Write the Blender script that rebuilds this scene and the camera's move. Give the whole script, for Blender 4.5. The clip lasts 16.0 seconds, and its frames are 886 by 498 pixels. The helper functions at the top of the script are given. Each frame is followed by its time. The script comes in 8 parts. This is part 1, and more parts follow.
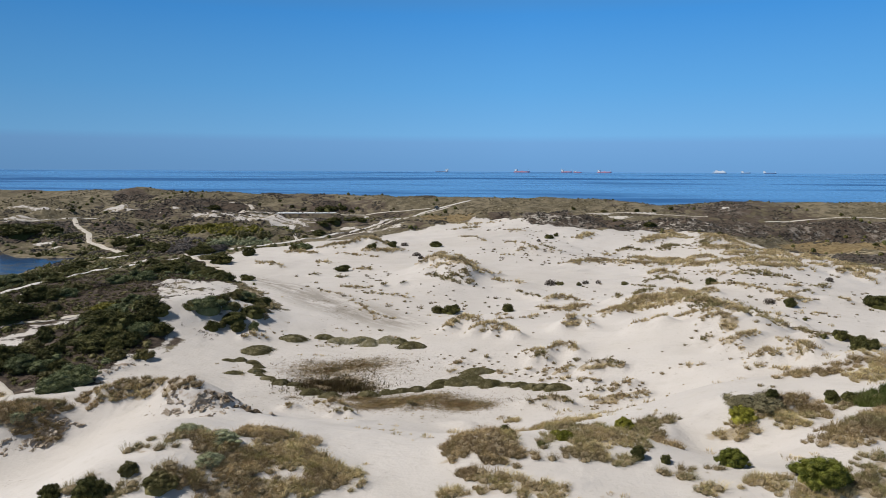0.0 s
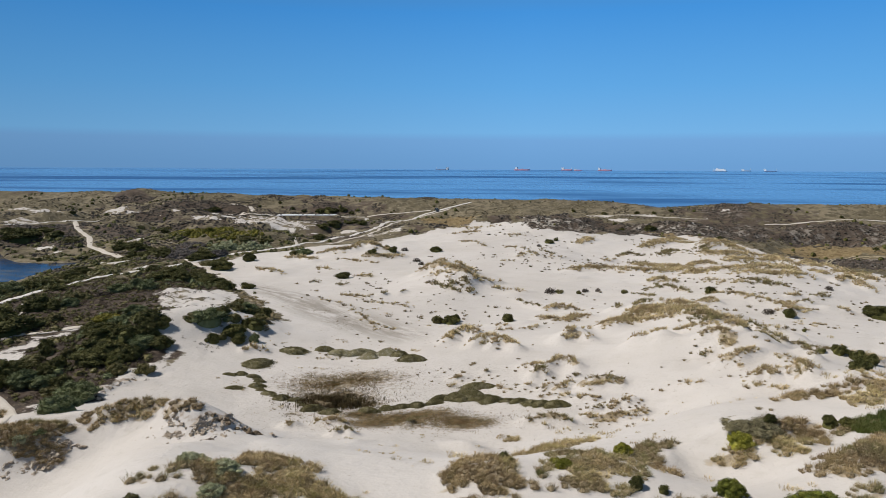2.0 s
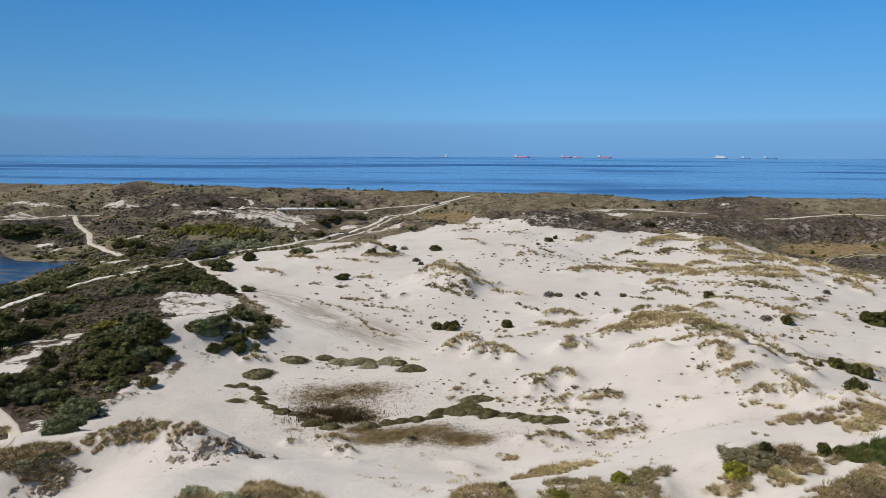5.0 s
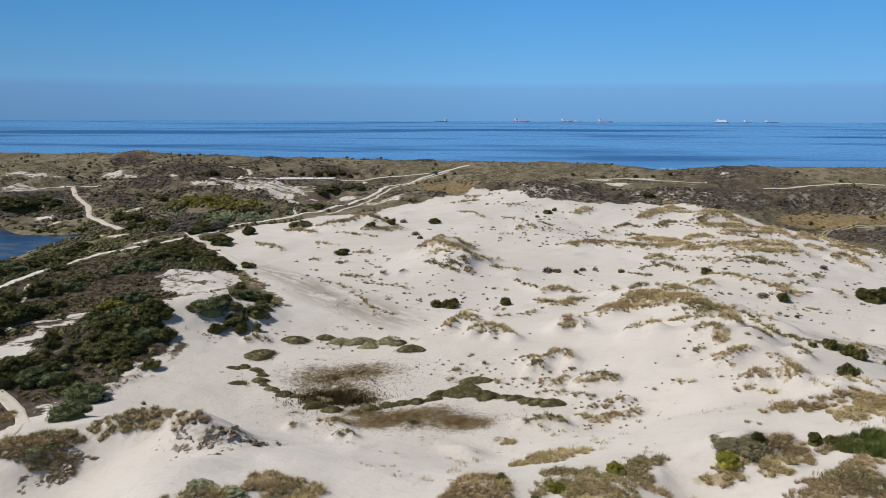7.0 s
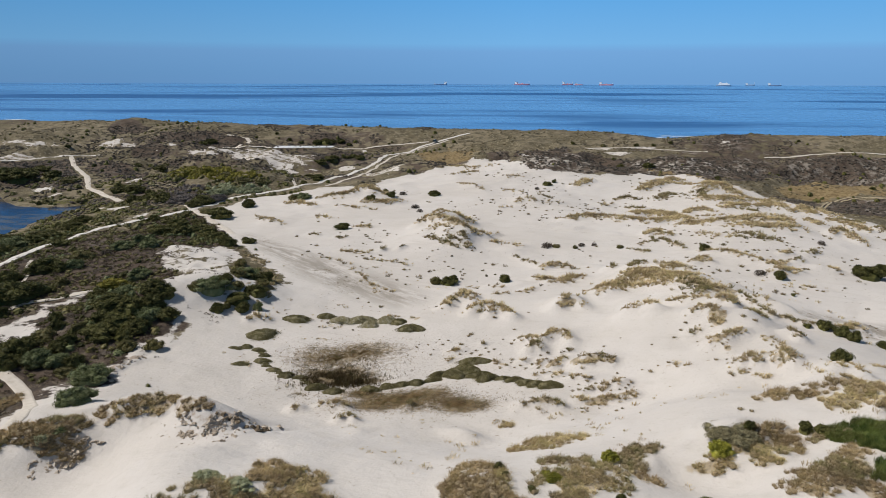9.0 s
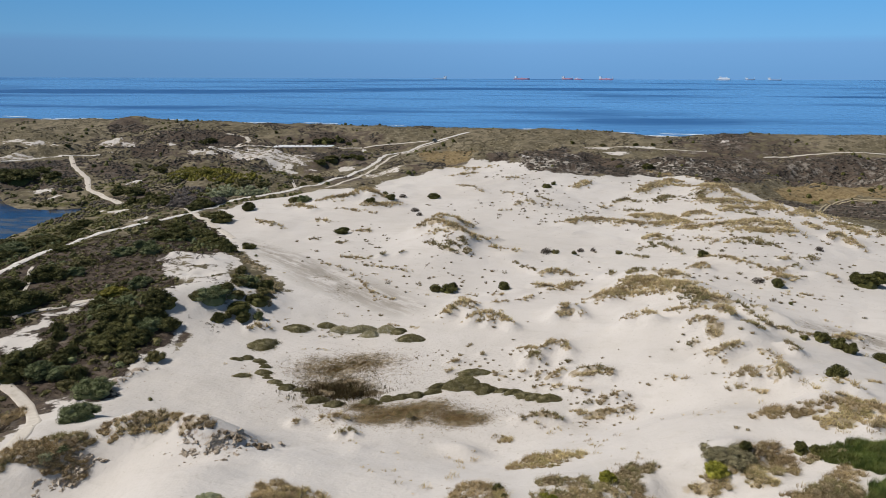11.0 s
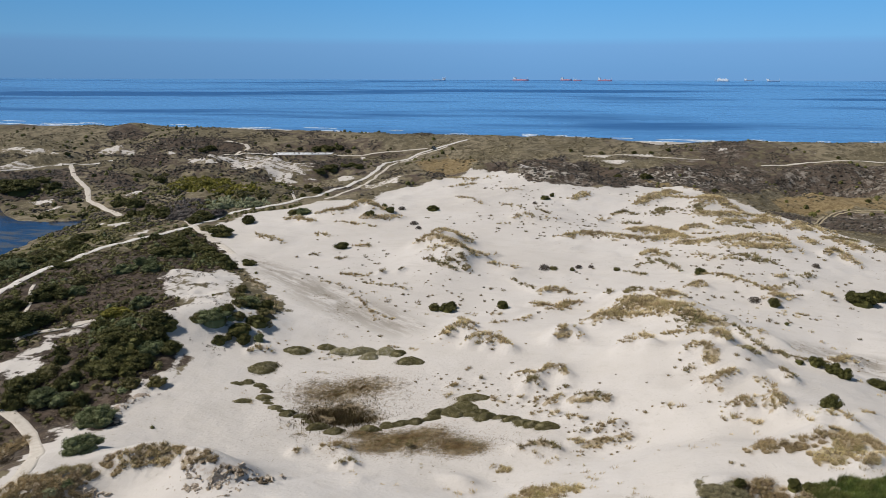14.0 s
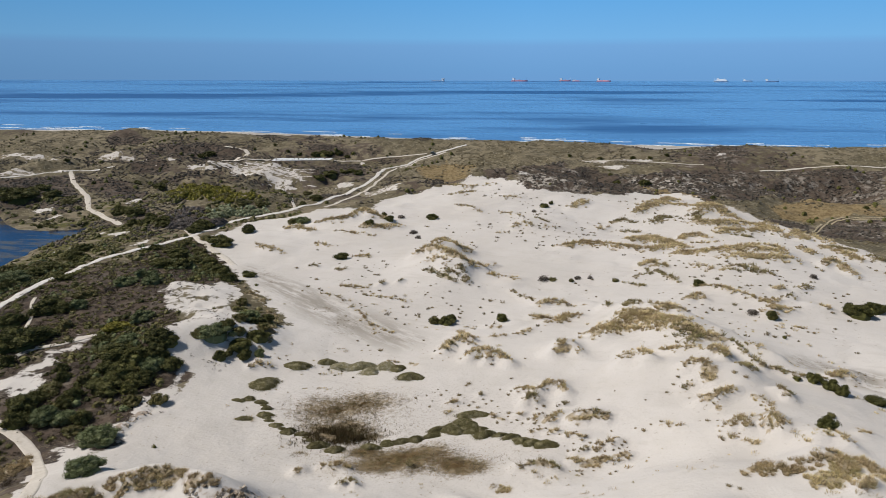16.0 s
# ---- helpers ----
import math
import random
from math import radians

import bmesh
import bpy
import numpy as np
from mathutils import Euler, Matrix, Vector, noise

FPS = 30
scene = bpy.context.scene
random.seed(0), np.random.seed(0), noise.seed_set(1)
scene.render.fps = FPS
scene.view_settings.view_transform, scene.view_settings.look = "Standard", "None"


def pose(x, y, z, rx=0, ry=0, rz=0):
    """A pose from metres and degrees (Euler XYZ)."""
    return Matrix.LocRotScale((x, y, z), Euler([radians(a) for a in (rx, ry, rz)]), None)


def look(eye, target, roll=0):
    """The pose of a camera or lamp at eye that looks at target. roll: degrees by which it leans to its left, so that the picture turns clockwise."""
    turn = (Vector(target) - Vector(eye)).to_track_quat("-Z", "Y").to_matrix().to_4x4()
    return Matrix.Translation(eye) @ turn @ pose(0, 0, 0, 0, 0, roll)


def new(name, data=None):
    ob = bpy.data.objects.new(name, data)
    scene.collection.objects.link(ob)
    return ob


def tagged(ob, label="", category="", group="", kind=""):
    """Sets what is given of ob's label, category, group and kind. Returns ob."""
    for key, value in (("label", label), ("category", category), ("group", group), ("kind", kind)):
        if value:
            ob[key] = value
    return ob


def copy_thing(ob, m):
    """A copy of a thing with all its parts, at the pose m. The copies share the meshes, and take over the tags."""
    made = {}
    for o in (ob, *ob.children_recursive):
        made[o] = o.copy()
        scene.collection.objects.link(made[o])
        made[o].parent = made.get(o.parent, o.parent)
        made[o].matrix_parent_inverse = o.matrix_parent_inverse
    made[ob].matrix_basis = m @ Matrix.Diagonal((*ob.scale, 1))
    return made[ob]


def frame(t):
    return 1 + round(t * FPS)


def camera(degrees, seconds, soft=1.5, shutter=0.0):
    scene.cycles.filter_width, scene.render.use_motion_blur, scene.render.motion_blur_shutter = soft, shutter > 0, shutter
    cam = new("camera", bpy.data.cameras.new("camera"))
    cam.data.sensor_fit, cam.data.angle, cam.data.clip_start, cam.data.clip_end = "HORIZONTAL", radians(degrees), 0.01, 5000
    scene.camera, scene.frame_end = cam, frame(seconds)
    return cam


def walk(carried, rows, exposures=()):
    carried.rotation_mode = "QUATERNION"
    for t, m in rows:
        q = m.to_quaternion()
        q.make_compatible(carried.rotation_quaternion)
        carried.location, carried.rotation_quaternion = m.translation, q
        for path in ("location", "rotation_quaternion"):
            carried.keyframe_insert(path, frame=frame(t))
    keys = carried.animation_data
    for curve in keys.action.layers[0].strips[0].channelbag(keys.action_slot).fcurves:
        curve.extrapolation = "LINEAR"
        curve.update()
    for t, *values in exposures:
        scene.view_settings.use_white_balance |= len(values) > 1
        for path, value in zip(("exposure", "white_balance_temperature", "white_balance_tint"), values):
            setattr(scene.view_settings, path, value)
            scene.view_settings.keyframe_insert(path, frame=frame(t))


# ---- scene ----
cam = camera(63.9, 16.0, 0.75)
PATH = [
    (0, (-0.251, -0.841, 39.731), (-0.246, 1.145, 39.499), 0.3),
    (0.5, (-0.255, -0.846, 40.535), (-0.251, 1.14, 40.301), 0.3),
    (1, (-0.219, -0.839, 41.289), (-0.215, 1.147, 41.054), 0.3),
    (1.5, (-0.205, -0.827, 42.12), (-0.201, 1.159, 41.882), 0.3),
    (2, (-0.199, -0.817, 42.883), (-0.195, 1.169, 42.644), 0.3),
    (2.5, (-0.219, -0.83, 43.746), (-0.214, 1.155, 43.506), 0.3),
    (3, (-0.247, -0.86, 44.619), (-0.242, 1.126, 44.376), 0.3),
    (3.5, (-0.239, -0.835, 45.395), (-0.234, 1.15, 45.151), 0.3),
    (6, (-0.248, -0.908, 49.596), (-0.241, 1.066, 49.275), 0.3),
    (6.5, (-0.175, -0.935, 50.495), (-0.168, 1.034, 50.147), 0.2),
    (7, (-0.205, -0.932, 51.31), (-0.197, 1.032, 50.936), 0.2),
    (7.5, (-0.19, -0.931, 52.158), (-0.182, 1.028, 51.758), 0.2),
    (8, (-0.175, -0.929, 53.018), (-0.166, 1.025, 52.593), 0.2),
    (8.5, (-0.189, -0.984, 53.904), (-0.181, 0.965, 53.455), 0.2),
    (9, (-0.167, -1.006, 54.766), (-0.158, 0.937, 54.293), 0.2),
    (11.5, (-0.175, -1.02, 59.051), (-0.164, 0.92, 58.562), 0.2),
    (12, (-0.177, -1.059, 59.855), (-0.165, 0.88, 59.367), 0.2),
    (12.5, (-0.176, -1.095, 60.787), (-0.164, 0.845, 60.299), 0.2),
    (13, (-0.185, -1.07, 61.606), (-0.172, 0.87, 61.118), 0.2),
    (13.5, (-0.194, -1.101, 62.426), (-0.181, 0.838, 61.939), 0.2),
    (14, (-0.186, -1.08, 63.294), (-0.173, 0.86, 62.806), 0.2),
    (14.5, (-0.212, -1.097, 64.164), (-0.199, 0.842, 63.676), 0.2),
    (15, (-0.219, -1.053, 65.022), (-0.205, 0.887, 64.535), 0.1),
    (15.5, (-0.218, -1.09, 65.898), (-0.204, 0.849, 65.411), 0.1),
    (16, (-0.247, -1.072, 66.715), (-0.232, 0.868, 66.228), 0.1),
]
walk(cam, [(t, look(eye, target, roll)) for t, eye, target, roll in PATH])

# ---- daylight: clear spring sky over the sea, sun high on the left ----
SKY_STRENGTH, AIR_STRENGTH = 0.002, 1.02
SUN_HEIGHT, SUN_FROM = 51.0, -88.0  # degrees above the horizon; degrees from straight ahead (minus: to the left)
world = bpy.data.worlds.new("sky")
scene.world = world
world.use_nodes = True
wt = world.node_tree
wt.nodes.clear()
sky = wt.nodes.new("ShaderNodeTexSky")
sky.sky_type, sky.sun_disc = "NISHITA", False
sky.sun_elevation, sky.sun_rotation = radians(SUN_HEIGHT), radians(SUN_FROM)
sky.altitude, sky.air_density, sky.dust_density, sky.ozone_density = 10.0, 1.0, 0.2, 3.0
# clear air deepens upwards; a thin band of sea haze lies along the whole horizon
coord = wt.nodes.new("ShaderNodeTexCoord")
split = wt.nodes.new("ShaderNodeSeparateXYZ")
wt.links.new(coord.outputs["Generated"], split.inputs[0])
climb = wt.nodes.new("ShaderNodeMapRange")
climb.inputs[1].default_value, climb.inputs[2].default_value = -0.02, 0.48
wt.links.new(split.outputs["Z"], climb.inputs[0])
air = wt.nodes.new("ShaderNodeValToRGB")
AIR = ((0.0, (0.135, 0.315, 0.610)), (0.045, (0.140, 0.335, 0.635)), (0.105, (0.160, 0.365, 0.680)), (0.125, (0.165, 0.425, 0.760)),
       (0.25, (0.110, 0.370, 0.745)), (0.44, (0.055, 0.280, 0.690)), (0.62, (0.085, 0.185, 0.340)), (1.0, (0.088, 0.125, 0.190)))
while len(air.color_ramp.elements) < len(AIR):
    air.color_ramp.elements.new(0.5)
for stop, (place, colour) in zip(air.color_ramp.elements, AIR):
    stop.position, stop.color = place, (*colour, 1)
wt.links.new(climb.outputs[0], air.inputs[0])
glow = wt.nodes.new("ShaderNodeBackground")
glow.inputs["Strength"].default_value = AIR_STRENGTH
# the air is a little deeper towards the side of the sun, where the haze is thin
side = wt.nodes.new("ShaderNodeMapRange")
side.inputs[1].default_value, side.inputs[2].default_value = -0.62, 0.12
side.inputs[3].default_value, side.inputs[4].default_value = 0.72, 1.0
wt.links.new(split.outputs["X"], side.inputs[0])
depth = wt.nodes.new("ShaderNodeVectorMath")
depth.operation = "SCALE"
wt.links.new(air.outputs[0], depth.inputs[0])
wt.links.new(side.outputs[0], depth.inputs["Scale"])
wt.links.new(depth.outputs[0], glow.inputs["Color"])
back = wt.nodes.new("ShaderNodeBackground")
back.inputs["Strength"].default_value = SKY_STRENGTH
wt.links.new(sky.outputs[0], back.inputs["Color"])
both = wt.nodes.new("ShaderNodeAddShader")
wout = wt.nodes.new("ShaderNodeOutputWorld")
wt.links.new(back.outputs[0], both.inputs[0])
wt.links.new(glow.outputs[0], both.inputs[1])
wt.links.new(both.outputs[0], wout.inputs[0])

sun_data = bpy.data.lights.new("sun", "SUN")
sun_data.energy, sun_data.angle, sun_data.color = 4.80, radians(0.53), (1.0, 0.955, 0.905)
sun = new("sun", sun_data)
sun.matrix_world = look((0, 0, 0), (-math.sin(radians(SUN_FROM)) * math.cos(radians(SUN_HEIGHT)),
                                    -math.cos(radians(SUN_FROM)) * math.cos(radians(SUN_HEIGHT)), -math.sin(radians(SUN_HEIGHT))))
scene.view_settings.exposure = 0.0


# ---- materials ----
class Nodes:
    """A short way to write node trees."""

    def __init__(self, name, rough=0.9, spec=0.2):
        self.mat = bpy.data.materials.new(name)
        self.mat.use_nodes = True
        self.tree = self.mat.node_tree
        self.bsdf = self.tree.nodes["Principled BSDF"]
        self.bsdf.inputs["Roughness"].default_value = rough
        self.bsdf.inputs["Specular IOR Level"].default_value = spec
        geo = self.tree.nodes.new("ShaderNodeNewGeometry")
        self.place, self.island = geo.outputs["Position"], geo.outputs["Random Per Island"]

    def put(self, socket, value):
        if isinstance(value, bpy.types.NodeSocket):
            self.tree.links.new(value, socket)
        else:
            socket.default_value = value

    def stretch(self, sx, sy, sz, turn=0.0):
        spin = self.tree.nodes.new("ShaderNodeMapping")
        spin.inputs["Rotation"].default_value = (0, 0, radians(turn))
        self.put(spin.inputs["Vector"], self.place)
        n = self.tree.nodes.new("ShaderNodeMapping")
        n.inputs["Scale"].default_value = (sx, sy, sz)
        self.put(n.inputs["Vector"], spin.outputs[0])
        return n.outputs[0]

    def noise(self, size, detail=4.0, rough=0.55, vector=None):
        n = self.tree.nodes.new("ShaderNodeTexNoise")
        n.inputs["Scale"].default_value = 1.0 / size
        n.inputs["Detail"].default_value = detail
        n.inputs["Roughness"].default_value = rough
        self.put(n.inputs["Vector"], vector or self.place)
        return n.outputs["Fac"]

    def math(self, kind, a, b=0.0, c=0.0):
        n = self.tree.nodes.new("ShaderNodeMath")
        n.operation = kind
        for i, v in enumerate((a, b, c)):
            self.put(n.inputs[i], v)
        return n.outputs[0]

    def band(self, value, lo, hi, out_lo=0.0, out_hi=1.0):
        n = self.tree.nodes.new("ShaderNodeMapRange")
        n.interpolation_type = "SMOOTHSTEP"
        for i, v in enumerate((value, lo, hi, out_lo, out_hi)):
            self.put(n.inputs[i], v)
        return n.outputs[0]

    def mix(self, fac, a, b):
        n = self.tree.nodes.new("ShaderNodeMix")
        n.data_type = "RGBA"
        self.put(n.inputs[0], fac)
        for i, v in ((6, a), (7, b)):
            self.put(n.inputs[i], (*v, 1.0) if isinstance(v, tuple) else v)
        return n.outputs[2]

    def layer(self, name):
        n = self.tree.nodes.new("ShaderNodeAttribute")
        n.attribute_name = name
        return n.outputs["Fac"]

    def own(self):
        n = self.tree.nodes.new("ShaderNodeObjectInfo")
        return n.outputs["Random"]

    def bump(self, height, metres, strength=1.0):
        n = self.tree.nodes.new("ShaderNodeBump")
        n.inputs["Strength"].default_value, n.inputs["Distance"].default_value = strength, metres
        self.put(n.inputs["Height"], height)
        self.put(self.bsdf.inputs["Normal"], n.outputs[0])

    def done(self, colour):
        self.put(self.bsdf.inputs["Base Color"], (*colour, 1.0) if isinstance(colour, tuple) else colour)
        return self.mat


def ground_material():
    m = Nodes("dune ground", 0.95, 0.1)
    fine, mid, wide = m.noise(0.6, 5), m.noise(5.0, 5), m.noise(38.0, 4)
    crumb = m.noise(1.7, 6, 0.7)
    # sand: pale, with faint darker drifts and grains
    sand = m.mix(m.band(wide, 0.35, 0.65), SAND_PALE, SAND_WARM)
    sand = m.mix(m.band(mid, 0.45, 0.75, 0.0, 0.35), sand, (0.43, 0.392, 0.345))
    sand = m.mix(m.band(m.noise(0.5, 4, 0.6), 0.60, 0.74, 0.0, 0.4), sand, (0.33, 0.29, 0.23))
    sand = m.mix(m.math("MULTIPLY", m.band(m.noise(1.1, 5, 0.7), 0.60, 0.70), m.band(m.noise(16.0, 3), 0.5, 0.62)), sand, (0.25, 0.21, 0.16))
    # faint long drifts of darker grains that the wind has drawn out
    drift = m.noise(1.0, 5, 0.65, m.stretch(1 / 14, 1 / 2.2, 1, 24))
    sand = m.mix(m.band(drift, 0.52, 0.72, 0.0, 0.30), sand, (0.38, 0.345, 0.30))
    streak = m.noise(1.0, 6, 0.7, m.stretch(1 / 26, 1 / 3.4, 1, 46))
    wet = m.math("MULTIPLY", m.layer("damp"), m.band(streak, 0.36, 0.60))
    sand = m.mix(wet, sand, (0.275, 0.248, 0.212))
    speck = m.math("MULTIPLY", m.layer("damp"), m.band(m.noise(1.3, 5, 0.8), 0.53, 0.64))
    sand = m.mix(m.math("MULTIPLY", speck, m.band(m.noise(11.0, 3), 0.46, 0.56)), sand, (0.15, 0.115, 0.075))
    crust = m.math("MULTIPLY", m.layer("crust"), m.band(m.noise(0.45, 4, 0.8), 0.50, 0.62, 0.0, 0.55))
    sand = m.mix(crust, sand, (0.27, 0.235, 0.19))
    # dune turf: olive and straw, mottled
    turf = m.mix(m.band(wide, 0.38, 0.62), (0.110, 0.092, 0.056), (0.172, 0.143, 0.095))
    turf = m.mix(m.band(mid, 0.42, 0.62), turf, (0.078, 0.066, 0.042))
    turf = m.mix(m.band(crumb, 0.52, 0.66), turf, (0.235, 0.205, 0.145))
    # heath: dark twigs with pale lichen and bare specks
    heath = m.mix(m.band(mid, 0.4, 0.6), (0.038, 0.029, 0.023), (0.078, 0.058, 0.044))
    heath = m.mix(m.band(crumb, 0.52, 0.66), heath, (0.105, 0.087, 0.064))
    heath = m.mix(m.band(fine, 0.55, 0.68, 0.0, 0.8), heath, (0.130, 0.100, 0.070))
    pale = m.math("MULTIPLY", m.layer("lichen"), m.band(m.noise(4.2, 6, 0.72), 0.46, 0.62, 0.0, 0.75))
    heath = m.mix(m.math("MULTIPLY", pale, m.band(m.noise(24.0, 3), 0.42, 0.6)), heath, (0.33, 0.30, 0.258))
    dry = m.mix(m.band(crumb, 0.4, 0.62), (0.130, 0.092, 0.046), (0.225, 0.172, 0.092))
    straw = m.mix(m.band(crumb, 0.4, 0.62), (0.180, 0.142, 0.088), (0.360, 0.300, 0.215))
    green = m.mix(m.band(crumb, 0.4, 0.62), (0.060, 0.060, 0.020), (0.112, 0.102, 0.038))
    rag = m.math("MULTIPLY", m.math("SUBTRACT", m.math("ADD", m.math("MULTIPLY", mid, 0.6), m.math("MULTIPLY", crumb, 0.4)), 0.5), 2.4)

    def cover(name, lo=0.42, hi=0.58):
        return m.band(m.math("ADD", m.layer(name), rag), lo, hi)

    land = m.mix(cover("heath"), turf, heath)
    land = m.mix(cover("green"), land, green)
    land = m.mix(cover("gold"), land, dry)
    land = m.mix(cover("sand"), land, sand)
    land = m.mix(cover("litter", 0.42, 0.72), land, straw)
    peat = m.mix(m.band(crumb, 0.4, 0.6), (0.095, 0.074, 0.045), (0.205, 0.160, 0.102))
    land = m.mix(m.band(m.math("ADD", m.layer("peat"), m.math("MULTIPLY", m.math("SUBTRACT", m.noise(0.8, 5, 0.75), 0.5), 1.7)), 0.15, 0.85), land, peat)
    land = m.mix(cover("roots", 0.5, 0.8), land, (0.30, 0.245, 0.195))
    ripple = m.noise(1.0, 4, 0.6, m.stretch(1 / 2.6, 1 / 0.7, 1, 24))
    m.bump(m.math("ADD", m.math("ADD", m.math("MULTIPLY", crumb, 0.9), fine), m.math("MULTIPLY", ripple, 0.35)), 0.22, 0.5)
    return m.done(land)


SAND_PALE, SAND_WARM = (0.506, 0.472, 0.436), (0.470, 0.435, 0.397)


def sea_material():
    """Smooth slicks mirror the low sky, and their base colour is paled by that sheen too; wind-ruffled streaks show the
    darker water.
    """
    m = Nodes("sea water", 0.3, 0.5)
    m.bsdf.inputs["IOR"].default_value = 1.33
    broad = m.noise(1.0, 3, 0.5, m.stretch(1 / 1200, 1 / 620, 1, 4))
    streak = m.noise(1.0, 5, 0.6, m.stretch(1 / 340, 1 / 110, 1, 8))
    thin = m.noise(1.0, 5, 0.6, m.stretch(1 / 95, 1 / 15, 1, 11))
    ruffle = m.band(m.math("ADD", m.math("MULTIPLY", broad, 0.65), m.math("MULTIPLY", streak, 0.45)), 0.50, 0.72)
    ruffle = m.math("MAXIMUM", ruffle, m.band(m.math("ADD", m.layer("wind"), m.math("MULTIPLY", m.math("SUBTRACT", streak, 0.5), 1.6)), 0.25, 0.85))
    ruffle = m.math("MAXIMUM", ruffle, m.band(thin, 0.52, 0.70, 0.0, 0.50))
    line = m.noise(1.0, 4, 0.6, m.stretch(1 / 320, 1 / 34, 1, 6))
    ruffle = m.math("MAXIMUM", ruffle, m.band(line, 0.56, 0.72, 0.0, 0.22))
    m.put(m.bsdf.inputs["Roughness"], m.band(ruffle, 0.0, 1.0, 0.24, 0.46))
    m.put(m.bsdf.inputs["Specular IOR Level"], m.band(ruffle, 0.0, 1.0, 0.5, 0.26))
    m.bump(m.noise(1.0, 4, 0.6, m.stretch(1 / 9, 1 / 3, 1, 11)), 0.22, 0.5)
    # sky reflection painted into the colour: paler on slicks, darker where ruffled
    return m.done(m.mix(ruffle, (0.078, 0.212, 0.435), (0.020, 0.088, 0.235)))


def road_material(name, pale, dark, size=1.2):
    m = Nodes(name, 0.92, 0.15)
    c = m.mix(m.band(m.noise(size, 6, 0.65), 0.36, 0.66), pale, dark)
    c = m.mix(m.band(m.noise(size * 9, 4), 0.45, 0.7, 0.0, 0.45), c, dark)
    m.bump(m.noise(0.5, 5), 0.05)
    return m.done(c)


def plain_material(name, colour, rough=0.6, spec=0.3, metal=0.0):
    m = Nodes(name, rough, spec)
    m.bsdf.inputs["Metallic"].default_value = metal
    worn = tuple(v * 0.72 for v in colour)
    return m.done(m.mix(m.band(m.noise(1.4, 5), 0.4, 0.7, 0.0, 0.6), colour, worn))


def leaf_material(name, dark, light, tip, sheen=0.25):
    """Leaves that differ from leaf to leaf, from shrub to shrub and from clump to clump."""
    m = Nodes(name, 0.6, sheen)
    c = m.mix(m.island, dark, light)
    c = m.mix(m.band(m.noise(0.9, 3), 0.45, 0.7, 0.0, 0.8), c, tip)
    c = m.mix(m.math("MULTIPLY", m.own(), 0.45), c, dark)
    m.bsdf.inputs["Subsurface Weight"].default_value = 0.0
    return m.done(c)


def blade_material(name, straw, olive, dead):
    m = Nodes(name, 0.7, 0.2)
    c = m.mix(m.band(m.noise(4.5, 4, 0.6), 0.40, 0.56), straw, dead)
    c = m.mix(m.band(m.noise(1.6, 3, 0.6), 0.47, 0.60), c, olive)
    c = m.mix(m.math("MULTIPLY", m.island, 0.4), c, olive)
    c = m.mix(m.band(m.noise(2.3, 3, 0.6), 0.56, 0.68, 0.0, 0.8), c, tuple(v * 0.62 for v in dead))
    return m.done(c)


GROUND = ground_material()
SEA = sea_material()
SHELL_ROAD = road_material("shell path", (0.56, 0.535, 0.50), (0.44, 0.41, 0.37))
SAND_PATH = road_material("trodden sand path", (0.51, 0.465, 0.405), (0.42, 0.375, 0.315))
TRACK = road_material("worn turf track", (0.36, 0.30, 0.20), (0.24, 0.20, 0.13))
PAVING = road_material("pale concrete paving", (0.58, 0.59, 0.60), (0.50, 0.51, 0.52), 0.8)

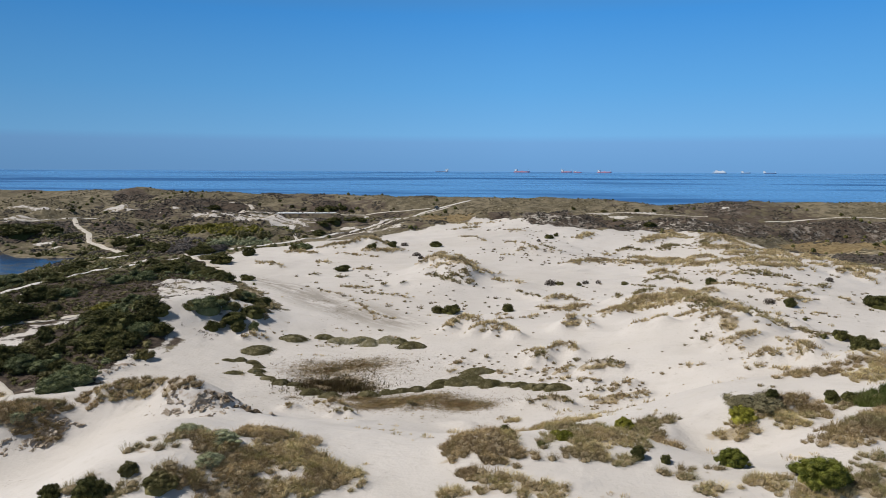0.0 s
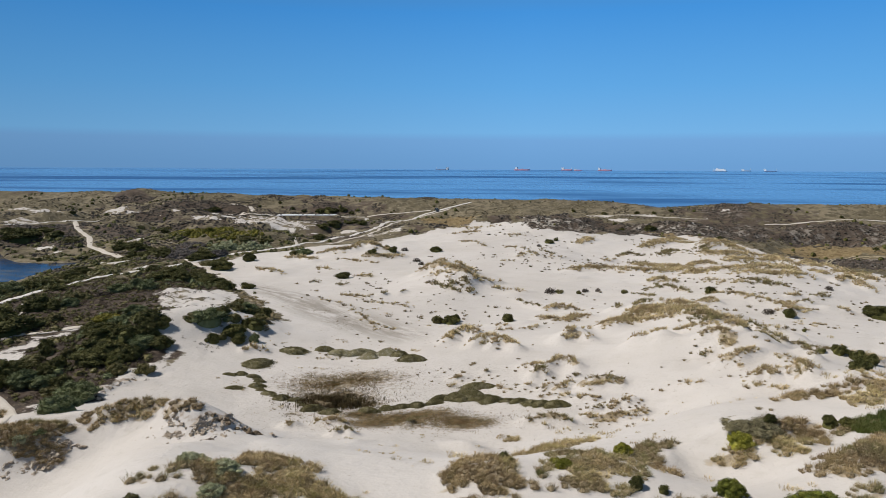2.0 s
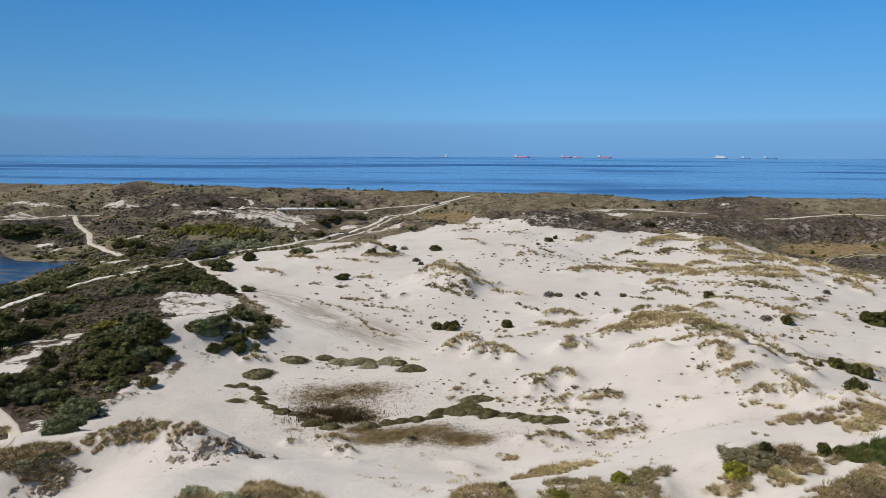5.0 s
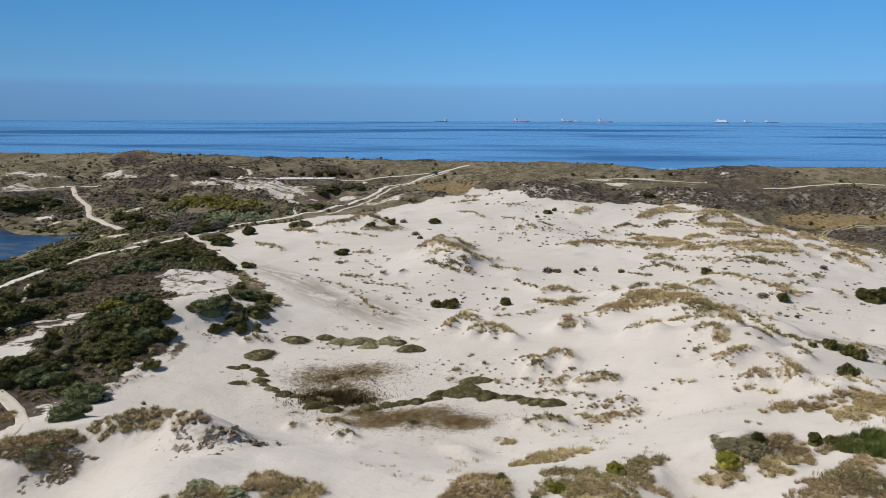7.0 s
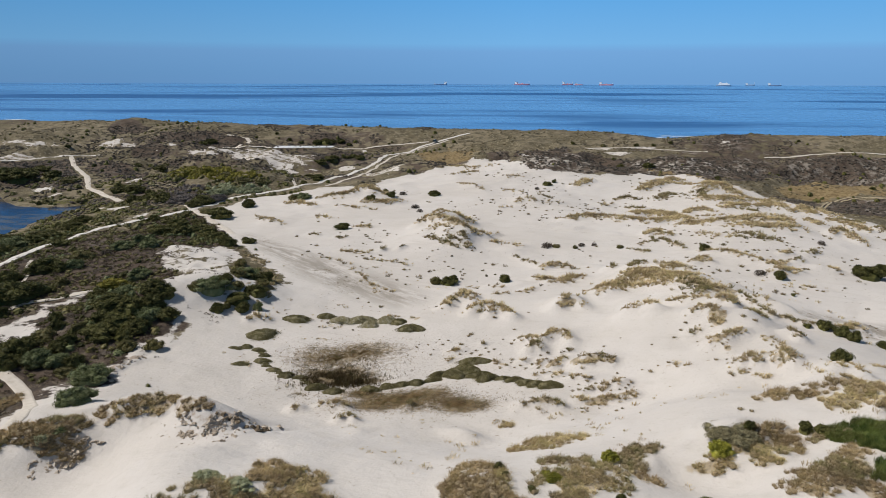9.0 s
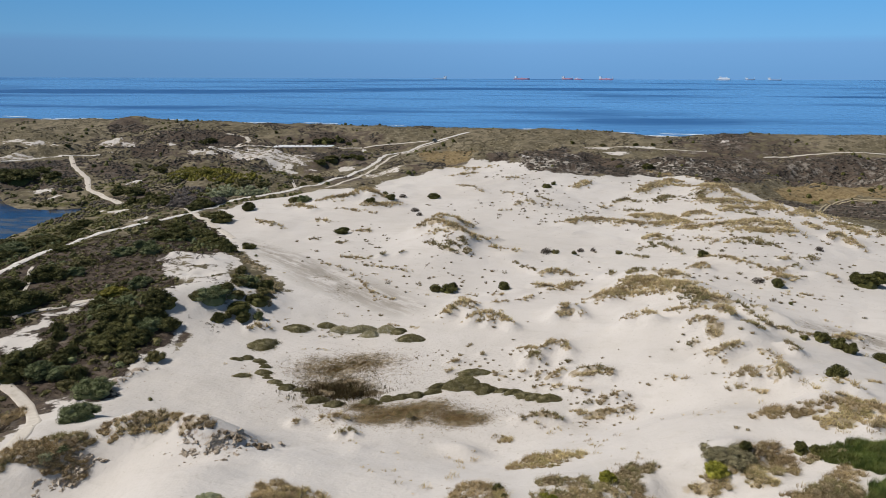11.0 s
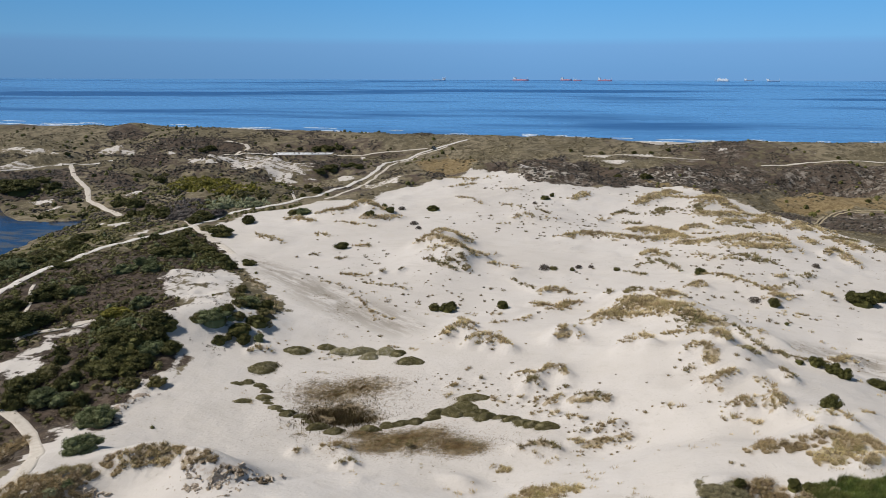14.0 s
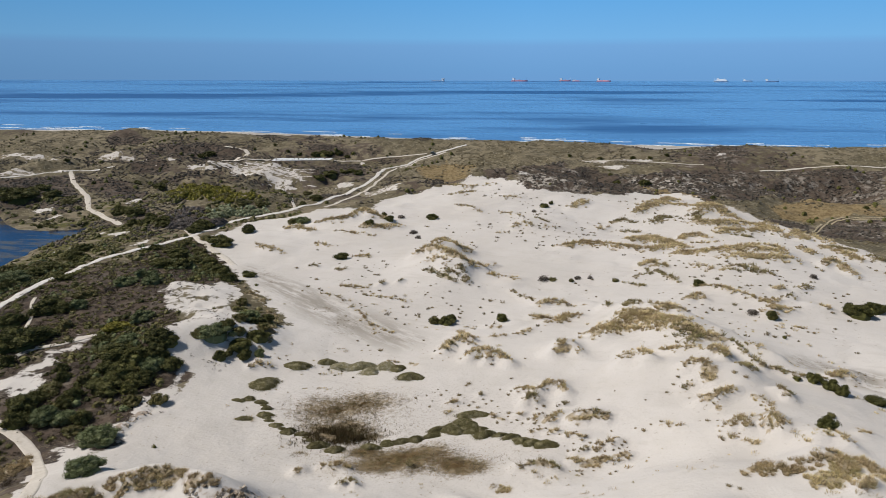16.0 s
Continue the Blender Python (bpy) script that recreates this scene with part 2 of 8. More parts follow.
# ---- plan ----
DUNES = []  # x, y, height, half widths, turn
DUNES.append([  # round the near basin
    (-61, 50, -1.5, 19, 18, 156),
    (-44, 58, -1.5, 16, 14, 83),
    (-28, 62, 2.0, 11, 9, 98),
    (58, 63, 2.0, 24, 16, 141),
    (-28, 64, 2.3, 11, 9, 156),
    (15, 65, 1.5, 22, 22, 127),
    (7, 69, 1.0, 11, 9, 125),
    (-18, 73, -1.4, 11, 9, 105),
    (-44, 78, -1.6, 11, 9, 56),
    (-23, 79, 4.3, 21, 12, 151),
    (-31, 83, 3.1, 11, 9, 103),
    (-57, 87, 3.0, 13, 9, 51),
    (8, 90, -2.0, 11, 9, 37),
    (55, 93, 8.7, 36, 35, 79),
    (-54, 95, 1.2, 14, 11, 151),
    (28, 101, -3.9, 14, 9, 44),
    (-4, 104, 1.1, 16, 10, 44),
    (50, 104, -0.6, 25, 14, 159),
    (-70, 106, -0.9, 11, 9, 94),
    (2, 111, -3.2, 30, 18, 27),
    (138, 114, 1.9, 35, 20, 61),
    (-27, 117, -0.9, 21, 18, 146),
    (50, 124, 3.1, 11, 9, 112),
    (-31.3, 80.2, -2.2, 4.6, 4.6, 0),
    (-30.0, 85.0, 2.1, 4.6, 4.6, 0),
    (-37.3, 91.5, 1.2, 4.6, 4.6, 0),
    (-41.3, 91.0, 2.1, 4.6, 4.6, 0),
    (-46.0, 90.4, 0.8, 4.6, 4.6, 0),
    (-24.3, 87.5, -1.4, 4.6, 4.6, 0),
    (-45.0, 87.7, -0.3, 4.6, 4.6, 0),
    (-38.0, 85.5, -0.9, 4.6, 4.6, 0),
    (-35.0, 89.0, 0.8, 4.6, 4.6, 0),
    (-28.0, 82.0, -0.9, 4.6, 4.6, 0),
    (-25.0, 82.0, -0.6, 4.6, 4.6, 0),
    (-35.0, 80.0, -0.6, 4.6, 4.6, 0),
    (-24.0, 77.0, -1.2, 4.6, 4.6, 0),
    (47.8, 92.9, -2.7, 6.0, 6.0, 0),
    (53.1, 88.3, 0.7, 6.0, 6.0, 0),
    (42.9, 76.0, 0.3, 6.0, 6.0, 0),
    (32.8, 74.8, -0.3, 6.0, 6.0, 0),
    (32.6, 77.6, 0.8, 6.0, 6.0, 0),
    (29.9, 69.4, -2.7, 6.0, 6.0, 0),
    (23.5, 69.1, -0.3, 6.0, 6.0, 0),
    (40.4, 74.0, -1.8, 6.0, 6.0, 0),
    (38.7, 129.6, 1.4, 6.0, 6.0, 0),
    (52.5, 99.8, 0.7, 6.0, 6.0, 0),
    (48.3, 103.8, -1.0, 6.0, 6.0, 0),
    (55.3, 119.8, 1.5, 6.0, 6.0, 0),
    (37.5, 97.0, -1.8, 6.0, 6.0, 0),
    (27.4, 117.8, -0.7, 6.0, 6.0, 0),
    (60.0, 98.6, 0.0, 6.0, 6.0, 0),
    (19.3, 73.3, -0.0, 6.0, 6.0, 0),
    (3.4, 92.0, 1.4, 3.2, 2.0, -25),
    (31.8, 72.5, 1.7, 4.5, 4.5, 0),
    (41.0, 137.2, -1.3, 5.0, 5.0, 0),
    (57.0, 131.9, 1.4, 5.0, 5.0, 0),
    (46.4, 118.6, -1.6, 5.0, 5.0, 0),
    (50.2, 82.5, -0.8, 4.0, 4.0, 0),
    (-30.0, 84.0, -0.7, 3.5, 3.5, 0),
    (76.3, 123.3, 0.6, 5.0, 5.0, 0),
    (192.3, 331.0, 1.9, 16.0, 14.0, 0),
])
DUNES.append([  # middle dunes
    (86, 131, -2.2, 20, 14, 83),
    (52, 144, 3.4, 14, 14, 89),
    (-21, 144, -2.3, 27, 21, 51),
    (-61, 148, 5.1, 16, 10, 45),
    (-54, 165, 1.6, 25, 19, 145),
    (80, 177, 1.6, 38, 24, 42),
    (12, 178, -1.3, 34, 17, 2),
    (-78, 184, 1.8, 34, 18, 22),
    (-85, 205, 2.0, 27, 15, 146),
    (-2, 216, 2.5, 21, 11, 98),
    (103, 221, 3.2, 39, 28, 45),
    (-199, 229, -3.0, 69, 63, 100),
    (-46, 155, 2.4, 9, 8, 0),
    (-97, 236, 1.3, 20, 6, 58),
])
DUNES.append([  # slack and rise
    (72, 269, -3.7, 28, 15, 123),
    (-172, 274, -4.2, 57, 39, 97),
    (115, 293, 3.1, 22, 13, 52),
    (171, 308, -2.8, 21, 12, 130),
    (164, 310, -2.7, 22, 20, 32),
    (-107, 339, 3.6, 47, 25, 172),
    (52, 339, 3.0, 20, 14, 12),
])
DUNES.append([  # inner heath
    (36, 351, 3.2, 67, 61, 12),
    (-76, 375, -2.6, 33, 17, 111),
    (53, 378, 3.9, 113, 76, 91),
    (-75, 382, -2.9, 25, 21, 93),
    (214, 389, -3.9, 48, 27, 108),
    (224, 391, -3.6, 40, 34, 75),
    (222, 394, -3.9, 25, 22, 5),
    (215, 402, -2.9, 106, 66, 97),
    (-169, 447, 5.5, 19, 15, 12),
    (130, 390, 4.5, 24, 16, 12),
    (220, 423, 3.5, 26, 15, 12),
    (197, 452, 3.0, 22, 14, 12),
    (242, 427, 2.5, 18, 12, 12),
])
DUNES.append([  # foredune
    (-41, 490, -3.7, 52, 27, 176),
    (162, 512, -4.6, 33, 24, 109),
    (-260, 597, 2.1, 176, 124, 98),
    (-334, 639, 2.4, 205, 190, 160),
    (-220, 503, 4.0, 22, 16, 12),
    (-309, 524, 3.5, 22, 16, 12),
    (-100, 491, -1.5, 25, 18, 12),
    (-247, 467, 3.0, 18, 13, 12),
    (-246, 576, 4.0, 17, 14, 12),
])
SAND_MAIN = [(-91, 259), (-81, 281), (-73, 292), (-61, 296), (-55, 313), (-44, 311), (-33, 303), (-23, 332), (-10, 338), (7, 354), (16, 374), (31, 369), (41, 329), (59, 326), (74, 322), (98, 341), (113, 344), (125, 324), (134, 295), (138, 269), (146, 251), (149, 226), (150, 130), (140, -80), (-90, -80), (-75, 70), (-58, 89), (-64, 102), (-65, 109), (-57, 105), (-54, 107), (-58, 114), (-56, 119), (-55, 125), (-52, 129), (-51, 134), (-51, 140), (-43, 146), (-38, 157), (-40, 169), (-46, 182), (-53, 192), (-61, 206), (-70, 226)]
PALE_HOLLOW = [(-139, 446), (-130, 489), (-98, 483), (-77, 447), (-73, 406), (-93, 390), (-116, 409)]
PALE_EAST = [(42, 404), (79, 437), (77, 361), (53, 323), (36, 333)]
PALE_SLOPE = [(105, 403), (168, 440), (174, 412), (136, 354), (98, 354)]
DAMP_FLOOR = [(-62, 222), (-43, 202), (-27, 185), (-11, 172), (-2, 159), (-10, 155), (-22, 163), (-34, 173), (-50, 194)]
DAMP_EAST = [(68, 141), (80, 145), (95, 138), (89, 128), (81, 138)]
ROAD_MAIN = [(-112.5, 150), (-114.6, 166), (-117.5, 180.5), (-119.2, 200.0), (-116.4, 217.8), (-112.0, 236.1), (-104.8, 247.5), (-95.4, 261.4), (-87.7, 286.7), (-81.5, 299.1), (-68.5, 306.6), (-56.4, 323.7), (-46.8, 350.8), (-39.0, 387.4), (-34.4, 451.5), (-13.8, 494.2), (10.0, 506.0), (20.7, 513.0)]
ROAD_TWIN = [(-51.4, 316.2), (-42.3, 337.1), (-34.8, 374.6), (-30.0, 439.8), (-13.7, 490.1), (5.9, 500.9)]
PATH_SAND = [(-105.3, 285.0), (-93.0, 263.9), (-78.7, 241.7), (-66.3, 222.1)]
ROAD_WEST = [(-250.3, 404.1), (-239.0, 424.8), (-224.8, 433.7), (-210.6, 444.0), (-201.2, 463.8), (-197.4, 484.0)]
PATH_POND = [(-224.8, 433.7), (-202.2, 391.9), (-175.3, 351.0), (-162.7, 325.3), (-145.6, 306.4), (-134.6, 294.7)]
PATH_LOOP = [(-157.1, 526.4), (-142.2, 520.1), (-135.2, 508.2), (-138.4, 483.0), (-148.7, 472.6), (-115.1, 490.0)]
ROAD_LOT = [(-72.7, 492.8), (-37.9, 501.0), (-8.0, 501.7)]
PATH_SPUR = [(-63.2, 310.9), (-71.3, 336.4), (-80.7, 386.2)]
PATH_EAST = [(201.8, 441.2), (229.9, 444.5), (250.8, 443.8), (277.5, 435.9)]
PATH_CREST = [(94.4, 464.0), (124.4, 465.3), (144.9, 459.1), (170.9, 454.3)]
PATH_CORNER = [(-81.5, 116.7), (-77.8, 114.7), (-73.1, 111.7), (-68.1, 106.9), (-62.0, 98.1), (-57.0, 88.3), (-56.4, 83.4)]
PATH_BUSH = [(-112.6, 188.7), (-108.4, 178.9), (-103.3, 171.4), (-101.1, 163.2)]
PATH_STRIP = [(-94.1, 141.2), (-94.1, 149.7), (-87.0, 153.4), (-83.2, 156.4), (-79.8, 160.6)]
GRASS_EAST = [(53.2, 167.8, 10.1, 9.5, 0.8), (58.0, 151.6, 7.3, 9.5, 0.6), (61.8, 146.1, 1.9, 2.5, 0.3), (66.3, 141.7, 3.9, 3.6, 0.2), (71.4, 136.7, 5.7, 3.3, 0.2), (62.2, 178.0, 8.4, 7.0, 0.3), (40.5, 134.9, 3.2, 4.2, 0.6), (29.4, 150.4, 3.2, 4.1, 0.5), (4.5, 155.8, 3.2, 4.2, 0.5), (9.3, 147.9, 3.1, 3.3, 0.4), (13.0, 145.8, 1.8, 2.4, 0.3), (22.5, 130.7, 3.3, 2.2, 0.4), (18.1, 126.9, 2.2, 2.8, 0.3), (16.8, 130.5, 2.2, 1.6, 0.2), (27.2, 117.4, 3.3, 2.0, 0.3), (27.2, 103.6, 3.7, 1.5, 0.3), (15.8, 102.1, 3.6, 2.0, 0.3), (48.8, 123.0, 3.3, 4.2, 0.3), (48.3, 111.7, 2.5, 2.1, 0.3)]
GRASS_HUMMOCK = [(2.6, 226.2, 8.2, 10.7, 0.8), (6.8, 210.4, 5.1, 6.6, 0.6), (-0.2, 234.6, 5.7, 7.4, 0.5), (-32.0, 290.0, 12.8, 16.7, 0.7), (-39.9, 278.6, 6.8, 8.8, 0.3), (-49.6, 296.7, 7.2, 7.7, 0.3), (15.4, 220.6, 3.6, 4.1, 0.3), (21.6, 200.3, 4.1, 3.0, 0.3), (24.9, 193.2, 3.2, 2.3, 0.2), (30.4, 186.3, 4.6, 3.1, 0.3), (32.5, 275.7, 4.9, 6.1, 0.3), (42.2, 272.5, 6.6, 6.4, 0.3), (-19.1, 311.8, 5.5, 6.7, 0.2), (13.3, 301.0, 6.5, 5.1, 0.3), (33.5, 320.3, 6.9, 6.2, 0.3), (-26.9, 200.3, 4.9, 2.8, 0.1), (-13.6, 188.6, 5.4, 2.4, 0.1)]
GRASS_STRING = [(65.5, 145.9, 2.9, 3.3, 0.3), (67.8, 139.4, 2.2, 2.3, 0.3), (70.4, 134.6, 3.4, 2.9, 0.3), (75.2, 133.4, 2.1, 2.7, 0.2), (86.8, 138.1, 3.0, 2.3, 0.3), (57.5, 95.8, 3.0, 3.2, 0.3), (59.6, 94.3, 1.7, 2.2, 0.2), (27.7, 117.3, 3.8, 2.7, 0.3), (28.9, 107.0, 4.9, 2.0, 0.3), (24.7, 110.1, 2.9, 1.6, 0.2), (26.5, 148.4, 3.5, 3.9, 0.4), (24.0, 129.1, 3.0, 3.1, 0.3), (25.0, 125.2, 1.8, 1.6, 0.2), (54.8, 79.5, 1.4, 1.8, 0.3), (69.8, 148.3, 4.7, 3.4, 0.2), (46.1, 113.6, 2.0, 1.7, 0.2), (52.0, 113.9, 2.1, 0.9, 0.1), (55.3, 111.0, 1.5, 1.7, 0.1)]
GRASS_SLOPE = [(48.9, 103.6, 1.9, 2.5, 0.3), (53.8, 101.6, 1.4, 1.9, 0.3), (61.6, 113.8, 1.6, 2.1, 0.3), (36.3, 109.9, 2.9, 1.2, 0.1), (70.4, 255.6, 11.7, 15.1, 0.6), (84.5, 247.3, 6.3, 8.2, 0.3), (101.4, 225.2, 14.9, 10.4, 0.6), (91.5, 209.9, 12.0, 6.6, 0.3), (96.6, 258.7, 6.6, 5.0, 0.3), (110.7, 273.4, 9.4, 10.2, 0.5), (97.7, 312.8, 9.2, 11.9, 0.3), (106.4, 294.0, 7.5, 9.7, 0.4), (139.1, 271.3, 8.5, 11.1, 0.3), (126.3, 215.4, 6.0, 7.8, 0.3), (146.6, 234.5, 5.5, 7.2, 0.3), (78.2, 184.5, 9.7, 3.9, 0.3), (84.1, 170.1, 3.9, 4.5, 0.3), (96.2, 176.8, 4.9, 4.6, 0.2), (86.2, 179.7, 4.8, 3.4, 0.2)]
GRASS_MIDDLE = [(67.4, 216.9, 4.6, 4.8, 0.1), (75.9, 191.0, 3.3, 2.6, 0.2), (30.1, 184.1, 4.6, 2.7, 0.2), (33.5, 176.9, 4.4, 3.2, 0.2), (26.0, 188.8, 4.7, 2.3, 0.1), (19.2, 169.2, 2.8, 3.4, 0.1), (2.7, 231.5, 6.5, 8.5, 0.7), (4.3, 215.1, 5.2, 6.8, 0.5), (7.6, 208.0, 2.5, 3.3, 0.3), (14.7, 210.8, 3.4, 4.2, 0.2), (-29.1, 284.6, 6.9, 8.9, 0.8), (-58.7, 241.2, 5.0, 5.8, 0.4), (-56.4, 294.5, 7.2, 7.8, 0.4), (-17.7, 251.6, 5.1, 4.3, 0.1), (34.6, 273.9, 4.4, 4.4, 0.2), (59.2, 311.2, 7.6, 6.2, 0.2), (13.2, 297.9, 4.8, 3.6, 0.2), (-16.5, 104.0, 2.3, 2.2, 0.3), (-14.5, 98.6, 1.5, 2.0, 0.3)]
GRASS_BASIN = [(-22.8, 102.7, 1.6, 1.8, 0.2), (-38.6, 144.0, 2.5, 1.6, 0.3), (-13.5, 112.0, 0.5, 0.6, 0.0), (-50.7, 83.8, 4.6, 2.8, 1.0), (-51.8, 81.5, 2.5, 2.2, 0.6), (-66.1, 99.8, 2.0, 2.6, 0.1), (-11.6, 90.7, 1.6, 2.1, 0.3), (14.0, 87.6, 2.7, 3.6, 0.4), (-30.5, 58.0, 2.7, 2.1, 0.1), (-24.0, 58.9, 2.6, 2.1, 0.3), (-22.0, 63.2, 5.1, 3.1, 0.6), (-17.7, 67.2, 4.7, 5.0, 0.9), (-12.9, 62.6, 3.3, 4.0, 0.6), (-17.6, 58.9, 4.3, 2.0, 0.4), (-9.6, 61.8, 1.7, 2.3, 0.2), (-46.7, 142.7, 2.5, 1.1, 0.1)]
GRASS_NEAR = [(48.8, 86.9, 3.8, 4.3, 0.9), (52.4, 86.6, 2.5, 3.3, 1.0), (50.7, 81.3, 2.4, 2.1, 0.6), (35.2, 76.2, 4.0, 2.3, 0.8), (4.2, 66.3, 3.9, 5.1, 0.7), (14.8, 68.9, 5.1, 6.6, 0.5), (36.2, 71.4, 4.2, 1.7, 0.4), (38.9, 64.9, 3.0, 3.2, 0.3), (41.1, 64.4, 2.0, 2.6, 0.3), (39.2, 76.4, 2.6, 1.7, 0.2), (36.6, 77.7, 2.2, 1.8, 0.2), (-29.0, 57.9, 3.0, 1.7, 0.3), (-26.5, 59.0, 1.8, 1.2, 0.2), (-22.2, 57.9, 2.3, 2.0, 0.2), (-24.5, 56.4, 2.3, 1.4, 0.1), (29.2, 57.4, 1.8, 2.3, 0.2), (37.7, 58.7, 1.9, 2.4, 0.2)]
GRASS_NEAR_EAST = [(24.3, 72.3, 1.7, 2.2, 0.4), (-33.0, 58.0, 1.5, 2.0, 0.2), (-30.8, 58.5, 2.1, 1.3, 0.2), (41.9, 68.1, 1.2, 1.4, 0.3), (41.0, 65.4, 1.5, 0.9, 0.2), (43.8, 66.5, 1.2, 1.4, 0.3), (28.5, 75.0, 1.4, 0.6, 0.2), (-7.3, 59.9, 1.7, 1.7, 0.2), (11.6, 57.0, 1.9, 1.0, 0.2), (21.1, 55.8, 1.7, 0.8, 0.1), (40.9, 66.3, 2.0, 2.6, 0.3), (36.3, 64.9, 2.3, 3.0, 0.3), (37.5, 70.4, 2.1, 2.5, 0.2), (29.8, 56.2, 2.9, 2.2, 0.2), (34.8, 63.0, 3.5, 2.8, 0.2), (38.5, 61.4, 2.2, 2.5, 0.2), (32.5, 55.0, 2.6, 1.5, 0.1)]
GRASS_CLIFF = [(-45, 89.8, 3.0, 1.5, 0.1), (-41, 89.3, 3.2, 1.6, 0.1), (-37.5, 88.4, 3.0, 1.6, 0.1), (-33.8, 86.3, 2.5, 1.6, 0.1), (-31.2, 84.6, 1.7, 1.3, 0.1), (-45, 91.2, 3.0, 1.7, 0.2), (-41, 91, 3.4, 1.8, 0.2), (-37, 90, 3.4, 2.0, 0.2), (-34, 87.8, 2.8, 1.8, 0.2), (-31.3, 85.6, 1.8, 1.3, 0.1), (-53, 85, 3.2, 2.8, 0.2), (-50.5, 86, 2.4, 2.0, 0.1)]
MARRAM = [GRASS_CLIFF, GRASS_HUMMOCK, GRASS_EAST, GRASS_STRING, GRASS_SLOPE, GRASS_MIDDLE, GRASS_BASIN, GRASS_NEAR, GRASS_NEAR_EAST]  # x, y, half widths, rise
LOT_LEVEL = 7.0
SCARPS = [([(-47, 89.5), (-41, 89.6), (-36, 87.6), (-32.5, 84.6), (-30, 83.4), (-27, 84.2), (-24, 86.8)], 0.8, 4.0), ([(-56.5, 110), (-56, 116), (-53.5, 121)], 0.7, 5.0), ([(73.8, 134.3), (68.3, 140.6), (65.4, 148.6), (62.9, 159.4), (59.0, 168.2), (52.2, 174.6)], 1.6, 12.0)]
POND_LEVEL = 0.4


def pond_material():
    m = Nodes("pond water", 0.2, 0.30)
    m.bsdf.inputs["IOR"].default_value = 1.33
    m.bump(m.noise(1.5, 3), 0.04, 0.5)
    return m.done(m.mix(m.band(m.noise(1.0, 6, 0.65, m.stretch(1 / 22, 1 / 7, 1, 10)), 0.46, 0.56), (0.010, 0.024, 0.060), (0.070, 0.058, 0.036)))


POND_WATER = pond_material()

GRASS_BELTS = []  # sort, half width, rise, crest line
GRASS_BELTS.extend([('g', 3.2, 0.9, [(44.8, 242.6), (53.7, 247), (62.3, 240.5), (72.6, 235), (81.1, 240.1)]), ('g', 4.5, 0.9, [(70.9, 250.2), (80.7, 262.3), (82.1, 246.5), (82.8, 236.5)]), ('g', 2.2, 0.8, [(64.4, 214.1), (67.6, 217.8), (68.8, 212.8)]), ('g', 1.0, 0.4, [(71, 215), (71.7, 213.4)]), ('g', 4.5, 1.2, [(37.3, 154.5), (43.1, 159), (46.6, 162.4), (49.9, 157.4), (53.1, 149.2)]), ('g', 3.0, 1.0, [(46, 165.4), (49.7, 161.1), (52.8, 148.1), (55.8, 142.5), (58.8, 140.8)]), ('g', 2.0, 0.8, [(35.1, 156.1), (39.8, 156.7), (45.2, 154.6), (49.8, 152.6)]), ('o', 2.5, 0.8, [(52.6, 145.6), (55.4, 141.2), (51.9, 138.1)]), ('s', 1.6, 0.9, [(25.1, 145.2), (27.1, 147.1), (29.9, 147.2), (31, 144.7)])])
GRASS_BELTS.extend([('s', 1.8, 1.0, [(37.2, 134.3), (40.5, 140.4), (42.9, 139.2), (42.2, 131)]), ('g', 0.8, 0.2, [(27.9, 145.6), (25.9, 144.7)]), ('s', 1.0, 0.4, [(14.7, 215.5), (18.9, 218.7)]), ('s', 1.4, 0.4, [(14.9, 208.3), (20.5, 206.7), (24.2, 204.5)]), ('g', 1.2, 0.4, [(16, 209.5), (17.1, 207.1)]), ('o', 0.8, 0.4, [(21, 194.5), (23.7, 189.5), (26.3, 185.3)]), ('g', 1.5, 0.5, [(27.5, 182.7), (30.7, 183.6), (34.4, 182.5)]), ('s', 1.0, 0.2, [(34.3, 181.8), (40.1, 180.1)]), ('g', 1.6, 0.4, [(24.1, 173.8), (27.6, 172.5)]), ('g', 1.8, 0.5, [(27, 168.6), (30, 169.3), (32.7, 172.7), (35.9, 172.4)]), ('g', 1.4, 1.0, [(1.2, 150.4), (2.7, 153.4), (5.1, 153.9), (7.2, 151.3)]), ('o', 1.2, 0.9, [(2.1, 151.3), (3.1, 152.7)])])
GRASS_BELTS.extend([('g', 1.6, 1.1, [(6.9, 145.1), (8.6, 146.8), (10.7, 146.1)]), ('g', 1.5, 1.0, [(10.6, 143.7), (12.4, 144.8), (14, 143.6), (15.3, 141.6)]), ('o', 0.9, 0.6, [(7.9, 144.9), (9.1, 144.2)]), ('g', 0.9, 0.5, [(4.4, 163.1), (7.8, 156.6)]), ('g', 2.4, 1.2, [(-7, 224.4), (-4.5, 226.9), (-0.2, 222.4), (4.3, 215.9), (9.1, 211.2), (13.4, 212)]), ('s', 2.4, 0.7, [(-4.3, 215), (-1.1, 215.5), (3.3, 209.9)]), ('o', 1.4, 0.5, [(1.5, 206.2), (4.9, 204.2), (8.2, 200.3)]), ('o', 1.4, 0.4, [(-3.6, 207.3), (-0.2, 204.7), (4, 200.1)]), ('o', 1.2, 0.4, [(6.2, 208), (7.8, 205.3), (8.7, 201.8)]), ('g', 1.8, 0.6, [(-1.1, 229.5), (1.9, 253.7), (6.5, 230.9), (10.1, 234.1)]), ('s', 1.2, 0.4, [(12.6, 158.5), (16.8, 159.8), (20.5, 161.8), (22.2, 164.7)])])
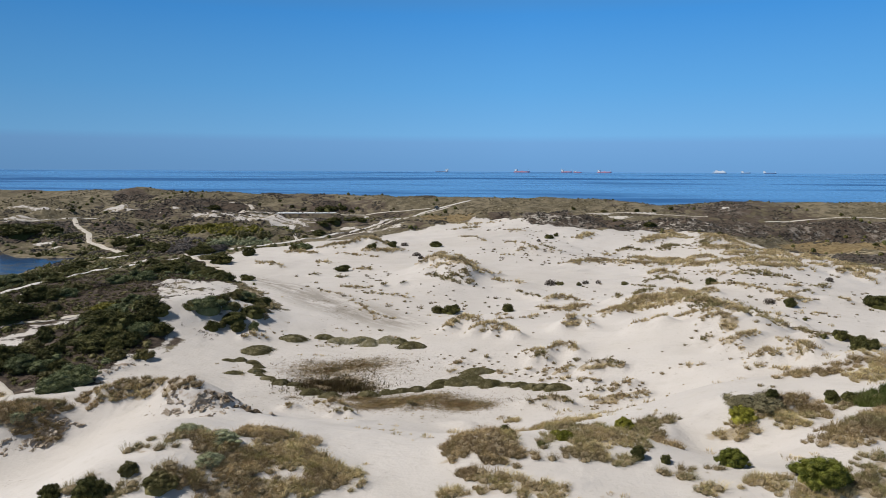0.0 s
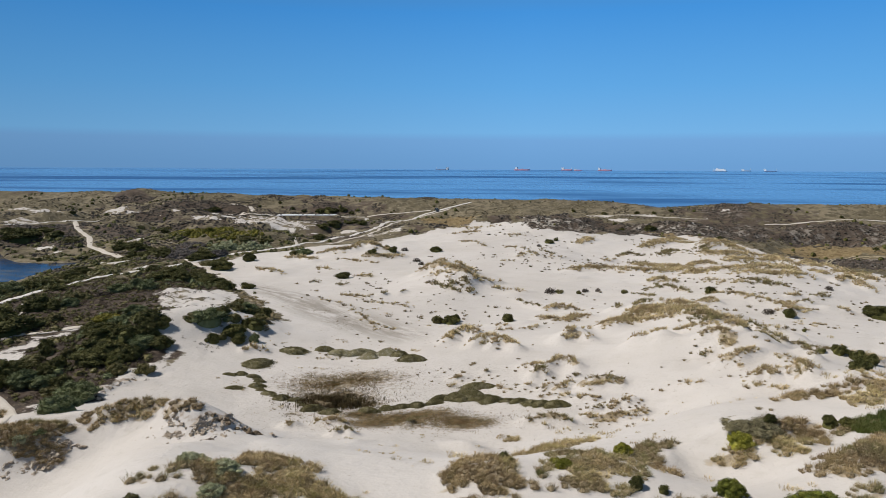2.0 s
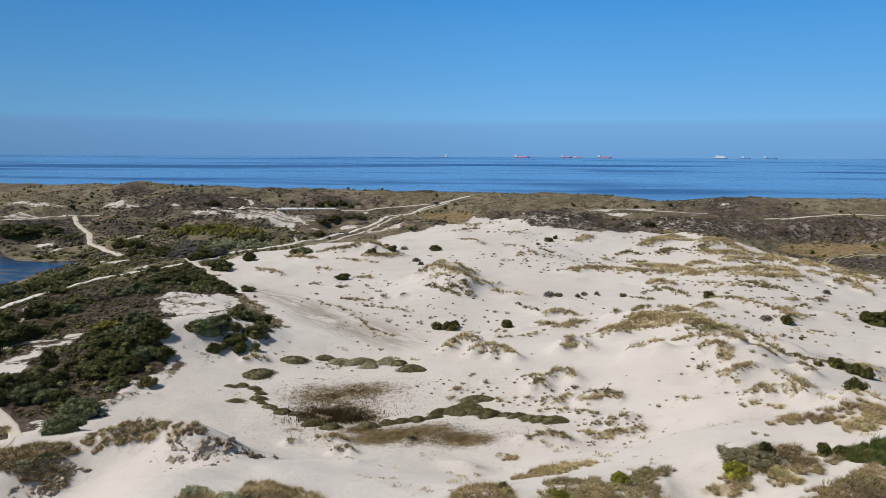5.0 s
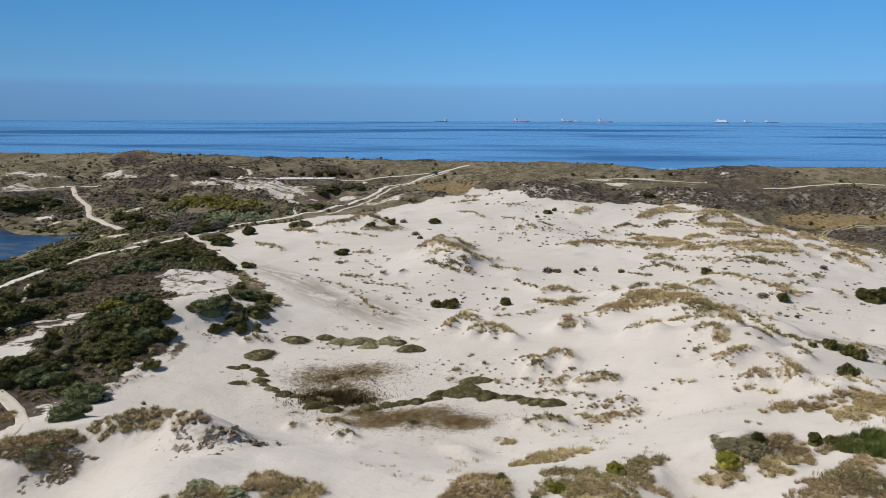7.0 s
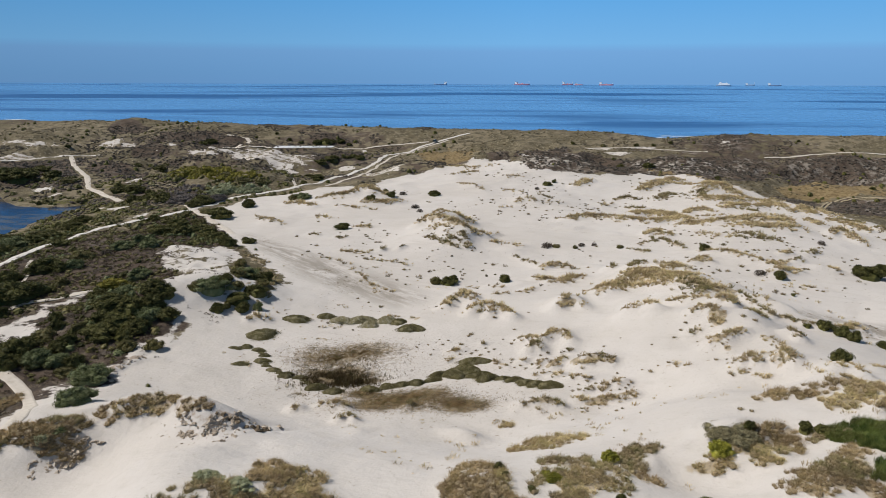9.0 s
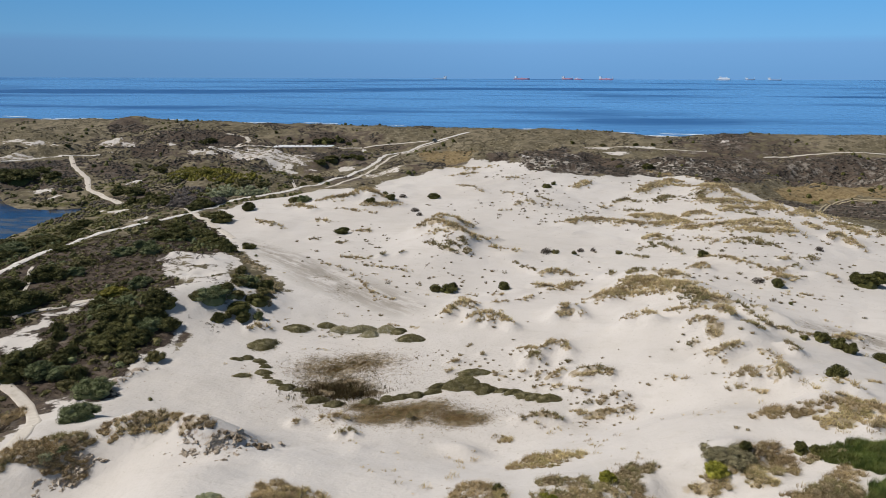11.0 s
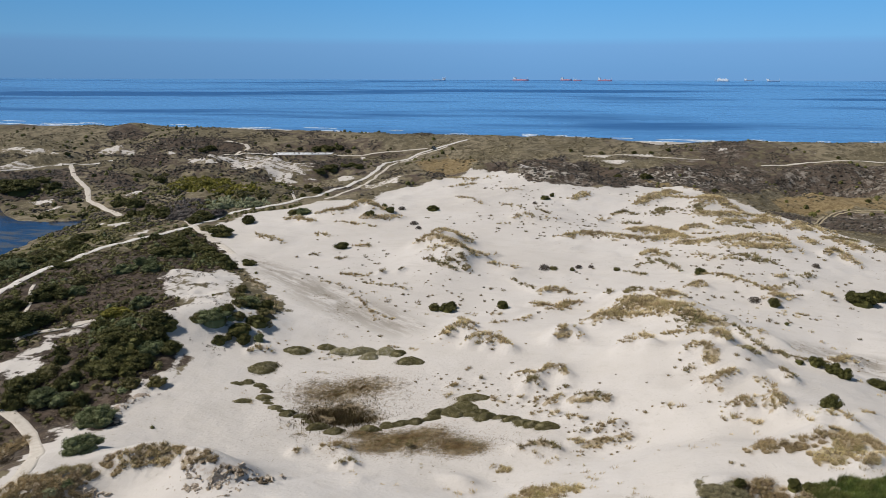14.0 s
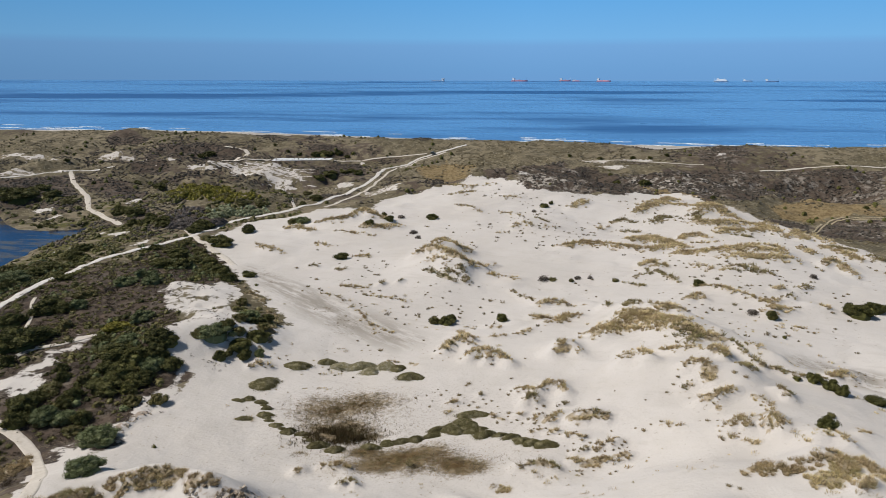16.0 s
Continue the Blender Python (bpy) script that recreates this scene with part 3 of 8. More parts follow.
GRASS_BELTS.extend([('s', 0.8, 0.2, [(11.2, 168.4), (16, 165.9)]), ('o', 1.2, 0.6, [(43.3, 176), (44.9, 176.6)]), ('o', 1.6, 0.6, [(47.2, 170.1), (49.8, 172.8), (50.8, 170.3)]), ('s', 1.6, 0.5, [(52.8, 167.5), (55.8, 165.7), (58.3, 164.8)]), ('o', 1.0, 0.3, [(54.1, 199.8), (58.8, 195.8)]), ('o', 1.2, 0.3, [(59.2, 205.1), (64.5, 206.9)]), ('o', 1.0, 0.3, [(64.8, 211.1), (68.4, 207.4)]), ('g', 3.5, 0.8, [(80.2, 228.5), (87.4, 223), (97.3, 224.7), (105.3, 221.7), (111.3, 220.6)]), ('g', 4.0, 0.6, [(90.6, 214.6), (100.5, 214.9), (109.9, 213.9)]), ('g', 1.5, 0.6, [(98.6, 227.8), (112.6, 227.5), (112.1, 222.3)]), ('g', 2.5, 0.7, [(89.9, 254.5), (93.1, 257.8), (97, 257.2), (98.7, 253.1)]), ('s', 1.5, 0.4, [(87.8, 251.3), (95, 245.6), (102.1, 245.8)])])
GRASS_BELTS.extend([('g', 3.5, 0.8, [(106, 258.4), (110.9, 262.8), (117.5, 263)]), ('o', 1.4, 0.5, [(110.1, 255.4), (115.1, 252.5)]), ('g', 4.0, 0.8, [(103.8, 273.4), (109.2, 270.1), (119.8, 273.8), (132.3, 276.4)]), ('g', 4.0, 0.9, [(108.7, 287.5), (122.5, 314.5), (118, 290), (120.8, 281.8)]), ('s', 4.0, 0.4, [(102.6, 312.5), (111, 314.5), (112.4, 294.4)]), ('g', 3.0, 0.7, [(84.1, 295.4), (90.1, 304.1), (98.8, 312.5), (108.5, 327)]), ('s', 2.5, 0.3, [(88.5, 307.3), (99.7, 319.7), (111.5, 323.8)]), ('o', 3.0, 0.4, [(87.1, 281), (92.3, 286.7), (96, 283.6)]), ('o', 2.6, 0.5, [(103, 284), (106.5, 284.4), (104, 277)]), ('g', 3.2, 0.6, [(121.3, 264.2), (129.2, 272.1), (129.7, 263.4)]), ('g', 2.4, 0.6, [(129.7, 256.4), (137.3, 263.4), (135, 252.2)])])
GRASS_BELTS.extend([('s', 3.0, 0.4, [(136.3, 266), (142, 259.8), (142.4, 248.5)]), ('g', 2.2, 0.5, [(125.1, 234.9), (123.5, 226.2)]), ('g', 2.4, 0.5, [(134.8, 240.1), (137.8, 232.9), (138.9, 223)]), ('o', 2.6, 0.5, [(138.5, 241.4), (142.3, 234)]), ('o', 2.4, 0.5, [(144.5, 227.9), (145.5, 223.1)]), ('o', 0.8, 0.3, [(66.5, 208), (69.1, 202.5), (69.7, 195.5)]), ('g', 1.3, 0.6, [(72.8, 189.4), (77, 187.9), (80.3, 182.4), (83.9, 178.2), (87, 174)]), ('o', 1.4, 0.5, [(72.3, 190.9), (74.5, 190.8)]), ('g', 1.3, 0.5, [(85.6, 176.2), (89.7, 177.7)]), ('o', 1.2, 0.5, [(93.6, 179.5), (95.8, 181.9)]), ('g', 1.3, 0.5, [(92.8, 185.5), (95.3, 187.4)]), ('o', 1.3, 0.5, [(100.4, 187.9), (104.4, 190.2)]), ('g', 2.0, 0.7, [(83.1, 168.7), (87, 171.7), (90.3, 171.6)])])
GRASS_BELTS.extend([('s', 1.6, 0.4, [(98, 176), (100.8, 175.6), (101.5, 174.1)]), ('g', 1.7, 0.7, [(120.4, 212.1), (124.8, 214.8), (126.1, 212.2), (125.7, 204.4)]), ('g', 2.2, 0.6, [(53.6, 163.2), (57, 165.3), (58.4, 163)]), ('g', 1.6, 0.7, [(66.6, 178.9), (70.2, 182), (70.7, 179.1)]), ('s', 2.2, 0.4, [(79.6, 210.8), (83.1, 206.3), (86.9, 202.9)]), ('o', 3.0, 0.3, [(89.7, 205.8), (94.4, 204.6), (95.7, 201.6)]), ('g', 1.4, 0.6, [(46.5, 137.6), (49.5, 134.4), (53.2, 133.6)]), ('o', 1.0, 1.0, [(60.2, 141.1), (62.4, 139), (62.8, 134.6), (62.7, 130.7), (63.9, 128.8)]), ('o', 1.1, 0.7, [(65.3, 129.2), (68.1, 127.8), (70.1, 125.2), (74.9, 124.8)]), ('g', 1.5, 0.9, [(53.9, 130.1), (56.2, 132.1), (56.2, 128.7)]), ('o', 1.0, 0.8, [(55.2, 128.5), (55.1, 126.4)])])
GRASS_BELTS.extend([('s', 1.1, 0.4, [(65, 139.9), (66.9, 138.2), (68.9, 136.7)]), ('o', 1.4, 0.5, [(56.6, 122.1), (60.8, 127)]), ('g', 1.5, 0.6, [(47.1, 124.2), (49, 123.7), (50.1, 121.1)]), ('g', 1.1, 0.5, [(49, 120.6), (49.9, 118.3)]), ('o', 1.1, 0.5, [(44.9, 119.4), (46.4, 119.5)]), ('g', 1.3, 0.7, [(45.9, 112), (47.7, 111.5), (49.6, 112.8), (51.3, 113.3)]), ('s', 0.9, 0.3, [(47.5, 110.1), (47.5, 108.2)]), ('o', 1.0, 0.8, [(59.5, 113.8), (60.4, 112.5), (60.1, 110.3)]), ('s', 1.2, 0.2, [(54, 110.4), (55.5, 107.2)]), ('g', 1.5, 0.9, [(46.4, 101.6), (47.8, 102.3), (48.6, 100.9)]), ('s', 0.9, 0.4, [(49, 103), (52.3, 104.3), (54.4, 105)]), ('g', 1.2, 1.0, [(51.6, 100.3), (53, 100.7), (52.6, 97.9)]), ('o', 0.7, 0.5, [(51.6, 98.7), (52.4, 96.8)])])
GRASS_BELTS.extend([('s', 1.3, 0.5, [(55.3, 93.1), (57.7, 94.1), (59.1, 92.9), (59.4, 91.2)]), ('s', 0.8, 0.2, [(37.7, 108.9), (40.3, 106.2)]), ('s', 0.9, 0.2, [(44.6, 100.6), (49.1, 96.8)]), ('g', 1.5, 0.7, [(81.9, 134.9), (84.1, 136.6), (85.2, 135.4)]), ('s', 0.9, 0.3, [(64.9, 97.4), (66.9, 97.8)]), ('g', 1.5, 0.6, [(54, 82.7), (57, 84.5), (57.4, 82.3), (57.6, 80.1)]), ('g', 1.3, 0.6, [(52.6, 77.7), (54.7, 78.9)]), ('g', 0.9, 0.5, [(15.5, 128.9), (17.7, 128.5), (18.6, 127.1)]), ('o', 1.0, 1.0, [(16.6, 123.8), (17.8, 125.1), (18.8, 124)]), ('g', 0.9, 0.7, [(19.8, 127.6), (21.7, 129.1), (23.8, 128.6), (25, 126.7)]), ('o', 0.7, 0.4, [(22.9, 122.6), (24.5, 122.5)]), ('s', 0.7, 0.4, [(14.6, 119.8), (15.7, 120.3)])])
GRASS_BELTS.extend([('o', 0.8, 0.7, [(23.9, 116.3), (25.9, 116.3), (29.7, 115.2)]), ('g', 0.9, 0.7, [(24.5, 115), (26.6, 114.8), (29.5, 113.9)]), ('g', 0.8, 0.4, [(17.4, 117.5), (18.7, 119.3)]), ('g', 0.8, 0.5, [(19.9, 116.6), (21.7, 118.6), (22.9, 119.4)]), ('o', 0.7, 0.5, [(22.8, 105.1), (24.3, 105.7)]), ('g', 0.9, 0.5, [(21.9, 102.6), (25.1, 102.5), (28.3, 102.5), (30.7, 103)]), ('s', 0.8, 0.3, [(23, 101.3), (25.9, 101.8)]), ('g', 0.8, 0.6, [(28.7, 106.4), (29.9, 106.8)]), ('g', 0.8, 0.4, [(26.2, 105.6), (27, 106.5)]), ('o', 0.8, 0.5, [(12.5, 101.2), (14.8, 101), (16.6, 101.1), (18.8, 100.4)]), ('s', 0.7, 0.2, [(12.9, 100.4), (15, 99.3)]), ('g', 0.6, 0.3, [(19.2, 112), (20.7, 112.5)]), ('g', 0.5, 0.3, [(22.3, 110.3), (24.5, 109.3)])])
GRASS_BELTS.extend([('s', 0.6, 0.2, [(16.4, 113.5), (18.5, 114)]), ('s', 0.6, 0.2, [(9.9, 121.4), (11.8, 118.8)]), ('g', 0.7, 0.4, [(-23.2, 101.2), (-22.1, 101.7)]), ('g', 0.9, 0.4, [(-19, 103.3), (-17.3, 103.3), (-15.2, 102.6)]), ('o', 0.7, 0.6, [(-15.3, 96.4), (-14, 97.6), (-13, 96.4)]), ('g', 0.8, 0.4, [(-40.4, 141.7), (-38.8, 142.7), (-37, 142.7)]), ('o', 0.6, 0.5, [(-5.1, 102.7), (-4.7, 103.5)]), ('g', 0.4, 0.2, [(2, 123.7), (0.9, 123.3)]), ('s', 0.7, 0.2, [(-11, 148), (-4.6, 144.9)]), ('g', 0.7, 0.3, [(2, 126.6), (4.2, 127.4)]), ('o', 0.5, 0.3, [(7.9, 129), (8.6, 129.4)]), ('g', 2.4, 1.0, [(-49.5, 281.8), (-42.6, 281.8), (-35.6, 281.3), (-31.3, 295.8), (-26.7, 283.9), (-19.7, 282)]), ('g', 3.0, 0.8, [(-29.1, 273.3), (-23.5, 272.6), (-17, 275.3)])])
GRASS_BELTS.extend([('s', 2.0, 0.3, [(-38.5, 267.8), (-32.7, 265.5), (-24.8, 261.5)]), ('s', 1.8, 0.3, [(-44.5, 251.4), (-37.5, 245.3)]), ('g', 1.4, 0.4, [(-27.9, 231.7), (-24.2, 233.2)]), ('o', 1.0, 0.3, [(-32.4, 215.6), (-29, 217.2)]), ('g', 1.2, 0.3, [(-29.2, 198.8), (-25.7, 197.5), (-21.5, 196.7)]), ('s', 1.0, 0.2, [(-19.3, 189.7), (-12, 187.5), (-9.6, 186.6)]), ('o', 0.7, 0.5, [(-17.6, 198.6), (-16.8, 201.6)]), ('o', 0.7, 0.5, [(-12.2, 200.8), (-10.8, 202.4)]), ('g', 2.4, 0.6, [(-60.7, 274.9), (-56.7, 277.4), (-49.6, 269.1)]), ('s', 2.2, 0.3, [(-66.2, 251.4), (-58.4, 240), (-53.8, 236.8)]), ('o', 1.0, 0.3, [(-41.4, 221.3), (-39, 220)]), ('s', 0.9, 0.1, [(-25.5, 182.7), (-20.4, 177.5), (-14.9, 164.7)]), ('s', 1.0, 0.1, [(-19.8, 171.6), (-12.1, 165.5)]), ('s', 0.9, 0.1, [(-32.2, 191.2), (-24.3, 185.1)])])
GRASS_BELTS.extend([('s', 3.5, 0.4, [(4.1, 353.6), (15.1, 343.5), (26.2, 344.2)]), ('s', 3.0, 0.3, [(6.5, 327.5), (17.4, 333.7)]), ('g', 2.4, 0.5, [(57.7, 303), (62.2, 307.1), (65.5, 311.4)]), ('s', 2.2, 0.6, [(30.2, 270.9), (34.3, 272), (37.2, 268.5)]), ('o', 1.6, 0.3, [(71.2, 286.5), (76.2, 287.8), (80.8, 283)]), ('s', 2.0, 0.5, [(63.5, 277.7), (68.6, 279.8)]), ('o', 1.6, 0.4, [(74.4, 275.5), (79.1, 272.2)]), ('s', 1.3, 0.3, [(25, 295.1), (30.9, 293.8), (34.9, 286.7)]), ('o', 0.9, 0.2, [(40.6, 285.5), (45.6, 280)]), ('s', 0.9, 0.2, [(39.6, 270.3), (46.2, 269.7)]), ('s', 2.2, 0.2, [(30.6, 316.9), (37.1, 317.1)]), ('s', 1.6, 0.3, [(7.4, 310.8), (14.5, 300.4), (17.8, 294)]), ('s', 1.2, 0.1, [(41.1, 244), (45.1, 243.9)]), ('s', 1.0, 0.2, [(27.9, 263.7), (22.5, 263.3)])])
TUFT_SPOTS = []  # single dark tufts on open sand
TUFT_SPOTS.extend([(21.3, 293.3), (20.8, 276.4), (16.4, 270.3), (13.7, 268), (10.7, 264.6), (15.5, 281.4), (12.2, 250.2), (13.3, 243.1), (12.6, 245.4), (26.4, 248), (29.4, 257.3), (31.9, 251.6), (35.8, 262.7), (32.3, 263.9), (39.3, 256.9), (41.6, 258.2), (43.6, 253.6), (47.2, 252.9), (30.2, 286.7), (33.7, 286.6), (36.3, 279.7), (41.9, 286.3), (41.4, 291.5), (40.8, 274.1), (46.3, 284.7), (47.7, 279), (47.6, 271.7), (43.7, 282.5), (36.5, 272), (30.6, 274.8), (52.8, 295.8), (53.2, 288.2), (39, 311.9), (37.3, 307.9), (40.1, 309.9), (41.6, 306.1), (44.9, 317.7), (42.2, 316.7), (39, 323), (47.8, 295), (49.8, 299.5), (59, 307.8), (60.5, 304.6), (57.7, 305.6), (63.7, 308.8), (62.3, 312.2), (66.6, 317.2), (69.9, 316.5)])
TUFT_SPOTS.extend([(61.6, 285.1), (63.9, 282.7), (66.2, 284.9), (57, 273.8), (59.9, 271.4), (61.5, 271.5), (52.6, 262.3), (52.6, 257.1), (48.9, 256.3), (49, 248.8), (58.9, 277.5), (56.7, 284.3), (74.6, 280.9), (77.7, 284.3), (84.2, 282.7), (81.2, 275.5), (71.5, 277.6), (84.1, 262.9), (82.7, 269.1), (-38.8, 223.6), (-42.6, 242.2), (-31.4, 214.9), (-19.8, 210.8), (-26.8, 239.6), (-20.7, 237.1), (-24.2, 243.1), (-11.9, 260.9), (-8, 239.3), (-4.5, 207.6), (-0.7, 197.8), (-2.3, 196.7), (1.1, 188.8), (-3.7, 190.9), (-3.1, 192.3), (-1.7, 182.6), (2.2, 185.2), (3.4, 184), (5.3, 181.4), (6.3, 179.7), (-9.7, 182.6), (-8.3, 182.6), (-8.7, 177.3), (-5.1, 175.7), (-19.6, 159.6), (-13.7, 154.3), (-20.1, 199.4), (-18.7, 192.4), (-21, 191.6)])
TUFT_SPOTS.extend([(-22.1, 194.2), (-23.6, 193.2), (-20.1, 190.1), (-17, 194.7), (-19.6, 193.9), (-12.1, 189.9), (-10.4, 187.1), (-16.5, 188.4), (-34.4, 195.2), (-33.4, 193.7), (-31.3, 190.3), (-38, 197), (-39.1, 207.8), (-45.5, 218.8), (-36.9, 205.3), (-24.3, 175.1), (-11.2, 174.2), (-3.6, 159.4), (-6, 200), (14.3, 199.6), (12.5, 189.2), (14.5, 187.9), (4.4, 276.3), (3.2, 272), (-4.2, 274.9), (-5.3, 276.3), (5.7, 265.4), (6, 248.3), (11.4, 182.8), (19.1, 145.1), (15.9, 143.5), (11.4, 141.8), (15, 135.1), (42.5, 194.3), (45, 210.9), (46.8, 208.8), (46.3, 203.8), (41.4, 199.1), (40.7, 201.2), (39.6, 176.3), (44.1, 188.3), (45.8, 164.4), (45.1, 144.8), (30.3, 122.4), (33.7, 124.1), (37.8, 118.2), (30, 111), (33.9, 110.1)])
TUFT_SPOTS.extend([(35, 108.9), (36.4, 109.7), (38.1, 109.5), (38.1, 81.8), (39.2, 80.9), (61.5, 211.8), (82.1, 234.2), (77, 213.6), (74.1, 212.8), (74.7, 220.2), (71.3, 212.2), (76.7, 210), (81, 214.8), (79.8, 206.4), (85.7, 208.5), (89, 210.3), (88.2, 203.9), (88.4, 198.2), (99, 199.5), (100.4, 198.9), (100.3, 195.1), (98.9, 201.2), (101.7, 203.6), (101.7, 194.6), (104.7, 193.9), (107.5, 194.8), (108.9, 195.2), (102.4, 187.8), (88, 182.3), (87.5, 179.4), (83.4, 186.2), (87.9, 189.2), (110.1, 187.2), (108.3, 183), (114.3, 187.5), (111.8, 185.4), (96.5, 161.2), (87.7, 161.6), (88.4, 161), (82.8, 156.6), (83, 158.3), (78.9, 155.3), (89.9, 158.5), (88.8, 159), (77.5, 175.3), (77.7, 172), (61.9, 170.8), (59.9, 161.3)])
TUFT_SPOTS.extend([(66.2, 172.6), (67.6, 168.7), (70.4, 171.2), (69, 175.1), (65.5, 175), (54.2, 162.6), (49.3, 164.5), (47.4, 123.6), (53.8, 118.6), (55.3, 117.1), (45, 122.5), (42.1, 119.5), (43.8, 121.1), (45.1, 116.1), (46.1, 105.7), (44.7, 106.4), (49.2, 100.3), (44.5, 99.3), (89.3, 138.4), (90, 137.4), (84.8, 131.6), (86.4, 133.3), (101, 173.1), (101.4, 171.6), (94, 174), (93, 174), (117.2, 207), (121.3, 211.4), (137.4, 215.8), (137.5, 212.8), (139.3, 210.5), (94.8, 182), (107.7, 205.4), (110.5, 204.1), (117, 209.9), (11.9, 119), (13, 120.3), (13.3, 118.1), (10.8, 118.3), (10.4, 120.1), (14.4, 118.5), (15.3, 117.3), (16.5, 118.1), (17.3, 116.3), (13.2, 121.7), (11.6, 122.4), (10, 122.3), (18.1, 115.3)])
TUFT_SPOTS.extend([(19, 114), (17, 114.6), (16.4, 113.7), (19.8, 112.7), (21, 111.2), (22, 111.3), (20.7, 112.3), (19.1, 111.4), (22.2, 109.7), (23.3, 110.1), (24, 109.2), (25, 109.1), (23.9, 111.1), (24.4, 108.4), (25.6, 107.5), (26.4, 106.6), (27.3, 106.2), (28.3, 106.5), (29.4, 107.1), (30.4, 107.7), (30.5, 105.8), (31.1, 106.4), (31.3, 105.4), (29.9, 105.3), (28.9, 105), (27.5, 104.9), (26, 104.8), (24.8, 105.5), (22.9, 108), (21.6, 105.9), (21.3, 107.5), (20.1, 108.5), (19, 107.6), (31.5, 104.3), (19.3, 119.6), (20.1, 118.3), (20.9, 116.9), (22.8, 122.1), (18.5, 121.9), (19.9, 122.5), (4.8, 126.6), (5.9, 125.9), (6.8, 127), (7.5, 124.8), (9.2, 125.9), (8.7, 127.5), (10.3, 126.7), (3.7, 125.8)])
TUFT_SPOTS.extend([(2.6, 128.8), (4, 129.7), (5.6, 133.4), (6.2, 134.1), (0.4, 130.1), (-1.3, 128.1), (-1.9, 126), (-0.8, 131.3), (-2.5, 130.3), (-0.2, 132.3), (13.8, 128.4), (14.4, 129.2), (12.3, 130.7), (-4.2, 130.3), (-4.7, 129.3), (1.5, 131.7), (11.3, 124.5), (6.7, 121), (28, 99.3), (27, 98.7), (22.6, 99.3), (21.9, 100.3), (24.7, 100.4)])
SHRUBS = []  # x, y, width, sort
SHRUBS.extend([(-77.5, 160.9, 6.8, 'm'), (-73.7, 166, 6.9, 'g'), (-61, 144.4, 6.7, 'd'), (-67.4, 144.8, 5.4, 'g'), (-68.2, 139.4, 6.6, 'd'), (-63.7, 138.5, 6.5, 'd'), (-60.1, 139.9, 5.9, 'd'), (-56.4, 137.7, 5.1, 'd'), (-64.9, 134, 6.4, 'd'), (-60, 131.8, 5.7, 'd'), (-59.5, 136.5, 4.9, 'g'), (-65.8, 128.3, 7.3, 'd'), (-77.5, 152.6, 4.4, 'd'), (-67.6, 135.2, 5.2, 'd'), (-61.2, 127.8, 3.7, 'd'), (-58.1, 123, 3.6, 'o'), (-53.8, 123.9, 3.6, 'o'), (-58.4, 143.9, 4.5, 'd'), (-58.5, 139.5, 3.2, 'd'), (-77.2, 119.9, 7.4, 'd'), (-71.5, 117, 6, 'g'), (-75.6, 115.2, 4.8, 'd'), (-77.3, 124.7, 4.5, 'd'), (-76.3, 128.1, 4.5, 'o'), (-68, 117, 4.8, 'g'), (-64.7, 116.7, 4.1, 'd'), (-70.9, 121.9, 3.7, 'd'), (-70.3, 125.3, 3.7, 'd'), (-57.6, 108, 6.4, 'g'), (-64.9, 112.9, 3.5, 'o'), (-52.8, 93.8, 5.5, 'g'), (-75.8, 132.1, 3.1, 'd')])
SHRUBS.extend([(-77.5, 135.1, 2.9, 'd'), (-70.9, 131, 3.3, 'o'), (-96.2, 152.4, 13.4, 'd'), (-100.4, 173.6, 8.7, 'd'), (-96.5, 173.7, 5.3, 'd'), (-91.5, 163.9, 4.1, 'o'), (-106.1, 166.1, 6.6, 'd'), (-130.7, 210.5, 11.8, 'g'), (-127.5, 215, 7.8, 'd'), (-128.1, 201, 5.9, 'd'), (-124.6, 221.3, 7.1, 'd'), (-134.3, 230.5, 5.7, 'o'), (-128, 240.8, 7.6, 'd'), (-128.3, 233, 5.2, 'o'), (-123.9, 233.5, 5.2, 'd'), (-142.9, 225.7, 5.7, 'o'), (-90.6, 195.7, 7.5, 'g'), (-81, 192.3, 5.9, 'g'), (-86.8, 215.1, 8.4, 'd'), (-88.1, 201.7, 4.7, 'g'), (-92.3, 190.4, 4.6, 't'), (-96.8, 184.9, 6.9, 'o'), (-93.6, 175.3, 5, 'g'), (-67.3, 210.1, 7.7, 'd'), (-61.5, 199.2, 5.2, 'd'), (-75, 224.8, 5.9, 'd'), (-84, 240.9, 6.3, 'o'), (-80.1, 214.8, 6.8, 'd'), (-93.5, 238.9, 5.5, 'o'), (-90.7, 249, 4.8, 'o'), (-57.9, 207.3, 4.3, 'd'), (-79.3, 250.4, 9.5, 'd')])
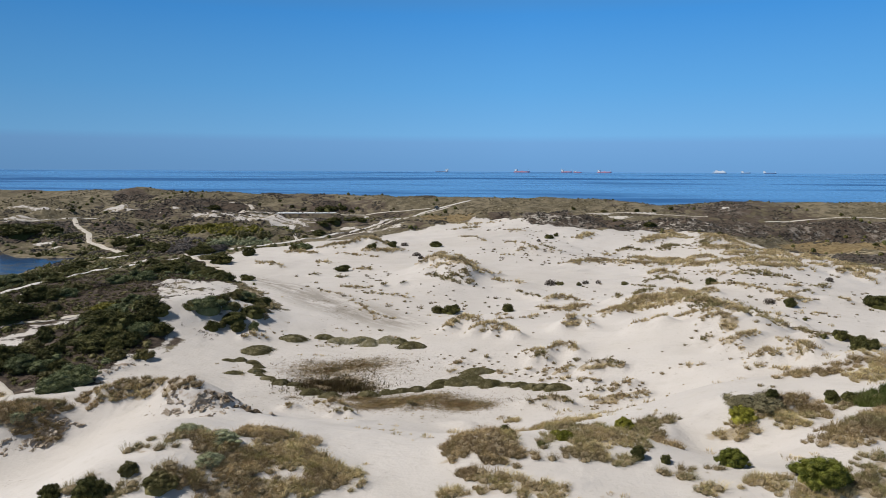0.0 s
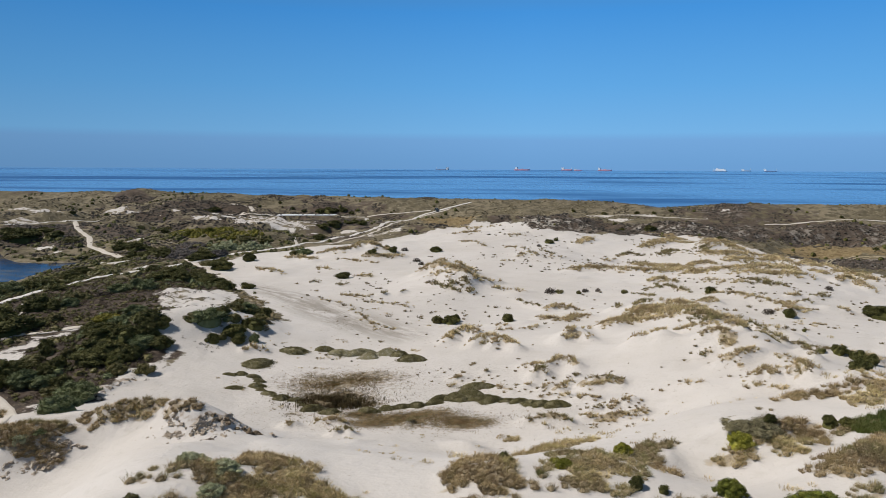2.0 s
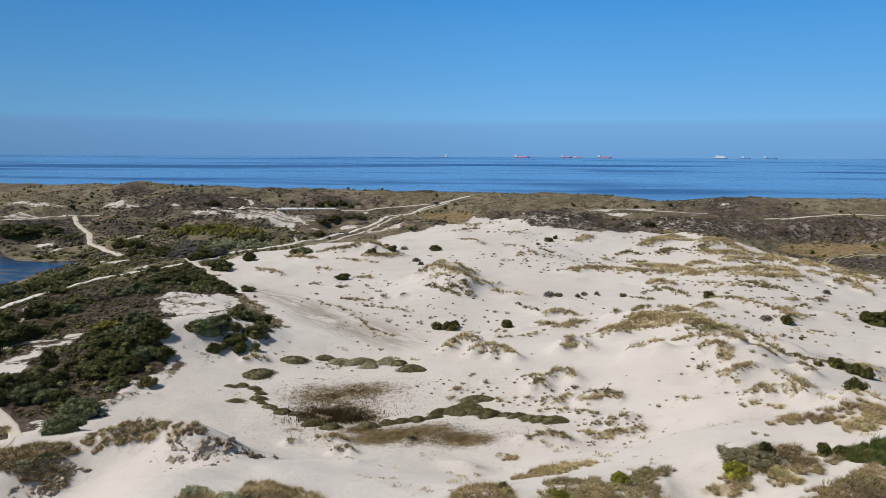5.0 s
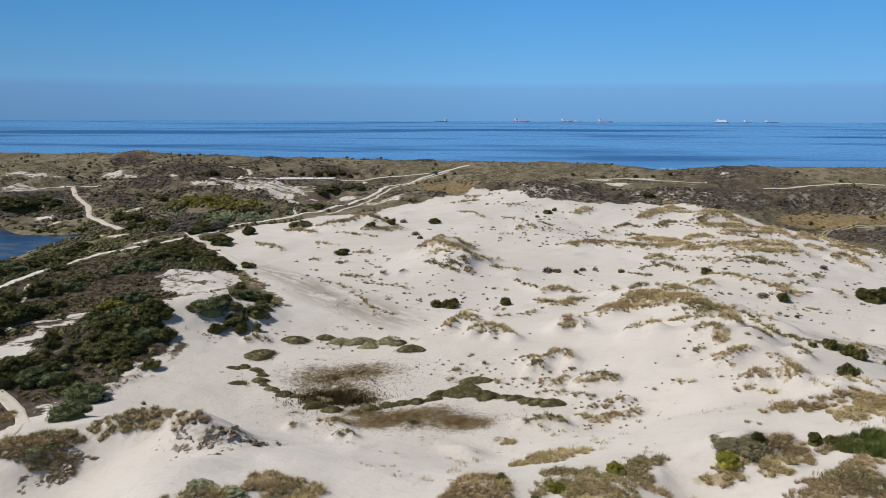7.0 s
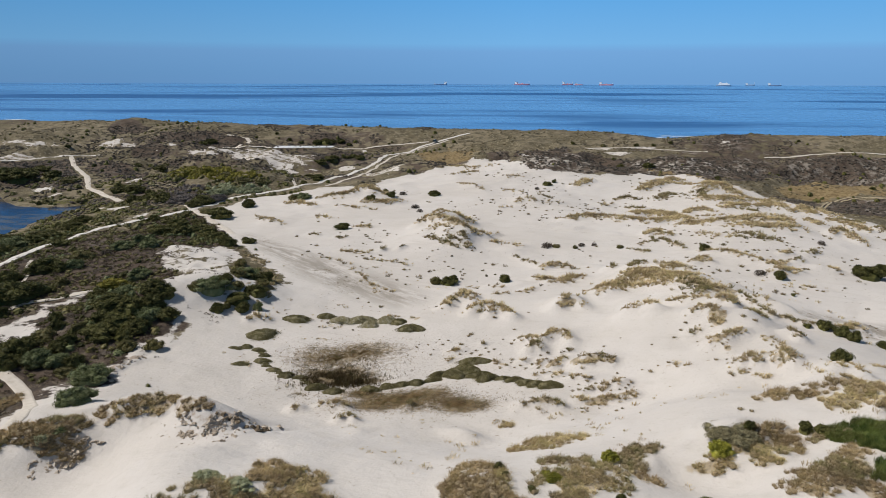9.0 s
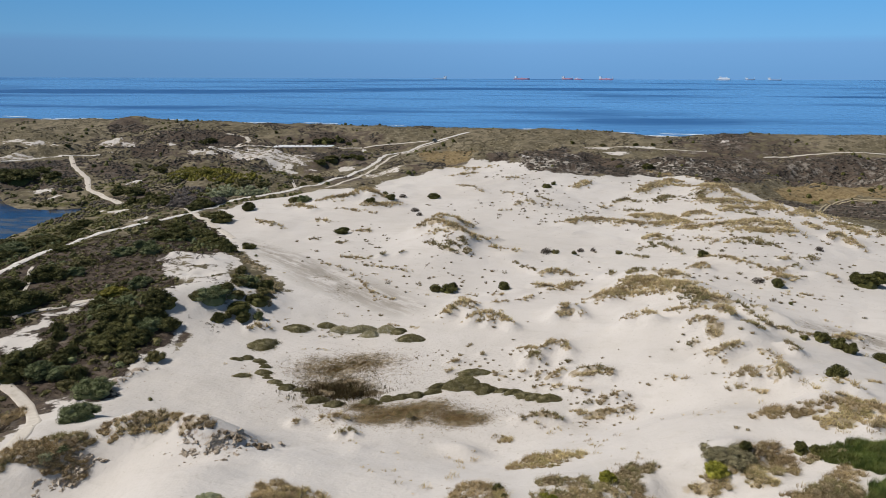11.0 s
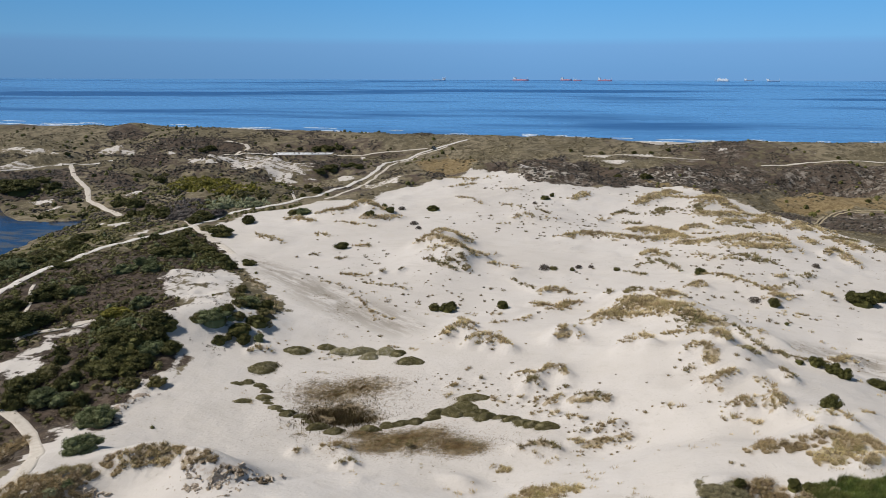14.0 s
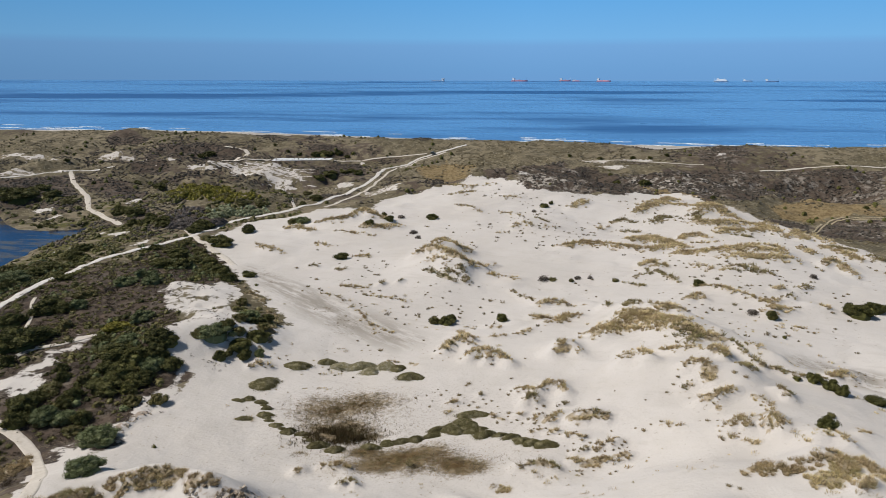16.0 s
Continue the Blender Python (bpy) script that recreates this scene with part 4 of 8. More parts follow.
SHRUBS.extend([(-86.7, 258.4, 5.4, 'o'), (-99, 240.5, 4.7, 'd'), (-93.5, 142.2, 3.8, 'd'), (-94.1, 145.3, 3.2, 't'), (-50.6, 149.2, 8.3, 'g'), (-45.7, 160.8, 7.4, 'g'), (-41.6, 152.2, 5.7, 'd'), (-44.4, 148.2, 5.6, 'd'), (-42.1, 163.3, 4.6, 'd'), (-48.1, 152.7, 3.5, 'o'), (-47.5, 143.4, 3.4, 'd'), (-42.9, 145.2, 3.4, 'd'), (-39.8, 146.8, 2.6, 'g'), (-46.2, 145.6, 2.4, 'o'), (-51.8, 178.2, 3.4, 'o'), (-53.6, 147.9, 3.5, 'o'), (-142.9, 311.9, 7.2, 'd'), (-133.2, 306.7, 9.8, 'd'), (-124.3, 299.8, 6.3, 'd'), (-128.5, 292.2, 6.7, 'd'), (-120.2, 286.6, 5.6, 'd'), (-112.3, 283.8, 7.5, 'd'), (-206.1, 346.1, 19.5, 'd'), (-206.1, 365.1, 12.2, 'd'), (-213.3, 346.9, 9.8, 'd'), (-191.2, 349.2, 10.9, 'd'), (-178.7, 338, 8, 'o'), (-163.3, 382.6, 4.7, 'd'), (-149.8, 378.2, 8.5, 'd'), (-153.7, 396.8, 5.5, 'o'), (-127.7, 342.3, 7.7, 'o'), (-119.3, 332.6, 5.5, 'm')])
SHRUBS.extend([(-115.1, 334.3, 5.5, 'm'), (-109, 330.8, 5, 'm'), (-109, 347.2, 5.2, 'm'), (-98.8, 326.2, 8.3, 'o'), (-95.2, 318.2, 4.5, 'm'), (-88.1, 315.2, 6.9, 'o'), (-79.9, 315.2, 6.3, 'o'), (-94.8, 298.7, 10.2, 's'), (-90.6, 303.6, 8.8, 's'), (-85.6, 305.5, 8.8, 's'), (-79.7, 306.3, 6.2, 's'), (-104.6, 284.9, 12.4, 'w'), (-95.4, 281.5, 10.2, 'd'), (-90.5, 284.6, 7.3, 'w'), (-95.6, 272, 8.5, 'd'), (-106.1, 280.7, 6.4, 'w'), (-56, 285.7, 7.1, 'g'), (-59.9, 285.7, 4.8, 'o'), (-74.5, 271.8, 6.9, 'd'), (-172.4, 300.4, 2.8, 'd'), (-172.8, 306.8, 4.6, 'o'), (-241.2, 462.2, 4.2, 'd'), (-169.2, 489.5, 5.8, 'd'), (-160.9, 502.7, 9.3, 'd'), (-165.7, 496.6, 6.7, 'd'), (-63, 323.9, 3.5, 'd'), (-57.7, 331.6, 7.1, 'd'), (-69.9, 376.4, 5.6, 'o'), (-108.5, 516.1, 3.4, 'd'), (-120.1, 526.6, 3, 'd'), (-99.5, 511.3, 3.8, 'd'), (-80.9, 509.2, 11.6, 'd')])
SHRUBS.extend([(-87, 508.7, 8.3, 'd'), (-71, 510.6, 8.3, 'd'), (-64.1, 503.1, 4.1, 'd'), (-63.8, 418.9, 11.6, 'd'), (-53.7, 432.1, 10.5, 'd'), (-69.4, 412.2, 8.8, 'd'), (-47.6, 423.5, 6.9, 'd'), (-36, 502.3, 2, 'd'), (-34.2, 506, 2, 'd'), (-2.5, 288.7, 5.6, 'd'), (-15.4, 289.1, 4.2, 't'), (-9.5, 265.1, 3.9, 't'), (-7.6, 257.6, 3, 't'), (-32.5, 230.5, 5.4, 'd'), (2, 171, 4.1, 'd'), (3.2, 173.1, 2.7, 'd'), (-1.2, 171.6, 3.2, 'o'), (16.6, 172.7, 3.2, 'd'), (31.7, 204.4, 4.5, 't'), (34.3, 203.7, 2.4, 'o'), (39.6, 202.7, 1.7, 'o'), (42.1, 205, 2.4, 't'), (45.8, 205, 1.9, 't'), (52.7, 200.8, 2.4, 'o'), (-26.9, 273.5, 3.6, 'd'), (-19.6, 280.8, 3.7, 'd'), (-22.6, 291.1, 2.4, 'd'), (107.8, 170.7, 8.4, 'd'), (113.5, 174.1, 5.9, 'd'), (107.3, 173.8, 4.4, 'd'), (79.7, 169, 3.8, 't'), (83.1, 166, 3.4, 'd')])
SHRUBS.extend([(110.6, 199.2, 3, 't'), (68.7, 124.4, 1.5, 'd'), (71.5, 124.1, 3, 'd'), (73.9, 122, 3.2, 'd'), (74.9, 119.8, 3.2, 'd'), (58.9, 96.7, 3.4, 'd'), (80.6, 118.8, 4.2, 'd'), (64, 104.1, 1.5, 'o'), (73.1, 189.9, 2.7, 'd'), (46, 304, 4, 'd'), (49.9, 308.7, 2.3, 'd'), (40.8, 296.1, 2.4, 't'), (81.2, 155, 1, 'd'), (129.4, 328.1, 3.4, 'd'), (107.2, 468.8, 3.9, 'o'), (87.7, 472.5, 3.1, 'd'), (128.8, 468.2, 3.9, 'd'), (98.7, 387.1, 4.5, 'd'), (107.8, 366.9, 6.8, 'd'), (98.4, 402.2, 2.7, 'd'), (152.6, 472.8, 3.2, 'd'), (253, 448.2, 3.3, 'd'), (235, 467.8, 2.5, 'd'), (139.8, 467.6, 3.1, 'd'), (201.5, 326.5, 2.5, 'd')])
SHRUBS.extend([(-101.6, 158.8, 5.4, 'd'), (-128.5, 196.8, 6.0, 'd'), (-84.4, 200.9, 4.7, 'g'), (-136.2, 310.7, 9.6, 'd'), (-144.3, 316.2, 7.7, 'd'), (-121.3, 291.9, 8.5, 'd'), (-114.6, 290.1, 7.0, 'd'), (-127.9, 248.8, 6.1, 'd'), (-89.2, 235.0, 7.5, 'd'), (-79.6, 223.8, 6.4, 'd'), (-71.7, 213.1, 6.1, 'd'), (-114.0, 206.3, 5.1, 'd'), (-47, 157, 4.2, 'o'), (-44, 159.5, 3.8, 'd'), (-48.5, 152, 3.6, 'd'), (-41.5, 157.5, 3.6, 'o'), (-45.5, 151.8, 3.4, 'o')])
CUSHIONS = []  # x, y, half widths
CUSHIONS.extend([(-31.3, 144.5, 2.83, 1.79), (-36.6, 135.8, 2.84, 2.59), (-25.1, 147.3, 1.56, 3.02), (-21.5, 145.7, 2.31, 2.48), (-17.2, 145.8, 2.31, 2.45), (-15, 142.6, 1.76, 2.17), (-11.5, 145.3, 2.16, 2.23), (-8.9, 143.6, 1.64, 2.06), (-5.9, 138.2, 1.95, 2.93), (-39.7, 127.5, 0.94, 1.00), (-37.7, 128.6, 1.18, 1.06), (-35, 127.3, 1.17, 0.96), (-33.4, 125.1, 0.92, 0.75), (-33.2, 122.5, 1.36, 1.32), (-31.9, 120.4, 0.78, 0.76), (-36.7, 120.5, 1.13, 1.10), (-30.1, 118.5, 1.21, 0.87), (-27.4, 116.2, 1.41, 1.15), (-24.7, 115.4, 1.18, 0.70), (-23.1, 113.7, 0.74, 0.64), (-21.3, 111.7, 1.67, 1.31), (-18.2, 110.2, 1.65, 1.21), (-12.1, 111.4, 1.34, 0.96), (-9.2, 112.8, 1.15, 1.11)])
CUSHIONS.extend([(-6.8, 113.4, 1.36, 1.22), (-4.2, 114, 1.47, 1.72), (-1.2, 115.2, 1.27, 1.09), (0.1, 117.4, 1.61, 0.99), (2.6, 117.4, 1.93, 1.52), (4.7, 118.5, 2.48, 1.87), (3.2, 116, 1.27, 1.08), (6.1, 116.1, 1.38, 1.10), (6.8, 121.9, 2.42, 1.10), (8.2, 114, 1.67, 1.27), (7.7, 116.5, 0.96, 0.54), (10.9, 113.6, 1.15, 0.80), (12.8, 112.4, 1.24, 0.93), (14.5, 110.4, 1.23, 1.25), (16.1, 109.1, 1.42, 1.18), (18.3, 108, 1.61, 1.41)])
REED_BEDS = [(-19.4, 124.9, 10.8, 6.9, 'thin'), (-15.2, 127.4, 8.6, 4.9, 'thin'), (-18.3, 116.8, 7, 4, 'dark'), (-18.4, 114.6, 4.6, 2.2, 'tall'), (-13.9, 114.5, 3.2, 1.7, 'dark'), (2.6, 103.4, 5.2, 3.2, 'gold'), (2.4, 103.6, 4.4, 2.6, 'gold'), (-8.1, 105.4, 8.6, 4.8, 'gold'), (-5.5, 107.5, 9.0, 4.0, 'gold'), (-13.4, 110, 4.1, 2.1, 'gold'), (2.1, 105.4, 13, 6.0, 'twig'), (-24, 109, 8, 5, 'twig')]
SAND_SPOTS = []
SAND_SPOTS.extend([(-288.5, 485.3, 9.9, 9.1), (-274.1, 483.3, 8.9, 11.3), (-251.4, 462.2, 6.3, 5.2), (-226.4, 492, 7.4, 10.1), (-212.1, 485.5, 5.5, 7.7), (-166.8, 441.7, 5.7, 3.9), (-171.1, 429.1, 3, 1), (-135.9, 454.4, 13.3, 16.7), (-143.6, 433.7, 9.2, 5.2), (-113, 435.2, 10.8, 20.1), (-89.5, 405.9, 7.7, 13.6), (-83.3, 398, 4.9, 2.2), (-52, 391.5, 5.7, 9.4), (-24.2, 351.7, 7.1, 13.1), (-32.1, 344.7, 5.6, 8), (-52.9, 490.7, 3.2, 3.6), (45.1, 376.6, 4, 7.9), (111.4, 442.3, 10.3, 9), (105, 462, 9.5, 3.3), (131.8, 465.3, 11.6, 4.1), (189.6, 471, 3.7, 4), (130.9, 294.8, 4.4, 4.4), (122.6, 286.2, 2.5, 1.7), (-185.9, 328.3, 6.7, 4.7)])
SAND_SPOTS.extend([(-173.4, 314.4, 4.4, 3.4), (-125.8, 274.8, 4.4, 3.2), (-141.2, 252.6, 2.4, 2.8), (-110.2, 255.9, 3.4, 4.3), (-134.8, 277.2, 2.5, 4), (89.1, 334.2, 2, 3.3), (-253.6, 421.5, 9.9, 10.3), (-234, 434.8, 7.9, 7), (-122.1, 317.6, 4.1, 1.4), (-72.4, 400.2, 2.3, 1.3), (-12.2, 333.5, 2.7, 2.7), (-144.6, 335.3, 3.8, 5.2)])
HEATH_A = [(-206.2, 500.1), (-202.2, 539.1), (-175.6, 535.8), (-156.3, 526.6), (-139.5, 512.6), (-135.3, 486.1), (-154.1, 490.2), (-156.4, 452.2), (-184.3, 499.3), (-178.2, 443.6)]
HEATH_B = [(-95.3, 522.9), (-83.7, 528.8), (-72.9, 525.7), (-54.7, 509.9), (-69.9, 501.4), (-92.9, 507.8)]
HEATH_C = [(-84.4, 459.3), (-71.7, 485.8), (-49, 490.6), (-45.8, 423.1), (-58.4, 415.7), (-74.1, 410.9)]
HEATH_D = [(23.2, 388.6), (34.9, 380.9), (38.7, 372.2), (32.4, 336.4), (25.1, 370)]
HEATH_E = [(33.2, 331), (55.3, 373.3), (90.1, 425.6), (107.3, 387.1), (140.9, 434.3), (164.6, 431.5), (155.1, 365.5), (127, 322.9), (102, 336.5), (71.9, 324.1), (48.2, 323.7)]
HEATH_F = [(114, 400.3), (151.7, 445.6), (200.4, 442.1), (200.9, 410.8), (149.3, 331.4), (126.5, 328.7), (111.4, 340.4)]
HEATH_G = [(136.9, 289.1), (150.1, 293.8), (151.8, 276.3), (141.5, 263), (134.1, 275.3)]
HEATH_H = [(157.8, 285.4), (180.4, 315.4), (196.6, 303.2), (166.5, 254.6), (154.5, 258.8), (143.9, 263.3)]
HEATH_I = [(215.4, 439.8), (275.5, 432.6), (247.4, 384.6), (181.1, 357), (191.1, 411.5)]
HEATH_J = [(175.7, 485.2), (210.4, 494.8), (206.8, 467.4), (186.2, 442.5), (169.3, 455.2)]
HEATH_K = [(-248.6, 401.3), (-220.9, 415.8), (-182.3, 356.7), (-172, 329.9), (-191.3, 331.3), (-207.7, 332.3)]
HEATH_L = [(-203.5, 407.3), (-165.9, 379.6), (-131.5, 336.3), (-159.7, 344.6), (-180.2, 364.6)]
HEATH_M = [(-119.1, 302.5), (-119.1, 316.3), (-100.4, 313.7), (-87, 288.4), (-93.9, 270.2), (-108.4, 282.8)]
HEATH_N = [(-257.3, 563.9), (-249.7, 577.7), (-223.8, 557.1), (-225.9, 544.9), (-251, 543.5)]
HEATH_O = [(-200.7, 480.9), (-162.1, 427.8), (-161.8, 408.7), (-185.2, 426.2)]
HEATH_P = [(-115.1, 192.7), (-111.8, 208.6), (-97.5, 220.2), (-97.2, 238.2), (-92.9, 254.2), (-82, 245.9), (-62.9, 206.7), (-68.5, 193.2), (-77, 190.1), (-75.4, 177.8), (-60, 148.6), (-55.6, 146.2), (-55.1, 137.3), (-57.9, 126.5), (-59.5, 117.5), (-63.1, 108.3), (-71.3, 109.1), (-79.4, 116.5), (-85.9, 127.4), (-75.5, 128.7), (-84.1, 146.5), (-80.9, 151.5), (-78.2, 160.2), (-86.3, 163), (-93.6, 153.5), (-95.8, 144), (-112.3, 172)]
HEATHS = [HEATH_A, HEATH_B, HEATH_C, HEATH_D, HEATH_E, HEATH_F, HEATH_G, HEATH_H, HEATH_I, HEATH_J, HEATH_K, HEATH_L, HEATH_M, HEATH_N, HEATH_O, HEATH_P]
SAND_BARE_A = [(-89.7, 135.3), (-88.6, 144.4), (-87.6, 150.7), (-83.9, 152.4), (-83.4, 156.1), (-84.4, 159.4), (-78.6, 160.2), (-78.5, 156.1), (-79.5, 151.4), (-82.8, 147.6), (-83, 143.5), (-76.1, 130.7), (-79.5, 127.9), (-83.6, 127.1), (-87.2, 129.6)]
SAND_BARE_B = [(-79.0, 185.1), (-74.8, 192.7), (-68.2, 191.8), (-63.8, 196.0), (-52.8, 187.8), (-50.7, 182.5), (-54.8, 173.4), (-54.8, 165.8), (-56.5, 156.9), (-65.2, 170.8), (-70.8, 173.2), (-74.6, 181.6)]
SAND_BARE_C = [(-60.7, 164.9), (-57.1, 169.0), (-53.6, 174.5), (-48, 170), (-45, 163), (-41, 156.4), (-37.6, 142.5), (-52.5, 136.3), (-57.4, 140.8), (-59.8, 144.9), (-59.7, 152)]
SAND_BARE_D = [(-56.9, 111.7), (-58.1, 123), (-54.6, 129.2), (-52.8, 137.2), (-49.7, 128), (-51, 114.1), (-53.2, 106.7)]
SAND_BARES = [SAND_BARE_A, SAND_BARE_B, SAND_BARE_C, SAND_BARE_D]
GREEN_A = [(-145.8, 227.5), (-154.8, 263.9), (-147.3, 270.5), (-145.4, 287.4), (-130, 293), (-104.4, 268.8), (-121.6, 248.7), (-118.7, 230.1), (-119.8, 213.9), (-123.6, 207.8), (-129.3, 200.1)]
GREEN_B = [(-194.8, 313.9), (-178.2, 306.6), (-153.5, 307.2), (-134.9, 290.5), (-149.4, 293.1), (-179.8, 300.5)]
GREEN_C = [(-165.2, 338.1), (-154.1, 341.3), (-134.7, 304.4), (-143.7, 307.9)]
GREEN_D = [(-61.8, 91.8), (-70.8, 103.5), (-71.3, 107.4), (-61.8, 95.9), (-56.7, 86)]
GREENS = [GREEN_A, GREEN_B, GREEN_C, GREEN_D]
GOLD_A = [(159.5, 335.5), (189.7, 362.7), (214, 331.6), (201, 310.3), (182.5, 317.1), (171, 314.3), (157.4, 318.8)]
GOLD_B = [(-16, 440.9), (5.7, 485.1), (26, 434.9), (16.3, 373.2), (-4.5, 366.2)]
GOLD_C = [(107.6, 366.1), (107.7, 328.5), (125.3, 325.3), (122.7, 333.6)]
GOLDS = [GOLD_A, GOLD_B, GOLD_C]
TURF_BANK_A = [(-56.4, 194.2), (-50.8, 189.3), (-45.4, 180.5), (-40.6, 170.1), (-38, 157), (-39.2, 151.3), (-40.7, 156.6), (-42.0, 167.9), (-47.1, 178.3), (-53.1, 185.8)]
POND = [(-204, 324.8), (-190.6, 307.3), (-179.7, 297), (-167, 294.7), (-158.5, 297), (-152.6, 302.6), (-150.8, 295.9), (-149.8, 285.2), (-152.5, 278.1), (-153.6, 267.7), (-153.7, 258.8), (-151.8, 253.8), (-152.9, 245.7), (-151.6, 236.7), (-190, 215), (-420, 260), (-420, 420)]
NEAR_MATS = []  # x, y, half widths, sort
NEAR_MATS.extend([(-19.9, 61.7, 2.0, 1.4, 'b'), (-19.6, 58.3, 1.9, 1.6, 'b'), (-17.4, 59.9, 1.4, 2.3, 'b'), (-18, 56.8, 2.4, 1.2, 'b'), (-15.8, 66.7, 2.7, 4.5, 'g'), (-12.9, 62.9, 2.5, 2.5, 'g'), (-11.4, 61.3, 1.6, 1.2, 'g'), (-14.8, 57.6, 2.9, 1.2, 'g'), (-9.4, 60.8, 1.6, 1.6, 'g'), (-7.9, 59.8, 0.8, 1.3, 'g'), (-7.5, 61.6, 1.1, 0.8, 'o'), (-22.4, 57.3, 1.9, 0.7, 'g'), (-21.1, 57, 1.3, 0.7, 'b'), (-18.6, 68.6, 2.1, 4.3, 'b'), (-26.4, 61.2, 2.3, 0.8, 'o'), (-24.3, 62.5, 2.0, 1.5, 'g'), (-21.1, 62.4, 1.4, 0.8, 'g'), (-21.5, 55.9, 1.6, 0.6, 'b'), (-12.4, 58, 2.1, 0.9, 'g'), (-31.1, 56.8, 1.1, 0.5, 'o'), (-26.9, 55.5, 1.4, 0.5, 'o'), (3.7, 66, 3.4, 6.9, 'b'), (3.5, 62.7, 2.7, 1.2, 'b'), (2.8, 60.8, 1.1, 0.8, 'b')])
NEAR_MATS.extend([(0.9, 65, 1.1, 2.1, 'b'), (4.7, 58, 2.1, 1.6, 'g'), (8.4, 56.2, 2.5, 1.1, 'g'), (4.4, 59.9, 0.9, 0.8, 'g'), (1.5, 57.2, 2.0, 0.7, 'g'), (7.7, 62.9, 1.4, 1.1, 'b'), (6.7, 66, 1.1, 2.3, 'g'), (11.8, 65, 2.6, 3.5, 'o'), (15.5, 64.7, 3.2, 3.4, 'g'), (18.4, 67.5, 1.8, 3.6, 'o'), (14, 83, 4.3, 3.3, 'g'), (14.1, 71.3, 2.5, 2.1, 'o'), (21.9, 72.5, 1.6, 2.5, 'o'), (24.3, 75.5, 2.0, 1.0, 'o'), (16.4, 61.7, 2.8, 1.0, 'o'), (9.8, 96, 0.7, 1.2, 'g'), (37.7, 74.7, 2.8, 1.0, 'b'), (40.2, 75.9, 2.2, 1.4, 'b'), (33.3, 71.7, 4.3, 1.5, 'g'), (37.2, 70.1, 2.0, 0.9, 'g'), (40.3, 73.1, 1.5, 2.1, 'b'), (36.8, 64.1, 2.2, 2.0, 'b'), (27.1, 55.6, 1.6, 1.4, 'g')])
NEAR_MATS.extend([(29.7, 54.7, 3.0, 1.2, 'g'), (35.3, 56, 2.6, 2.0, 'o'), (40.1, 65.1, 1.4, 1.3, 'o'), (42.9, 66.2, 1.0, 2.0, 'b'), (39.9, 62.6, 1.1, 0.8, 'b'), (22.2, 58.9, 3.3, 1.2, 'o'), (23.1, 55.5, 2.4, 0.8, 'g'), (37.8, 59, 1.8, 0.9, 'o'), (36.8, 71.6, 2.0, 1.7, 'o'), (24.2, 55.3, 1.1, 0.4, 'o'), (45.3, 84.8, 3.6, 2.2, 'b'), (48.3, 83.9, 2.8, 1.1, 'b'), (49.8, 80.1, 2.3, 1.7, 'g'), (53.5, 83.4, 1.6, 3.3, 'g'), (50.3, 85, 1.6, 0.6, 'b'), (-42.9, 89, 2.9, 1.0, 'g'), (-37.7, 87.9, 2.4, 0.8, 'g'), (-33.4, 85.4, 1.9, 0.8, 'b'), (-40.3, 89.1, 2.4, 0.9, 'o'), (-46.2, 89.7, 1.3, 1.0, 'b'), (-31.1, 84.8, 1.1, 0.7, 'b'), (-50.6, 83.1, 3.7, 1.3, 'b'), (-51.5, 81.2, 2.4, 0.8, 'b'), (-50.3, 86.3, 2.5, 2.1, 'o')])
NEAR_MATS.extend([(-44.7, 87.9, 0.7, 0.5, 'b'), (43.4, 65.0, 1.3, 1.0, 'o'), (41.0, 65.1, 1.2, 1.4, 'o'), (43.3, 62.3, 1.1, 1.3, 'b'), (35.9, 70.2, 1.6, 0.6, 'g'), (44.6, 73.9, 2.3, 0.8, 'o'), (22.9, 68.4, 1.2, 1.9, 'b'), (37.9, 62.2, 1.7, 1.1, 'b'), (-54.5, 82.4, 3.6, 1.6, 'b'), (-49.6, 81.6, 3.3, 1.1, 'b'), (-55.2, 80.8, 2.1, 0.9, 'o'), (-68.5, 99.5, 2.0, 5.0, 'b'), (-14.6, 61.2, 3.3, 1.5, 'g'), (-18.1, 62.7, 2.1, 1.0, 'g')])
NEAR_MATS.extend([(-12.2, 59.5, 3.0, 1.0, 'b'), (-21.8, 56.9, 1.9, 0.7, 'b'), (-9.9, 60.9, 1.5, 1.4, 'g'), (-25.3, 62.1, 3.4, 1.1, 'o'), (-22.0, 62.6, 2.3, 1.5, 'b'), (-18.2, 67.3, 1.8, 2.4, 'b'), (-56.7, 82.9, 1.1, 2.4, 'b'), (40.8, 65.8, 1.1, 1.4, 'o'), (45.1, 69.0, 1.2, 1.5, 'b'), (42.2, 63.8, 1.2, 1.0, 'o'), (38.5, 69.9, 1.5, 1.0, 'g'), (38.5, 64.6, 1.4, 1.0, 'b'), (46.5, 61.5, 2.0, 1.6, 'o'), (48.5, 64.5, 2.0, 1.5, 'o')])
